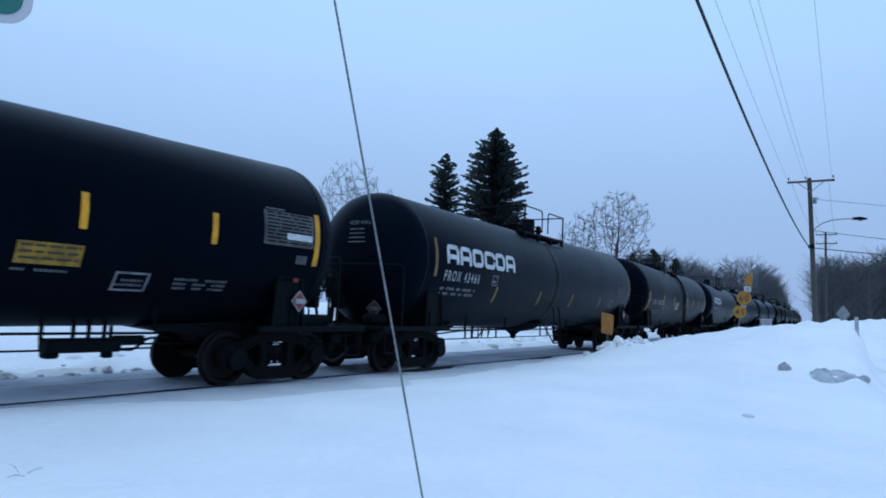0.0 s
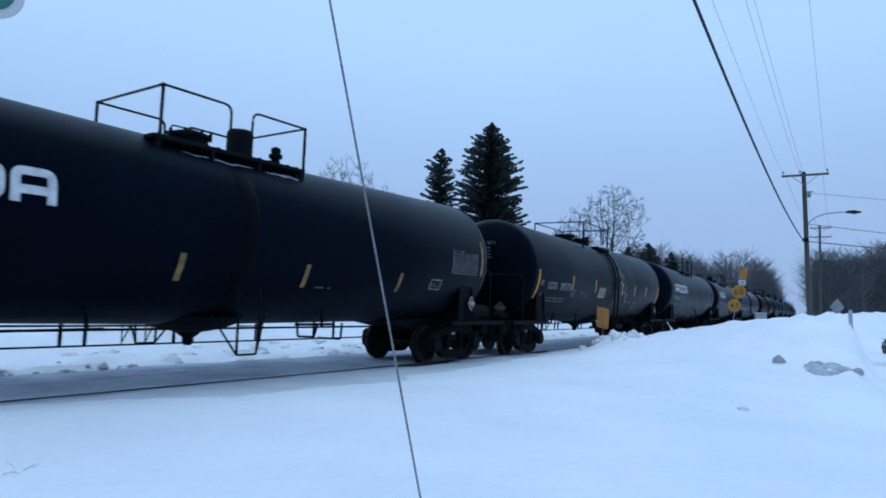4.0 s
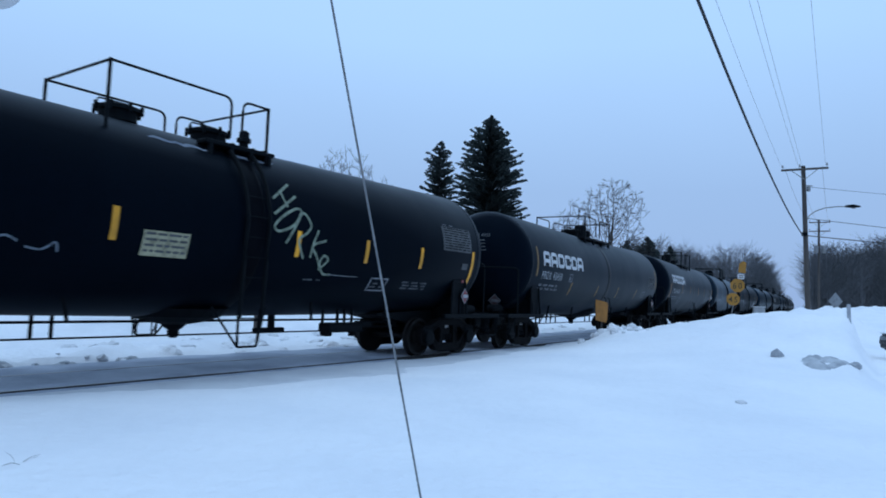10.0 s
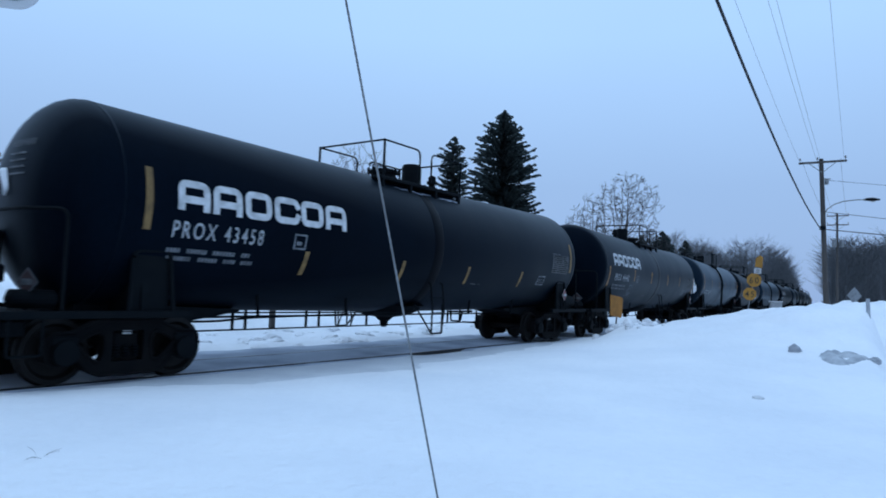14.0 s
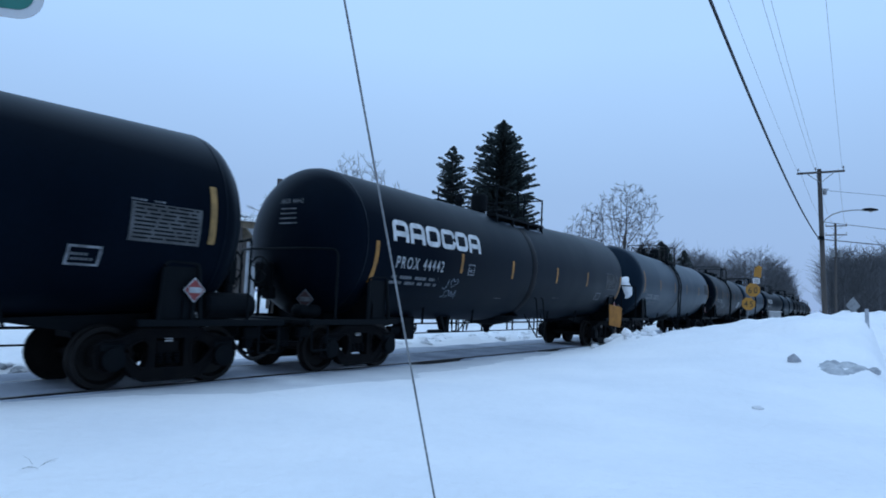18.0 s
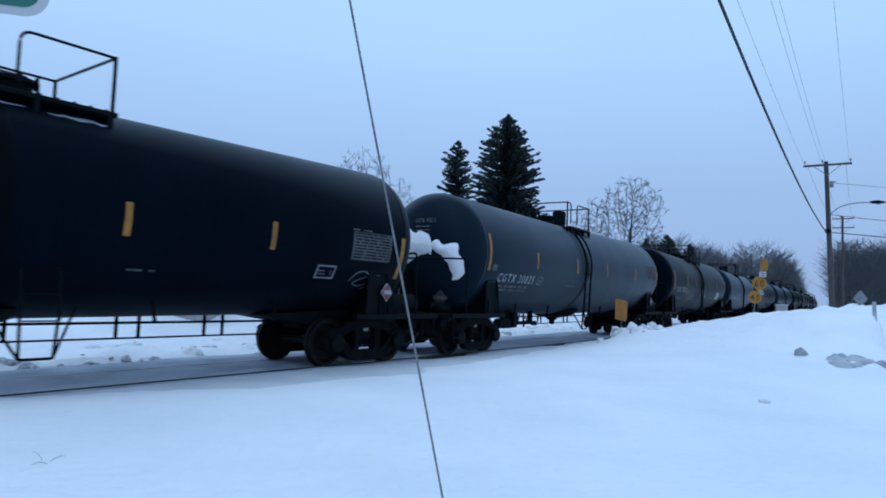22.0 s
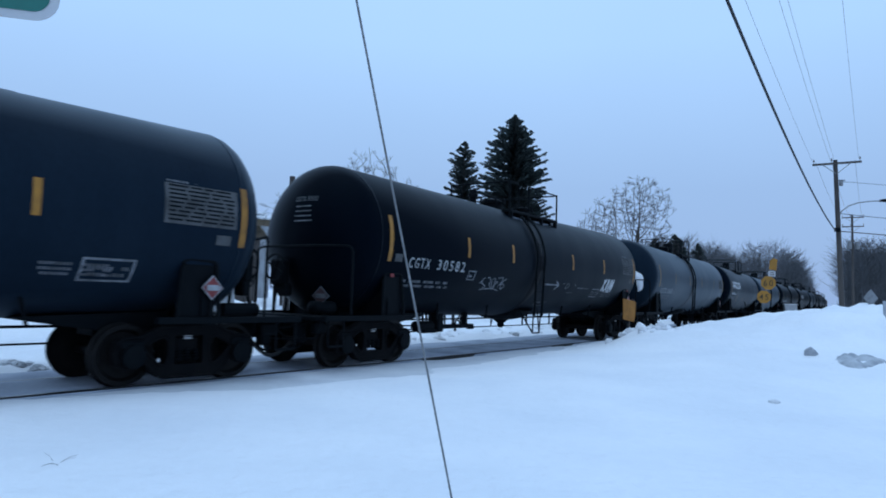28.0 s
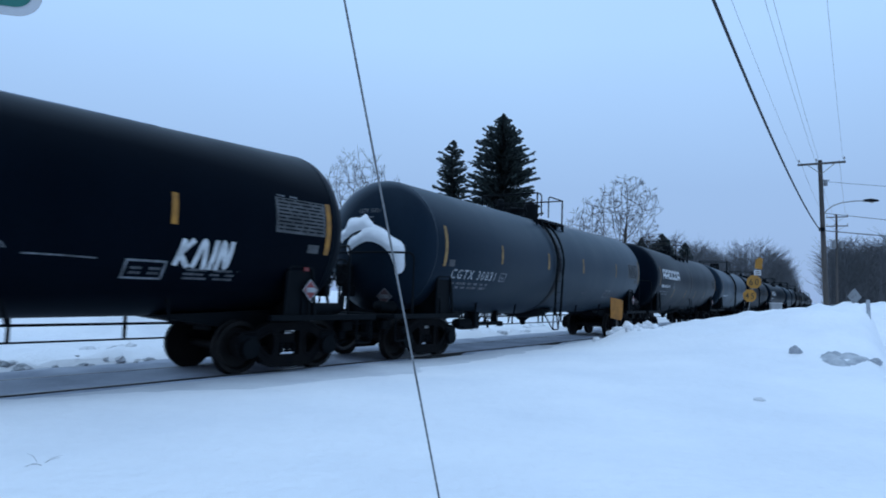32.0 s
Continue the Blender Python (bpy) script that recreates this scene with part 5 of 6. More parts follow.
def build_poles():
    utility_pole(P0, 13.4, (13.0,), "weathered wooden utility pole with crossarm", r0=0.17)
    p = utility_pole(P1, 10.15, (9.93,), "weathered wooden utility pole with crossarm and street lamp", lean=0.35)
    bm = bmesh.new()
    box(bm, 0.28, -0.05, 8.95, 0.5, 0.06, 0.06, 0.01)
    lathe(bm, [(8.6, 0.06), (8.62, 0.11), (8.88, 0.11), (8.92, 0.04)], 12, "z", (0.30, -0.05, 0))
    part("cutout_bracket", bm, M_GALV, p)
    bm = bmesh.new()
    box(bm, 0.0, -0.16, 6.0, 0.3, 0.2, 0.22, 0.02)
    part("cable_clamp", bm, M_STEEL, p)
    # the street lamp's arm and head hang on the pole
    lamp = thing("street_lamp", pose(P1.x + 0.12, P1.y, 0), "curved grey arm street lamp mounted on the utility pole", "street lamp")
    bm = bmesh.new()
    tube(bm, [(0.0, 0, 6.75), (0.25, 0, 7.15), (0.65, 0, 7.45), (1.2, 0, 7.65), (1.9, 0, 7.76), (2.55, 0, 7.80)], 0.035, 8)
    box(bm, 0.0, 0, 6.75, 0.06, 0.14, 0.4, 0.01)
    part("lamp_arm", bm, M_GALV, lamp, smooth=True)
    bm = bmesh.new()
    prism(bm, [(2.45, 7.76), (2.5, 7.88), (2.85, 7.92), (3.25, 7.86), (3.30, 7.78), (2.9, 7.74)], -0.14, 0.14)
    head = part("lamp_head", bm, M_STEEL, lamp)
    bm = bmesh.new()
    lathe(bm, [(7.68, 0.03), (7.70, 0.10), (7.74, 0.12)], 12, "z", (2.95, 0, 0))
    part("lens_bowl", bm, M_CERAMIC, head)
    p = utility_pole(P2, 12.6, (12.3, 11.2), "distant wooden utility pole with two crossarms", 2.3)
    bm = bmesh.new()
    for x in (-0.45, 0.45):
        lathe(bm, [(8.5, 0.18), (8.52, 0.24), (9.35, 0.24), (9.4, 0.15)], 12, "z", (x, -0.2, 0))
    part("transformer", bm, M_GALV, p)
    p = utility_pole(Vector((-17.88, 26.0, 0)), 6.2, (6.0, 5.45), "short reddish wooden service pole with two crossarms", 1.4, 0.09, turn=60)
    # thick bundle from pole to pole
    pts = []
    for i in range(40):
        u = i / 39
        q = P0.lerp(P1, u)
        pts.append((q.x, q.y, 9.04 - 6.805 * u + 3.706 * u * u))
    wire("power_cable", pts, 0.033, M_CABLE, "thick black overhead cable bundle", 8)
    for k, (o0, o1, z0, z1) in enumerate(((-1.17, -1.17, 13.2, 10.15), (-0.25, -0.25, 13.2, 10.15), (-0.05, -0.05, 13.5, 10.15), (1.7, 1.17, 13.6, 10.15))):
        a, b = P0 + ACROSS * o0, P1 + ACROSS * o1
        wire("overhead_wire", sag((a.x, a.y, z0), (b.x, b.y, z1), 0.45), 0.0065, M_ALU, "thin aluminium overhead wire")
    for k, o in enumerate((-1.0, -0.2, 1.0)):
        a, b = P1 + ACROSS * o, P2 + ACROSS * o
        wire("overhead_wire", sag((a.x, a.y, 10.1), (b.x, b.y, 12.5), 0.6), 0.010, M_ALU, "thin aluminium overhead wire")
    # service drops over the road
    for (z, q, r, s_) in ((8.9, (75, 45, 9.2), 0.012, 0.5), (7.0, (80, 52, 6.6), 0.018, 0.5), (5.95, (75, 50, 5.4), 0.028, 0.25)):
        wire("service_wire", sag((P1.x, P1.y, z), q, s_), r, M_CABLE, "black service wire over the road")
    # guy wire of the near pole
    b, t = Vector((-0.047, 3.2, 0.59)), Vector((-0.525, 2.8, 2.82))
    way = t - b
    foot = b + way * ((gz(0.1, 3.3) - 0.1 - b.z) / way.z)
    top = b + way * ((9.0 - b.z) / way.z)
    bm = bmesh.new()
    # one strand with six twisted lobes
    L = (top - foot).length
    d = (top - foot).normalized()
    a = d.cross(Vector((0, 0, 1))).normalized()
    c = d.cross(a)
    prev = None
    for i in range(int(L / 0.03) + 1):
        q = i * 0.03
        ring = []
        for k in range(12):
            ang = k * math.pi / 6 + q * 2 * math.pi / 0.22
            ring.append(bm.verts.new(foot + d * q + (a * math.cos(ang) + c * math.sin(ang)) * (0.0056 if k % 2 else 0.0044)))
        if prev:
            for k in range(12):
                bm.faces.new((prev[k], prev[(k + 1) % 12], ring[(k + 1) % 12], ring[k]))
        prev = ring
    tagged(part("guy_wire", bm, M_GALV), "twisted steel guy wire of the near pole", "guy wire")


build_poles()


def rounded(w, h, r, n=6):
    out = []
    for cx, cz, a0 in ((w / 2 - r, h / 2 - r, 0), (-w / 2 + r, h / 2 - r, 90), (-w / 2 + r, -h / 2 + r, 180), (w / 2 - r, -h / 2 + r, 270)):
        for k in range(n + 1):
            a = radians(a0 + 90 * k / n)
            out.append((cx + r * math.cos(a), cz + r * math.sin(a)))
    return out


def build_signs():
    # street-name blade on the near pole
    a, b = Vector((-1.93, 1.64, 0)), Vector((-1.225, 1.852, 0))
    turn = math.degrees(math.atan2(b.y - a.y, b.x - a.x))
    L = (b - a).length
    m = (a + b) / 2
    sign = thing("street_sign", pose(m.x, m.y, 2.368, 0, 0, turn), "green street sign with a rounded white border on the near pole", "street sign")
    bm = bmesh.new()
    prism(bm, rounded(L, 0.23, 0.065), -0.002, 0.002)
    part("sign_plate", bm, M_SIGNWHITE, sign)
    bm = bmesh.new()
    prism(bm, rounded(L - 0.05, 0.18, 0.045), -0.0045, -0.0022)
    part("green_field", bm, M_SIGNGREEN, sign)
    bm = bmesh.new()
    box(bm, -L / 2 - 0.02, 0.0, 0, 0.12, 0.03, 0.10, 0.005)
    part("sign_bracket", bm, M_GALV, sign)

    # leaning orange board beside the track
    x, y = 5.72, 22.62
    board = thing("marker_board", pose(x, y, 0, 0, 0, 28), "leaning orange trackside board on a thin stake", "marker board")
    bm = bmesh.new()
    prism(bm, [(-0.255, 0.86), (0.20, 0.78), (0.255, 0.90), (0.285, 1.42), (0.24, 1.48), (-0.27, 1.56)], -0.012, 0.012)
    part("board", bm, M_SIGNORG, board)
    bm = bmesh.new()
    box(bm, -0.02, 0.03, 0.62, 0.045, 0.03, 1.5, 0.004, pose(0, 0, 0, 0, 5, 0))
    part("stake", bm, M_WOOD, board)

    # railway speed boards on one post
    x, y = 18.2, 40.0
    post = thing("speed_board", pose(x, y, 0, 0, 0, -14), "yellow railway speed boards stacked on one post", "railway sign")
    bm = bmesh.new()
    tube(bm, [(-0.30, 0, gz(x, y) - 0.2), (0.42, 0, 4.3)], 0.035, 8)
    part("post", bm, M_GALV, post)

    def octagon(cx, cz, r, body):
        bm = bmesh.new()
        prism(bm, [(cx + r * math.cos(radians(22.5 + 45 * k)), cz + r * math.sin(radians(22.5 + 45 * k))) for k in range(8)], -0.075, -0.055)
        pl = part("speed_plate", bm, M_SIGNYEL, post, "yellow octagonal plate with a black number")
        bm = fit_text(body, cx - r * 0.62, -0.02, cx + r * 0.62, 0.40)
        for v in bm.verts:
            v.co = Vector((v.co.x, -0.08, cz - r * 0.42 + v.co.y / 0.40 * r * 0.84))
        part("speed_number", bm, M_SIGNBLK, pl)

    octagon(0.17, 2.81, 0.43, "60")
    octagon(-0.07, 1.97, 0.40, "45")
    bm = bmesh.new()
    prism(bm, [(0.22, 3.62), (0.62, 3.55), (0.66, 4.20), (0.50, 4.30), (0.26, 4.15)], -0.075, -0.055)
    part("arrow_plate", bm, M_SIGNYEL, post, "small orange plate on top")
    bm = bmesh.new()
    prism(bm, [(0.18, 3.22), (0.55, 3.20), (0.55, 3.52), (0.18, 3.52)], -0.075, -0.055)
    part("white_plate", bm, M_SIGNWHITE, post, "small white plate")
    bm = bmesh.new()
    for cz in (3.30, 3.42):
        box(bm, 0.37, -0.079, cz, 0.26, 0.004, 0.05)
    part("print_block", bm, M_SIGNBLK, post)

    # trackside equipment box
    x, y = 36.95, 75.0
    cab = thing("equipment_cabinet", pose(x, y, -0.1, 0, 0, -20), "pale grey trackside equipment cabinet in the snow", "cabinet")
    bm = bmesh.new()
    box(bm, 0, 0, 0.85, 1.25, 0.8, 1.7, 0.03)
    body = part("cabinet_body", bm, M_BOX, cab)
    bm = bmesh.new()
    box(bm, -0.3, -0.415, 0.85, 0.56, 0.03, 1.45, 0.01)
    part("cabinet_door", bm, M_BOX, body)
    bm = bmesh.new()
    box(bm, 0.3, -0.415, 0.85, 0.56, 0.03, 1.45, 0.01)
    part("cabinet_door", bm, M_BOX, body)
    bm = bmesh.new()
    box(bm, 0, 0, 1.74, 1.4, 0.95, 0.06, 0.02)
    part("cabinet_roof", bm, M_SNOW, cab)

    # back of a road sign on the bank
    x, y = 19.5, 32.0
    rs = thing("road_sign", pose(x, y, 0.98, 0, 0, 12), "grey back of a diamond road sign on a steel post", "road sign")
    bm = bmesh.new()
    tube(bm, [(0, 0, -0.9), (0, 0, 1.42)], 0.035, 8)
    part("sign_post", bm, M_STEEL, rs)
    bm = bmesh.new()
    prism(bm, [(-0.42, 1.0), (0, 0.58), (0.42, 1.0), (0, 1.42)], -0.05, -0.04)
    part("sign_plate", bm, M_GALV, rs)
    x, y = 11.75, 18.6
    st = thing("marker_stake", pose(x, y, gz(x, y) - 0.15, 3, -4, 0), "short grey stake standing in the snow bank", "stake")
    bm = bmesh.new()
    box(bm, 0, 0, 0.33, 0.10, 0.05, 0.68, 0.01)
    part("stake_board", bm, M_ICE, st)


build_signs()


def clod(x, y, r, flat, mat, label, name="snow_clod", group="", seed=0, sink=0.25, tilt=0.0):
    rng = random.Random(seed)
    bm = bmesh.new()
    bmesh.ops.create_icosphere(bm, subdivisions=3, radius=r)
    off = Vector((rng.uniform(0, 50), rng.uniform(0, 50), rng.uniform(0, 50)))
    for v in bm.verts:
        n = v.co.normalized()
        k = 1 + 0.35 * noise.noise(n * 1.6 + off) + 0.16 * noise.noise(n * 4.5 + off)
        v.co = n * r * k
        v.co.z *= flat
    ob = part(name, bm, mat)
    ob.matrix_basis = pose(x, y, gz(x, y) + r * flat * (1 - 2 * sink) * 0.6, rng.uniform(-12, 12), tilt, rng.uniform(0, 360))
    return tagged(ob, label, "snow lump", group)


def march(px, py, k0=5.0):
    """Where a way from the eye meets the snow."""
    d = Vector((px, 1.0, py)).normalized()
    k = k0
    while k < 60:
        p = Vector(EYE) + d * k
        if p.z < gz(p.x, p.y):
            return p
        k += 0.05
    return p


def build_clods():
    p = march(0.521, -0.073)
    clod(p.x, p.y, 0.125, 1.05, M_ICE, "grey angular block of ice in the snow bank", "ice_block", seed=3, tilt=20)
    # rough face of ploughed snow breaking through the bank; its grey includes the hollows' shade
    p = march(0.583, -0.083)
    n, m = 70, 46
    U, V = np.meshgrid(np.linspace(-1, 1, n), np.linspace(-1, 1, m), indexing="ij")
    X, Y = p.x + 0.15 + U * 0.85, p.y + 0.15 + V * 0.75
    edge = smooth01((1.0 - np.hypot(U, V) + 0.30 * wob(X, Y, 3.1, 51)) / 0.55)
    lump = np.abs(wob(X, Y, 3.6, 52)) * 0.12 + np.abs(wob(X, Y, 9.0, 53)) * 0.13 + np.abs(wob(X, Y, 19.0, 54)) * 0.05
    ob = grid_mesh("ploughed_snow", X, Y, ground_z(X, Y) - 0.11 + edge * (0.075 + lump), M_PLOUGH)
    tagged(ob, "rough grey lumps of ploughed snow in the bank", "ploughed snow")
    p = march(0.642, -0.0835)
    clod(p.x, p.y, 0.11, 0.7, M_ICE, "small grey block of ice in the snow", "ice_block", seed=7)
    p = march(0.467, -0.144)
    clod(p.x, p.y, 0.09, 0.35, M_CLOD, "low clod of dirty snow", seed=9)
    rng = random.Random(12)
    for k in range(30):
        x, y = 5.75 + rng.gauss(0, 0.42), 20.9 + rng.gauss(0, 0.42)
        clod(x, y, rng.uniform(0.06, 0.18), rng.uniform(0.6, 1.0), M_SNOW if k % 2 else M_CLOD, "broken clod of ploughed snow by the track", group="clods by the marker board", seed=40 + k)
    # lumps thrown up on the far side of the track
    for k in range(110):
        s, lat = rng.uniform(4, 34), -rng.uniform(2.0, 5.5)
        x, y, _ = on_track(s, lat)
        clod(float(x), float(y), rng.uniform(0.08, 0.26), rng.uniform(0.35, 0.6), M_SNOW if k % 5 else M_CLOD, "clod of ploughed snow beyond the track", group="clods beyond the track", seed=90 + k, sink=0.62)
    # broken grey lumps on the plough ridge
    for k in range(46):
        s, lat = rng.uniform(4.2, 7.4), -rng.gauss(2.1, 0.28)
        x, y, _ = on_track(s, lat)
        clod(float(x), float(y), rng.uniform(0.04, 0.11), rng.uniform(0.4, 0.7), M_PLOUGH if k % 3 else M_CLOD, "broken lump of grey ploughed snow beyond the track", group="clods beyond the track", seed=300 + k, sink=0.62)
    # dry twigs poking out of the snow near the eye
    bm = bmesh.new()
    p = Vector((-3.2, 5.3, 0))
    for k in range(5):
        a = rng.uniform(0, 6.28)
        q = Vector((p.x + rng.uniform(-0.05, 0.05), p.y + rng.uniform(-0.05, 0.05), gz(p.x, p.y) - 0.02))
        e = q + Vector((math.cos(a) * 0.12, math.sin(a) * 0.20, rng.uniform(0.03, 0.09)))
        tube(bm, [q, (q + e) / 2 + Vector((0, 0, 0.02)), e], 0.0016, 4, 0.0008)
    tagged(part("dry_twig", bm, M_TWIG), "thin dry weed stalks poking out of the snow", "twigs")


build_clods()


# ---- trees ----
def seg_mesh(name, segs, mat, sides=4):
    """All the limbs as tapered bars in one mesh."""
    P = np.array([s[0] for s in segs], float)
    Q = np.array([s[1] for s in segs], float)
    R = np.array([[s[2], s[3]] for s in segs], float)
    d = Q - P
    d /= np.maximum(1e-6, np.linalg.norm(d, axis=1, keepdims=True))
    ref = np.where(np.abs(d[:, 2:3]) > 0.9, np.array([[1.0, 0, 0]]), np.array([[0, 0, 1.0]]))
    a = np.cross(d, ref)
    a /= np.linalg.norm(a, axis=1, keepdims=True)
    b = np.cross(d, a)
    n = len(segs)
    V = np.zeros((n, 2 * sides, 3))
    for k in range(sides):
        w = a * math.cos(2 * math.pi * k / sides) + b * math.sin(2 * math.pi * k / sides)
        V[:, k] = P + w * R[:, :1]
        V[:, sides + k] = Q + w * R[:, 1:]
    base = np.arange(n)[:, None] * 2 * sides
    F = np.concatenate([base + np.array([[k, (k + 1) % sides, sides + (k + 1) % sides, sides + k]]) for k in range(sides)])
    me = bpy.data.meshes.new(name)
    me.from_pydata(V.reshape(-1, 3).tolist(), [], F.tolist())
    me.materials.append(mat)
    me.polygons.foreach_set("use_smooth", [True] * len(me.polygons))
    return new(name, me)


def colonised(rng, base, fork, blobs, count, step, reach, kill):
    """Limbs that grow towards points strewn through the crown. blobs: centre and half sizes of its lobes."""
    pts = []
    while len(pts) < count:
        c, h = rng.choice(blobs)
        v = Vector((rng.uniform(-1, 1), rng.uniform(-1, 1), rng.uniform(-1, 1)))
        if v.length < 1 and v.length > 0.25:
            pts.append((c[0] + v.x * h[0], c[1] + v.y * h[1], c[2] + v.z * h[2]))
    P = np.array(pts)
    n0 = max(2, int((Vector(fork) - Vector(base)).length / step))
    nodes = [np.array(Vector(base).lerp(Vector(fork), i / n0)) for i in range(n0 + 1)]
    parent = [-1] + list(range(n0))
    N = np.array(nodes)
    D2 = ((P[:, None] - N[None]) ** 2).sum(-1)
    near, dist = D2.argmin(1), np.sqrt(D2.min(1))
    alive = np.ones(len(P), bool)
    born = {}
    for _ in range(140):
        use = alive & (dist < reach)
        if not use.any():
            reach *= 1.5
            if reach > 40 or not alive.any():
                break
            continue
        fresh = []
        for q in np.unique(near[use]):
            mine = use & (near == q)
            if born.get(q, 0) >= 2:
                alive &= ~mine
                continue
            born[q] = born.get(q, 0) + 1
            d = P[mine] - nodes[q]
            d = (d / np.linalg.norm(d, axis=1, keepdims=True)).mean(0)
            if np.linalg.norm(d) < 0.25:
                d = (P[mine] - nodes[q])[0]
            d = d / max(1e-6, np.linalg.norm(d)) + np.array([rng.uniform(-0.13, 0.13), rng.uniform(-0.13, 0.13), rng.uniform(0.0, 0.22)])
            d /= max(1e-6, np.linalg.norm(d))
            fresh.append((q, nodes[q] + d * step))
        for q, v in fresh:
            nodes.append(v)
            parent.append(int(q))
        if not fresh:
            continue
        F = np.array([v for _, v in fresh])
        D2 = ((P[:, None] - F[None]) ** 2).sum(-1)
        m, md = D2.argmin(1) + len(nodes) - len(fresh), np.sqrt(D2.min(1))
        closer = md < dist
        near, dist = np.where(closer, m, near), np.where(closer, md, dist)
        alive &= dist > kill
    return nodes, parent


def bare_tree(x, y, height, seed, label, half, r0=0.2, lobes=None, fork=0.3, count=420, step=0.26, kill=0.42, sink=0.1, low=0.42, twigs=3):
    """A leafless tree: trunk and limbs as one part, the fine twigs as the crown."""
    rng = random.Random(seed)
    tree = thing("bare_tree", pose(x, y, gz(x, y) - sink), label, "tree", "bare trees behind the track")
    top = height - gz(x, y)
    if not lobes:
        lobes = [((0, 0, top * (1 + low) / 2 - 0.1), (half, half, top * (1 - low) / 2))]
    nodes, parent = colonised(rng, (0, 0, 0), (0, 0, top * fork), lobes, count, step, 6 * kill, kill)
    kids = [0] * len(nodes)
    rad = [0.0] * len(nodes)
    for i in range(len(nodes) - 1, -1, -1):
        rad[i] = max(0.005, rad[i] ** (1 / 2.15)) if kids[i] else 0.005
        if parent[i] >= 0:
            kids[parent[i]] += 1
            rad[parent[i]] += rad[i] ** 2.15
    k = r0 / rad[0]
    rad = [max(0.00026 * y, r * (k if r > 0.03 else 1 + (k - 1) * r / 0.03)) for r in rad]
    segs = [(Vector(nodes[parent[i]]), Vector(nodes[i]), rad[parent[i]] if kids[parent[i]] == 1 else min(rad[parent[i]], rad[i] * 1.3), rad[i]) for i in range(1, len(nodes))]
    thin = max(r0 * 0.16, 0.00027 * y)
    thick = [s for s in segs if s[3] > thin]
    fine = [s for s in segs if s[3] <= thin]
    for i in range(1, len(nodes)):
        if rad[i] <= thin:
            p = Vector(nodes[i])
            d = (p - Vector(nodes[parent[i]])).normalized()
            for _ in range(twigs if not kids[i] else rng.randint(0, 1)):
                e = (d + Vector((rng.uniform(-1, 1), rng.uniform(-1, 1), rng.uniform(-0.2, 0.9))) * 0.5).normalized()
                q = p + e * step * rng.uniform(1.2, 2.6)
                fine.append((p, q, 0.00022 * y, 0.00012 * y))
                fine.append((p.lerp(q, 0.5), p.lerp(q, 0.5) + (e + Vector((rng.uniform(-1, 1), rng.uniform(-1, 1), rng.uniform(-0.2, 0.6))) * 0.9).normalized() * step * 1.1, 0.00017 * y, 0.0001 * y))
    ob = seg_mesh("trunk", thick, M_BARK, 7)
    ob.parent = tree
    ob = seg_mesh("crown", fine, M_TWIG, 3)
    ob.parent = tree
    return tree


def spruce(x, y, height, width, seed, label, soft=2.6, dens=20, ragged=0.12):
    """width: how far the longest boughs reach; soft: how fast the tip widens."""
    rng = random.Random(seed)
    tree = thing("spruce_tree", pose(x, y, gz(x, y) - 0.1), label, "tree", "spruce trees behind the track")
    bm = bmesh.new()
    tube(bm, [(0, 0, 0), (0, 0, height * 0.5), (0, 0, height * 0.985)], 0.22, 8, 0.02)
    part("trunk", bm, M_BARK, tree)
    V, F = [], []
    n = int(height * dens)
    for i in range(n):
        t = (i + rng.random()) / n
        z = height * (0.10 + 0.89 * t)
        far = height * 0.99 * (1 - t)
        reach = width * (1 - math.exp(-far / soft)) * far / (far + 0.25) * rng.uniform(1 - 1.8 * ragged, 1 + ragged) + 0.02
        if rng.random() < 0.12:
            reach *= 0.6
        for k in range(rng.randint(3, 4)):
            a = rng.uniform(0, 2 * math.pi)
            sink_ = rng.uniform(-0.40, -0.08) + 0.38 * t
            ln = reach * rng.uniform(0.75, 1.1)
            dx, dy = math.cos(a), math.sin(a)
            m = max(4, int(ln / 0.12))
            for j in range(m):
                q = (j + 0.6) / m
                px, py = dx * ln * q, dy * ln * q
                pz = z + sink_ * ln * q + 0.20 * ln * q * q
                wid = (0.10 + 0.10 * ln * (1 - q)) * rng.uniform(0.5, 1.25) * (0.22 + 0.78 * min(1, 2.6 * (1 - t)))
                for sgn in (-1, 1):
                    sx, sy = -dy * sgn, dx * sgn
                    b0 = len(V)
                    fwd = 0.16 * rng.uniform(0.5, 1.3)
                    drop = rng.uniform(0.02, 0.20)
                    V.append((px - dx * 0.10, py - dy * 0.10, pz + 0.03))
                    V.append((px + dx * 0.12, py + dy * 0.12, pz - 0.02))
                    V.append((px + sx * wid + dx * fwd, py + sy * wid + dy * fwd, pz - drop))
                    V.append((px + sx * wid * 0.55 + dx * (fwd * 0.2 - 0.05), py + sy * wid * 0.55 + dy * (fwd * 0.2 - 0.05), pz - drop * 0.5 - rng.uniform(0.0, 0.1)))
                    F.append((b0, b0 + 1, b0 + 2, b0 + 3))
    me = bpy.data.meshes.new("crown")
    me.from_pydata(V, [], F)
    me.materials.append(M_NEEDLE)
    ob = new("crown", me)
    ob.parent = tree
    return tree


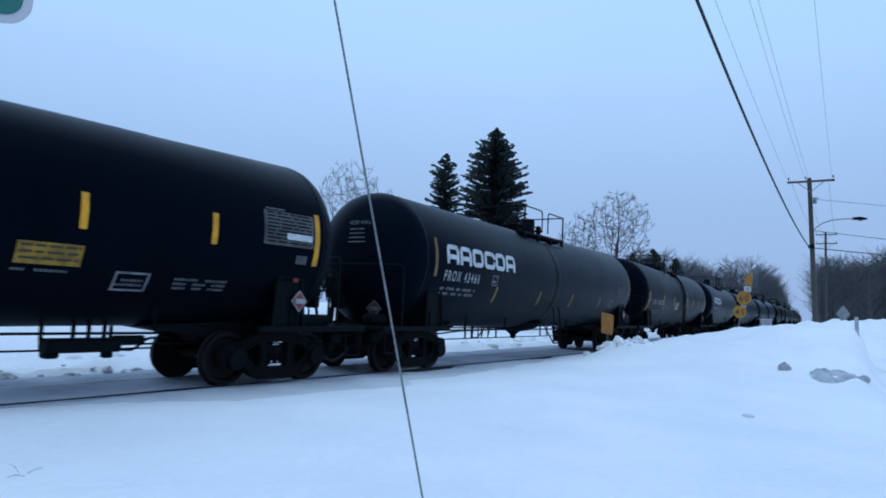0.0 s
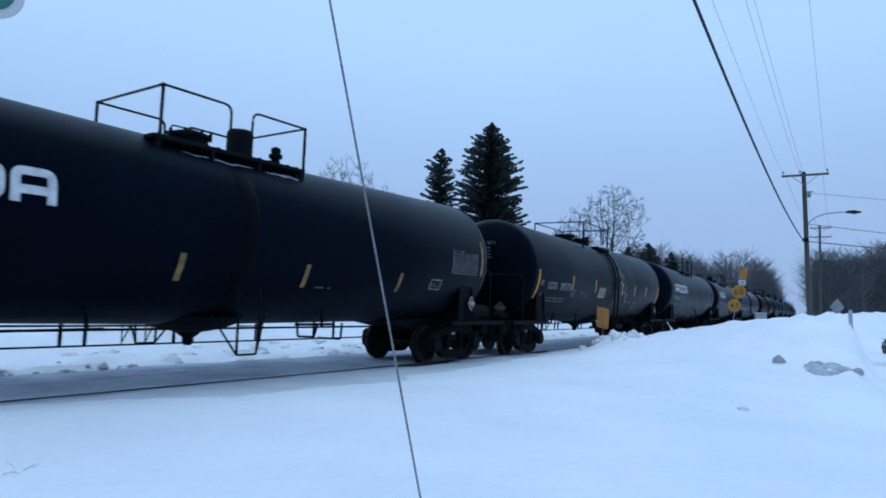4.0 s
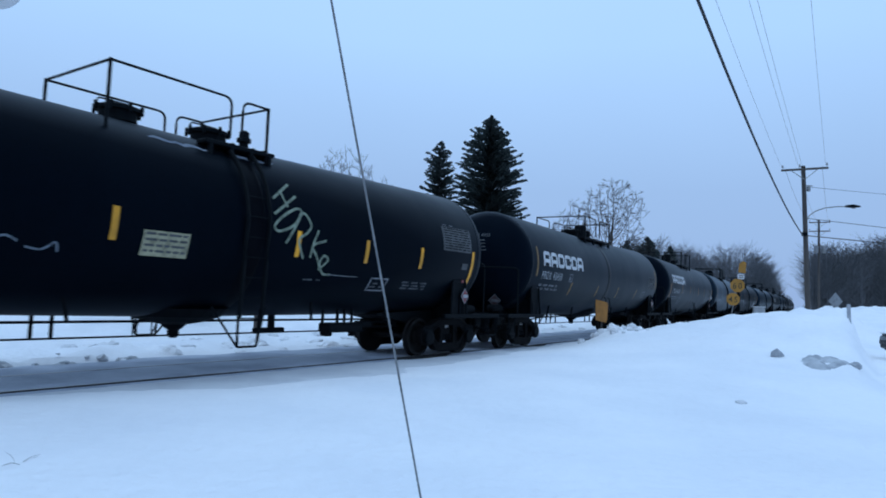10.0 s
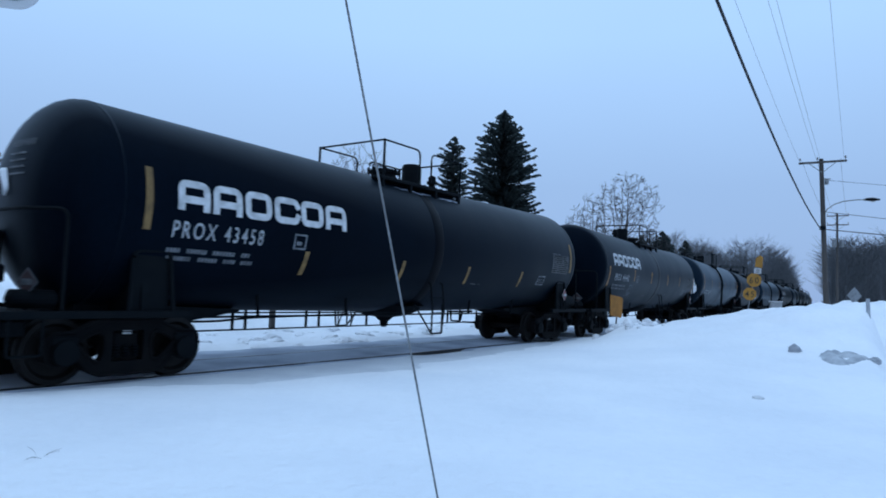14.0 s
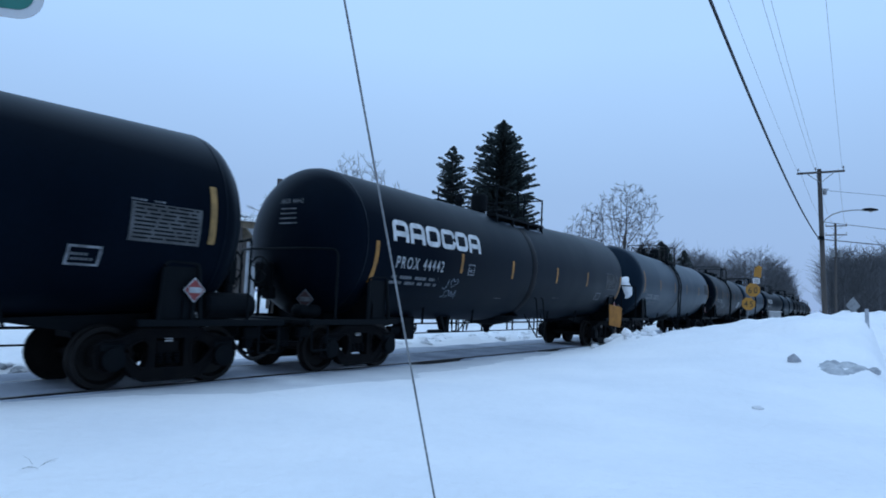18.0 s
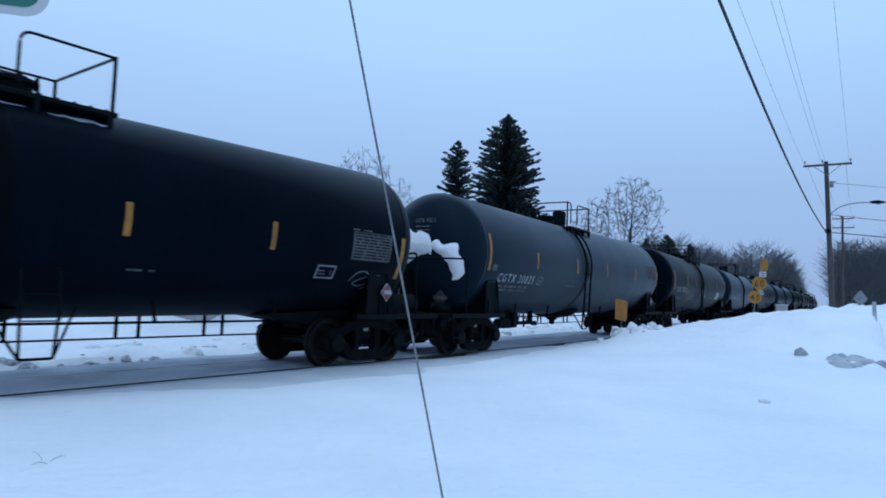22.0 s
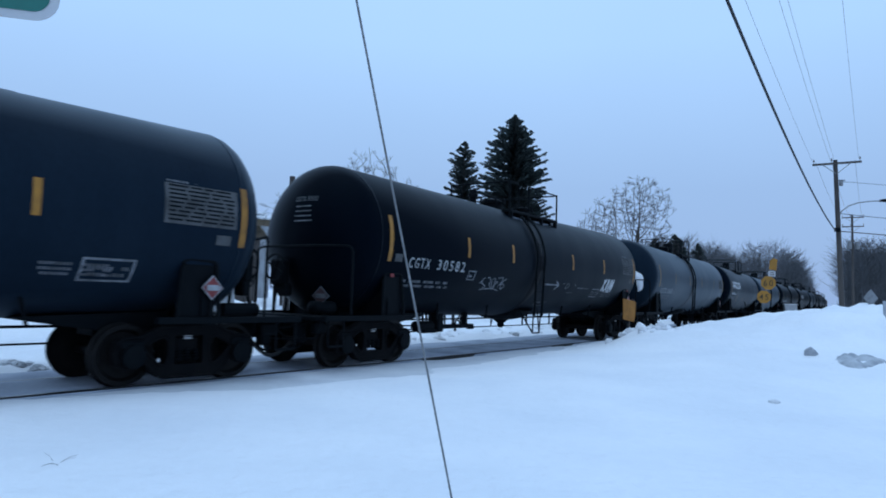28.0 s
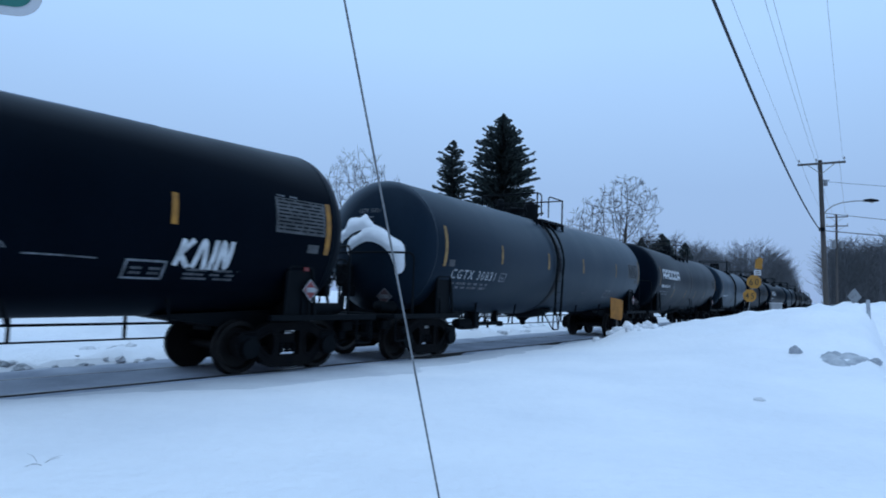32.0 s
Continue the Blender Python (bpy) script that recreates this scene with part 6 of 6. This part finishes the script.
def build_trees():
    spruce(3.76, 50.0, 15.8, 3.0, 1, "tall dark green spruce behind the train", 3.0, 19, 0.14)
    spruce(-0.04, 55.0, 14.3, 1.85, 2, "slim dark green spruce beside a taller one", 1.8, 10, 0.24)
    spruce(24.4, 76.0, 9.5, 2.3, 14, "small dark spruce beside a maple", 2.2, 14)
    spruce(22.3, 77.0, 9.1, 1.6, 15, "small dark spruce beside a maple", 1.8, 13)
    spruce(27.4, 84.0, 9.7, 1.7, 3, "dark spruce among the bare trees", 2.0, 12)
    spruce(30.6, 86.0, 9.4, 1.6, 4, "dark spruce among the bare trees", 2.0, 12)
    bare_tree(-6.6, 45.0, 11.6, 5, "slender bare tree with upright limbs behind the train", 2.25, 0.10, count=560, fork=0.34, kill=0.30, low=0.40)
    bare_tree(-4.3, 47.0, 9.9, 16, "slender bare tree behind the train", 1.4, 0.07, count=260, fork=0.34, kill=0.30, low=0.45)
    bare_tree(17.9, 70.0, 14.8, 7, "wide bare maple behind the train", 3.8, 0.26, [((0.9, 0, 10.6), (3.8, 3.4, 4.2)), ((0.9, 0, 11.6), (3.2, 3.0, 3.1)), ((0.5, 0, 8.0), (3.6, 3.2, 2.8))], 0.20, 950, 0.28, 0.42, twigs=4)
    bare_tree(15.2, 71.0, 12.7, 8, "bare tree with upright stems beside a maple", 1.5, 0.11, count=420, fork=0.25, kill=0.30, low=0.34)
    bare_tree(13.4, 70.0, 11.2, 9, "bare tree with upright stems beside a maple", 1.5, 0.10, count=400, fork=0.25, kill=0.30, low=0.34)
    bare_tree(22.8, 74.0, 9.4, 10, "low bare tree beside a maple", 2.0, 0.10, count=420, fork=0.25, kill=0.30, low=0.34)
    rng = random.Random(30)

    def wood(name, places, label, mat, boughs=22):
        """Far trees, each a trunk with rising boughs and twigs, in one mesh."""
        segs = []
        for x, y, h in places:
            z = gz(x, y) - 0.1
            base = Vector((x, y, z))
            lean = Vector((rng.uniform(-0.06, 0.06), rng.uniform(-0.06, 0.06), 1.0))
            r = 0.02 + 0.008 * h
            mid, tip = base + lean * h * 0.5, base + lean * h * 0.96
            segs += [(base, mid, r, r * 0.6), (mid, tip, r * 0.6, 0.02)]
            wide = h * rng.uniform(0.20, 0.30)
            g = max(1.0, y / 150)
            for k in range(boughs):
                u = rng.uniform(0.18, 0.95)
                a = rng.uniform(0, 2 * math.pi)
                ln = wide * (0.35 + math.sin(math.pi * min(1.0, u * 0.92 + 0.08)) ** 0.7) * rng.uniform(0.6, 1.1)
                up = rng.uniform(0.5, 1.3)
                d = Vector((math.cos(a), math.sin(a), up)).normalized()
                p = base + lean * h * u
                q = p + d * ln
                q.z = min(q.z, z + h)
                segs.append((p, q, 0.032 * g, 0.018 * g))
                for f in (0.45, 0.72, 1.0):
                    e = (d + Vector((rng.uniform(-1, 1), rng.uniform(-1, 1), rng.uniform(-0.2, 0.7))) * 0.8).normalized()
                    o = p.lerp(q, f)
                    segs.append((o, o + e * ln * rng.uniform(0.3, 0.55), 0.020 * g, 0.010 * g))
        tagged(seg_mesh(name, segs, mat, 3), label, "woods", kind="stuff")

    def strip(count, w0, w1, side, ws, rise, tall):
        """Places along one side of the line: bearing, distance and height that the wood's roofline gives."""
        out = []
        for _ in range(count * 60):
            w, y = rng.uniform(w0, w1), rng.uniform(80, 560)
            lat = float(track_coords(np.array([y * w]), np.array([y]))[1][0])
            h = 1.4 + y * float(np.interp(w, ws, rise)) * rng.uniform(0.66, 1.02)
            if 6.5 < lat * side < 75 and tall[0] < h < tall[1]:
                out.append((y * w, y, h))
                if len(out) == count:
                    break
        return out

    LW, LR = (0.28, 0.34, 0.376, 0.415, 0.44, 0.47, 0.50, 0.526, 0.54), (0.088, 0.098, 0.094, 0.080, 0.092, 0.104, 0.077, 0.034, 0.020)
    RW, RR = (0.538, 0.5427, 0.5524, 0.581, 0.606, 0.627, 0.676, 0.84), (0.022, 0.034, 0.073, 0.099, 0.105, 0.098, 0.117, 0.125)
    # The far woods and thicket carry their haze in the twig colour.
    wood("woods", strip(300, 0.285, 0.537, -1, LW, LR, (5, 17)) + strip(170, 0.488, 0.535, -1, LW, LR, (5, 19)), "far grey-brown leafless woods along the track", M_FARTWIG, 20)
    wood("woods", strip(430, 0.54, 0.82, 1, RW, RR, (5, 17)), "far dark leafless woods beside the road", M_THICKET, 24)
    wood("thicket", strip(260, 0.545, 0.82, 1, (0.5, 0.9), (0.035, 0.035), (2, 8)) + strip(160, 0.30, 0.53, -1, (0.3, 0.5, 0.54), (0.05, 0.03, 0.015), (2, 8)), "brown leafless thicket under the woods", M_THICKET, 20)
    # brush by the building beyond the track
    wood("thicket", [(-22.6 + rng.uniform(-2.2, 2.2), 41 + rng.uniform(-1.5, 1.5), rng.uniform(3.8, 5.4)) for k in range(26)], "brown leafless brush beside the building", M_TWIG)
    for k, (x, y, h) in enumerate(((-15.6, 28.4, 3.4), (-8.6, 30.0, 6.5), (-9.8, 31.0, 6.0))):
        bare_tree(x, y, h, 60 + k, "thin bare sapling in the snow beyond the track", 0.9, 0.035, count=60, step=0.18, sink=0.2)


build_trees()


# ---- buildings beyond the track ----
def build_house():
    """A low house with a snow-covered roof and a dark blue fascia."""
    x, y = -22.1, 31.0
    h = thing("house", pose(x, y, 0, 0, 0, 2), "low pale house with a snow-covered roof and dark blue fascia", "house")
    W, Dp, eave, ridge = 8.6, 7.0, 3.25, 5.2
    bm = bmesh.new()
    box(bm, 0, Dp / 2, 1.5, W, Dp, 3.6)
    part("wall", bm, M_SIDING, h)
    for k in range(9):
        bm = bmesh.new()
        box(bm, 0, -0.012, 0.6 + k * 0.30, W, 0.02, 0.26, 0.004)
        part("siding_board", bm, M_SIDING, h)
    bm = bmesh.new()
    vs = [bm.verts.new(p) for p in ((-W / 2 - 0.4, -0.5, eave + 0.05), (W / 2 + 0.4, -0.5, eave + 0.05), (W / 2 - 4.3, Dp / 2, ridge), (-W / 2 + 1.4, Dp / 2, ridge),
                                    (-W / 2 - 0.4, Dp + 0.5, eave + 0.05), (W / 2 + 0.4, Dp + 0.5, eave + 0.05))]
    bm.faces.new((vs[0], vs[1], vs[2], vs[3]))
    bm.faces.new((vs[1], vs[5], vs[2]))
    bm.faces.new((vs[5], vs[4], vs[3], vs[2]))
    bm.faces.new((vs[4], vs[0], vs[3]))
    r = bmesh.ops.extrude_face_region(bm, geom=bm.faces[:])
    bmesh.ops.translate(bm, vec=(0, 0, 0.22), verts=[g for g in r["geom"] if isinstance(g, bmesh.types.BMVert)])
    bmesh.ops.recalc_face_normals(bm, faces=bm.faces)
    part("roof", bm, M_SNOW, h, "roof under a thick layer of snow")
    bm = bmesh.new()
    box(bm, 0, -0.52, eave - 0.10, W + 0.9, 0.06, 0.34, 0.01)
    for sx in (-1, 1):
        box(bm, sx * (W / 2 + 0.42), Dp / 2, eave - 0.10, 0.06, Dp + 1.0, 0.34, 0.01)
    part("fascia", bm, M_BLUETRIM, h)
    # ragged snow lip along the fascia
    rng = random.Random(8)
    bm = bmesh.new()
    x_ = -W / 2 - 0.4
    while x_ < W / 2 + 0.3:
        w_ = rng.uniform(0.12, 0.34)
        box(bm, x_ + w_ / 2, -0.56, eave + 0.12 - rng.uniform(0.0, 0.07), w_, 0.10, rng.uniform(0.12, 0.24), 0.03)
        x_ += w_ + rng.uniform(0.0, 0.08)
    part("snow_lip", bm, M_SNOW, h, "ragged lip of snow over the fascia")
    # dark blue roof slope of the taller part behind
    bm = bmesh.new()
    prism(bm, [(-7.2, 8.95), (-0.95, 5.10), (-1.05, 4.9), (-1.3, 2.9), (-7.2, 2.9)], 3.6, 7.4)
    part("upper_storey", bm, M_BLUETRIM, h, "dark blue upper storey with a sloping roof")


def build_works():
    """Long white corrugated building, further off."""
    x, y = -33.0, 57.0
    h = thing("industrial_building", pose(x, y, 0, 0, 0, -14), "long pale corrugated industrial building with dark openings", "building")
    L, Dp, H = 22.0, 12.0, 8.8
    bm = bmesh.new()
    box(bm, 0, Dp / 2, H / 2, L, Dp, H)
    part("wall", bm, M_PANELWALL, h)
    n = 44
    for k in range(n):
        bm = bmesh.new()
        box(bm, -L / 2 + (k + 0.5) * L / n, -0.05, H / 2, L / n * 0.62, 0.10, H, 0.02)
        part("wall_panel", bm, M_PANELWALL, h)
    for k in range(6):
        w = thing("window", pose(-8.5 + k * 3.4, -0.12, 7.3), "", "")
        w.parent = h
        bm = bmesh.new()
        box(bm, 0, 0, 0, 1.5, 0.08, 1.4, 0.01)
        part("pane", bm, M_DARKWIN, w)
        bm = bmesh.new()
        for sx in (-0.78, 0, 0.78):
            box(bm, sx, -0.04, 0, 0.08, 0.08, 1.5)
        part("window_frame", bm, M_SIDING, w)
    bm = bmesh.new()
    box(bm, 0, Dp / 2, H + 0.12, L + 0.5, Dp + 0.5, 0.24, 0.04)
    part("roof", bm, M_SNOW, h, "flat roof edge under snow")


def build_garage():
    """Grey gabled cottage with two narrow windows under the peak, and its lower wing."""
    h = thing("cottage", pose(-16.6, 33.0, 0, 0, 0, -8), "small grey gabled cottage with two narrow white windows", "house")
    W, eave, ridge = 2.35, 3.7, 5.5
    bm = bmesh.new()
    prism(bm, [(-W, 0.2), (W, 0.2), (W, eave), (0.0, ridge), (-W, eave)], 0, 6.0)
    wall = part("wall", bm, M_GARAGE, h)
    for k in range(24):
        x = -W + (k + 0.5) * 2 * W / 24
        top = ridge - abs(x) * (ridge - eave) / W - 0.06
        bm = bmesh.new()
        box(bm, x, -0.012, (1.2 + top) / 2, 2 * W / 24 - 0.016, 0.024, top - 1.2, 0.004)
        part("siding_board", bm, M_GARAGE, wall)
    k = (ridge - eave) / W
    for sx in (-1, 1):
        bm = bmesh.new()
        box(bm, sx * (W / 2 + 0.12), 2.85, 0, W + 0.34, 6.6, 0.10, 0.02)
        for v in bm.verts:
            v.co.z += ridge + 0.10 - sx * v.co.x * k
        roof = part("roof", bm, M_SNOW if sx > 0 else M_GREYROOF, h, "steep roof slope under snow" if sx > 0 else "steep grey roof slope")
        bm = bmesh.new()
        box(bm, sx * (W / 2 + 0.12), -0.42, 0, W + 0.34, 0.05, 0.15, 0.01)
        for v in bm.verts:
            v.co.z += ridge + 0.02 - sx * v.co.x * k
        part("barge_board", bm, M_SIDING, roof, "white barge board")
    for x, z, w, hh in ((-0.32, 4.42, 0.26, 0.62), (0.18, 4.42, 0.26, 0.62), (0.95, 2.95, 0.62, 0.85)):
        win = new("window")
        win.parent = h
        win.matrix_basis = pose(x, -0.03, z)
        bm = bmesh.new()
        box(bm, 0, 0.0, 0, w - 0.08, 0.02, hh - 0.08)
        part("pane", bm, M_SIDING, win)
        bm = bmesh.new()
        for s in (-1, 1):
            box(bm, s * (w / 2 - 0.03), -0.015, 0, 0.06, 0.05, hh, 0.005)
            box(bm, 0, -0.017, s * (hh / 2 - 0.03), w - 0.1, 0.05, 0.06, 0.005)
        part("window_frame", bm, M_SIGNWHITE, win)
    bm = bmesh.new()
    box(bm, -1.1, 2.6, 5.4, 0.62, 0.55, 1.5, 0.03)
    chim = part("chimney", bm, M_CHIMNEY, h, "tan brick chimney")
    bm = bmesh.new()
    box(bm, -1.1, 2.6, 6.22, 0.74, 0.66, 0.14, 0.02)
    part("chimney_cap", bm, M_CABLE, chim)
    # lower wing
    bm = bmesh.new()
    prism(bm, [(-5.0, 0.2), (-W - 0.01, 0.2), (-W - 0.01, 4.35), (-3.2, 4.55), (-5.0, 3.1)], 0.6, 5.0)
    part("wing_wall", bm, M_GARAGE, h)
    bm = bmesh.new()
    prism(bm, [(-5.3, 2.98), (-3.2, 4.66), (-2.3, 4.45), (-2.3, 4.60), (-3.2, 4.82), (-5.4, 3.06)], 0.3, 5.3)
    part("wing_roof", bm, M_GREYROOF, h, "weathered grey roof slope of the wing")

    h = thing("barn", pose(-20.6, 42.0, 0, 0, 0, -6), "brown barn with a tan weathered roof behind the cottage", "barn")
    bm = bmesh.new()
    box(bm, 0.5, 3.0, 2.6, 9.5, 6.0, 5.2)
    wall = part("wall", bm, M_BROWNWALL, h)
    for k in range(32):
        bm = bmesh.new()
        box(bm, -4.1 + k * 0.297, -0.012, 2.7, 0.27, 0.024, 5.0, 0.004)
        part("wall_board", bm, M_BROWNWALL, wall)
    bm = bmesh.new()
    vs = [bm.verts.new(p) for p in ((-4.7, -0.5, 5.15), (5.7, -0.5, 5.15), (5.7, 3.0, 6.75), (-4.7, 3.0, 6.75), (-4.7, 6.5, 5.15), (5.7, 6.5, 5.15))]
    bm.faces.new((vs[0], vs[1], vs[2], vs[3]))
    bm.faces.new((vs[3], vs[2], vs[5], vs[4]))
    r = bmesh.ops.extrude_face_region(bm, geom=bm.faces[:])
    bmesh.ops.translate(bm, vec=(0, 0, 0.12), verts=[g for g in r["geom"] if isinstance(g, bmesh.types.BMVert)])
    bmesh.ops.recalc_face_normals(bm, faces=bm.faces)
    part("roof", bm, M_TANROOF, h, "tan weathered roof")

    # open carport at the edge of the yard
    s = thing("carport", pose(-11.0, 33.6, 0, 0, 0, -10), "open carport with a tan beam and snow on its roof", "carport")
    bm = bmesh.new()
    box(bm, 0, 0, 4.95, 4.6, 0.14, 0.34, 0.02, pose(0, 0, 0, 0, 4, 0))
    part("beam", bm, M_TANROOF, s)
    bm = bmesh.new()
    box(bm, 0, 1.9, 5.22, 5.0, 4.4, 0.16, 0.04, pose(0, 0, 0, 0, 4, 0))
    part("roof", bm, M_SNOW, s)
    for xx in (-2.1, 0.2, 2.1):
        for yy in (0, 3.6):
            bm = bmesh.new()
            box(bm, xx, yy, 2.35, 0.14, 0.14, 5.1, 0.01)
            part("carport_post", bm, M_WOOD, s)


def build_shed():
    """Light grey board shed standing nearer the track."""
    x, y = -8.75, 20.0
    z = gz(x, y)
    h = thing("shed", pose(x, y, 0, 0, 0, 0), "light grey board shed with a small beige plate", "shed")
    bm = bmesh.new()
    box(bm, 0, 0.9, 1.15, 2.4, 1.8, 2.5)
    wall = part("wall", bm, M_SIDING, h)
    for k in range(8):
        bm = bmesh.new()
        box(bm, -1.05 + k * 0.30, -0.014, 1.17, 0.28, 0.028, 2.46, 0.005)
        part("wall_board", bm, M_SIDING, wall)
    bm = bmesh.new()
    box(bm, 0, 0.9, 2.44, 2.6, 2.1, 0.08, 0.02)
    part("roof", bm, M_SIDING, h)
    bm = bmesh.new()
    box(bm, -0.28, -0.05, 1.72, 0.46, 0.02, 0.20, 0.004)
    part("plate", bm, M_PANEL_C, h, "small beige plate")
    bm = bmesh.new()
    box(bm, 0.12, -0.05, 1.25, 0.10, 0.06, 0.16, 0.01)
    part("wall_lamp", bm, M_SIGNWHITE, h)


def build_car_right():
    """The dark parked car whose front wing just shows past the bank."""
    x, y = 17.2, 21.2
    z = gz(x, y)
    c = thing("parked_car", pose(x, y, z, 0, 0, 180), "dark parked car dusted with snow beside the road", "car")
    bm = bmesh.new()
    prism(bm, [(-2.2, 0.3), (2.2, 0.28), (2.33, 0.45), (2.28, 0.80), (1.2, 0.98), (0.45, 1.45), (-1.3, 1.45), (-2.0, 1.05), (-2.25, 0.85)], -0.85, 0.85)
    bmesh.ops.bevel(bm, geom=bm.edges[:], offset=0.07, segments=2, affect="EDGES")
    part("body", bm, M_CARPAINT, c)
    bm = bmesh.new()
    box(bm, 1.9, 0, 0.92, 0.7, 1.5, 0.07, 0.03, pose(0, 0, 0, 0, 6, 0) @ pose(0, 0, 0.17))
    part("snow_layer", bm, M_SNOW, c, "snow lying on the bonnet")
    bm = bmesh.new()
    for sy in (-1, 1):
        box(bm, -0.4, sy * 0.865, 1.20, 1.5, 0.02, 0.34, 0.008)
    part("side_windows", bm, M_GLASS, c)
    for sy in (-1, 1):
        bm = bmesh.new()
        box(bm, 0.62, sy * 0.99, 1.05, 0.12, 0.22, 0.15, 0.03)
        part("wing_mirror", bm, M_CARPAINT, c)
        bm = bmesh.new()
        box(bm, 2.27, sy * 0.60, 0.66, 0.10, 0.34, 0.14, 0.03)
        part("headlight", bm, M_GALV, c)
    for xx in (-1.4, 1.45):
        for sy in (-1, 1):
            bm = bmesh.new()
            lathe(bm, [(sy * 0.66, 0.18), (sy * 0.68, 0.32), (sy * 0.86, 0.32), (sy * 0.88, 0.18)], 18, "y", (xx, 0, 0.32))
            part("wheel", bm, M_CABLE, c)


def build_posts():
    for x, y, top, r in ((-5.35, 20.0, 5.0, 0.10), (-12.2, 29.0, 6.0, 0.10)):
        p = thing("timber_post", pose(x, y, gz(x, y) - 0.2), "weathered timber post standing in the snow", "post")
        bm = bmesh.new()
        tube(bm, [(0, 0, 0), (0.02, 0, (top + 0.2) / 2), (0.03, 0, top - gz(x, y) + 0.2)], r, 10, r * 0.85)
        part("post_shaft", bm, M_WOOD, p)


build_house()
build_works()
build_garage()
build_shed()
build_car_right()
build_posts()


# ---- what moves ----
def motions():
    """The train rolls along the curve; every wheelset turns with it."""
    times = [i * 0.5 for i in range(65)]
    for centre, car in zip(CENTRES, TRAIN):
        rows = []
        for t in times:
            s = centre - rolled(t)
            xa, ya, _ = on_track(s - TRUCK_X)
            xb, yb, _ = on_track(s + TRUCK_X)
            rows.append((t, pose(float(xa + xb) / 2, float(ya + yb) / 2, 0, 0, 0, math.degrees(math.atan2(yb - ya, xb - xa)))))
        walk(car, rows)
    step = 0.16
    spin = [i * step for i in range(int(32 / step) + 1)]
    for k, car in enumerate(TRAIN):
        for ob in car.children_recursive:
            if ob.name.startswith("wheelset"):
                home = ob.location.copy()
                walk(ob, [(t, pose(home.x, home.y, home.z, 0, -math.degrees(rolled(t) / WHEEL_R) % 360, 0)) for t in spin])


motions()
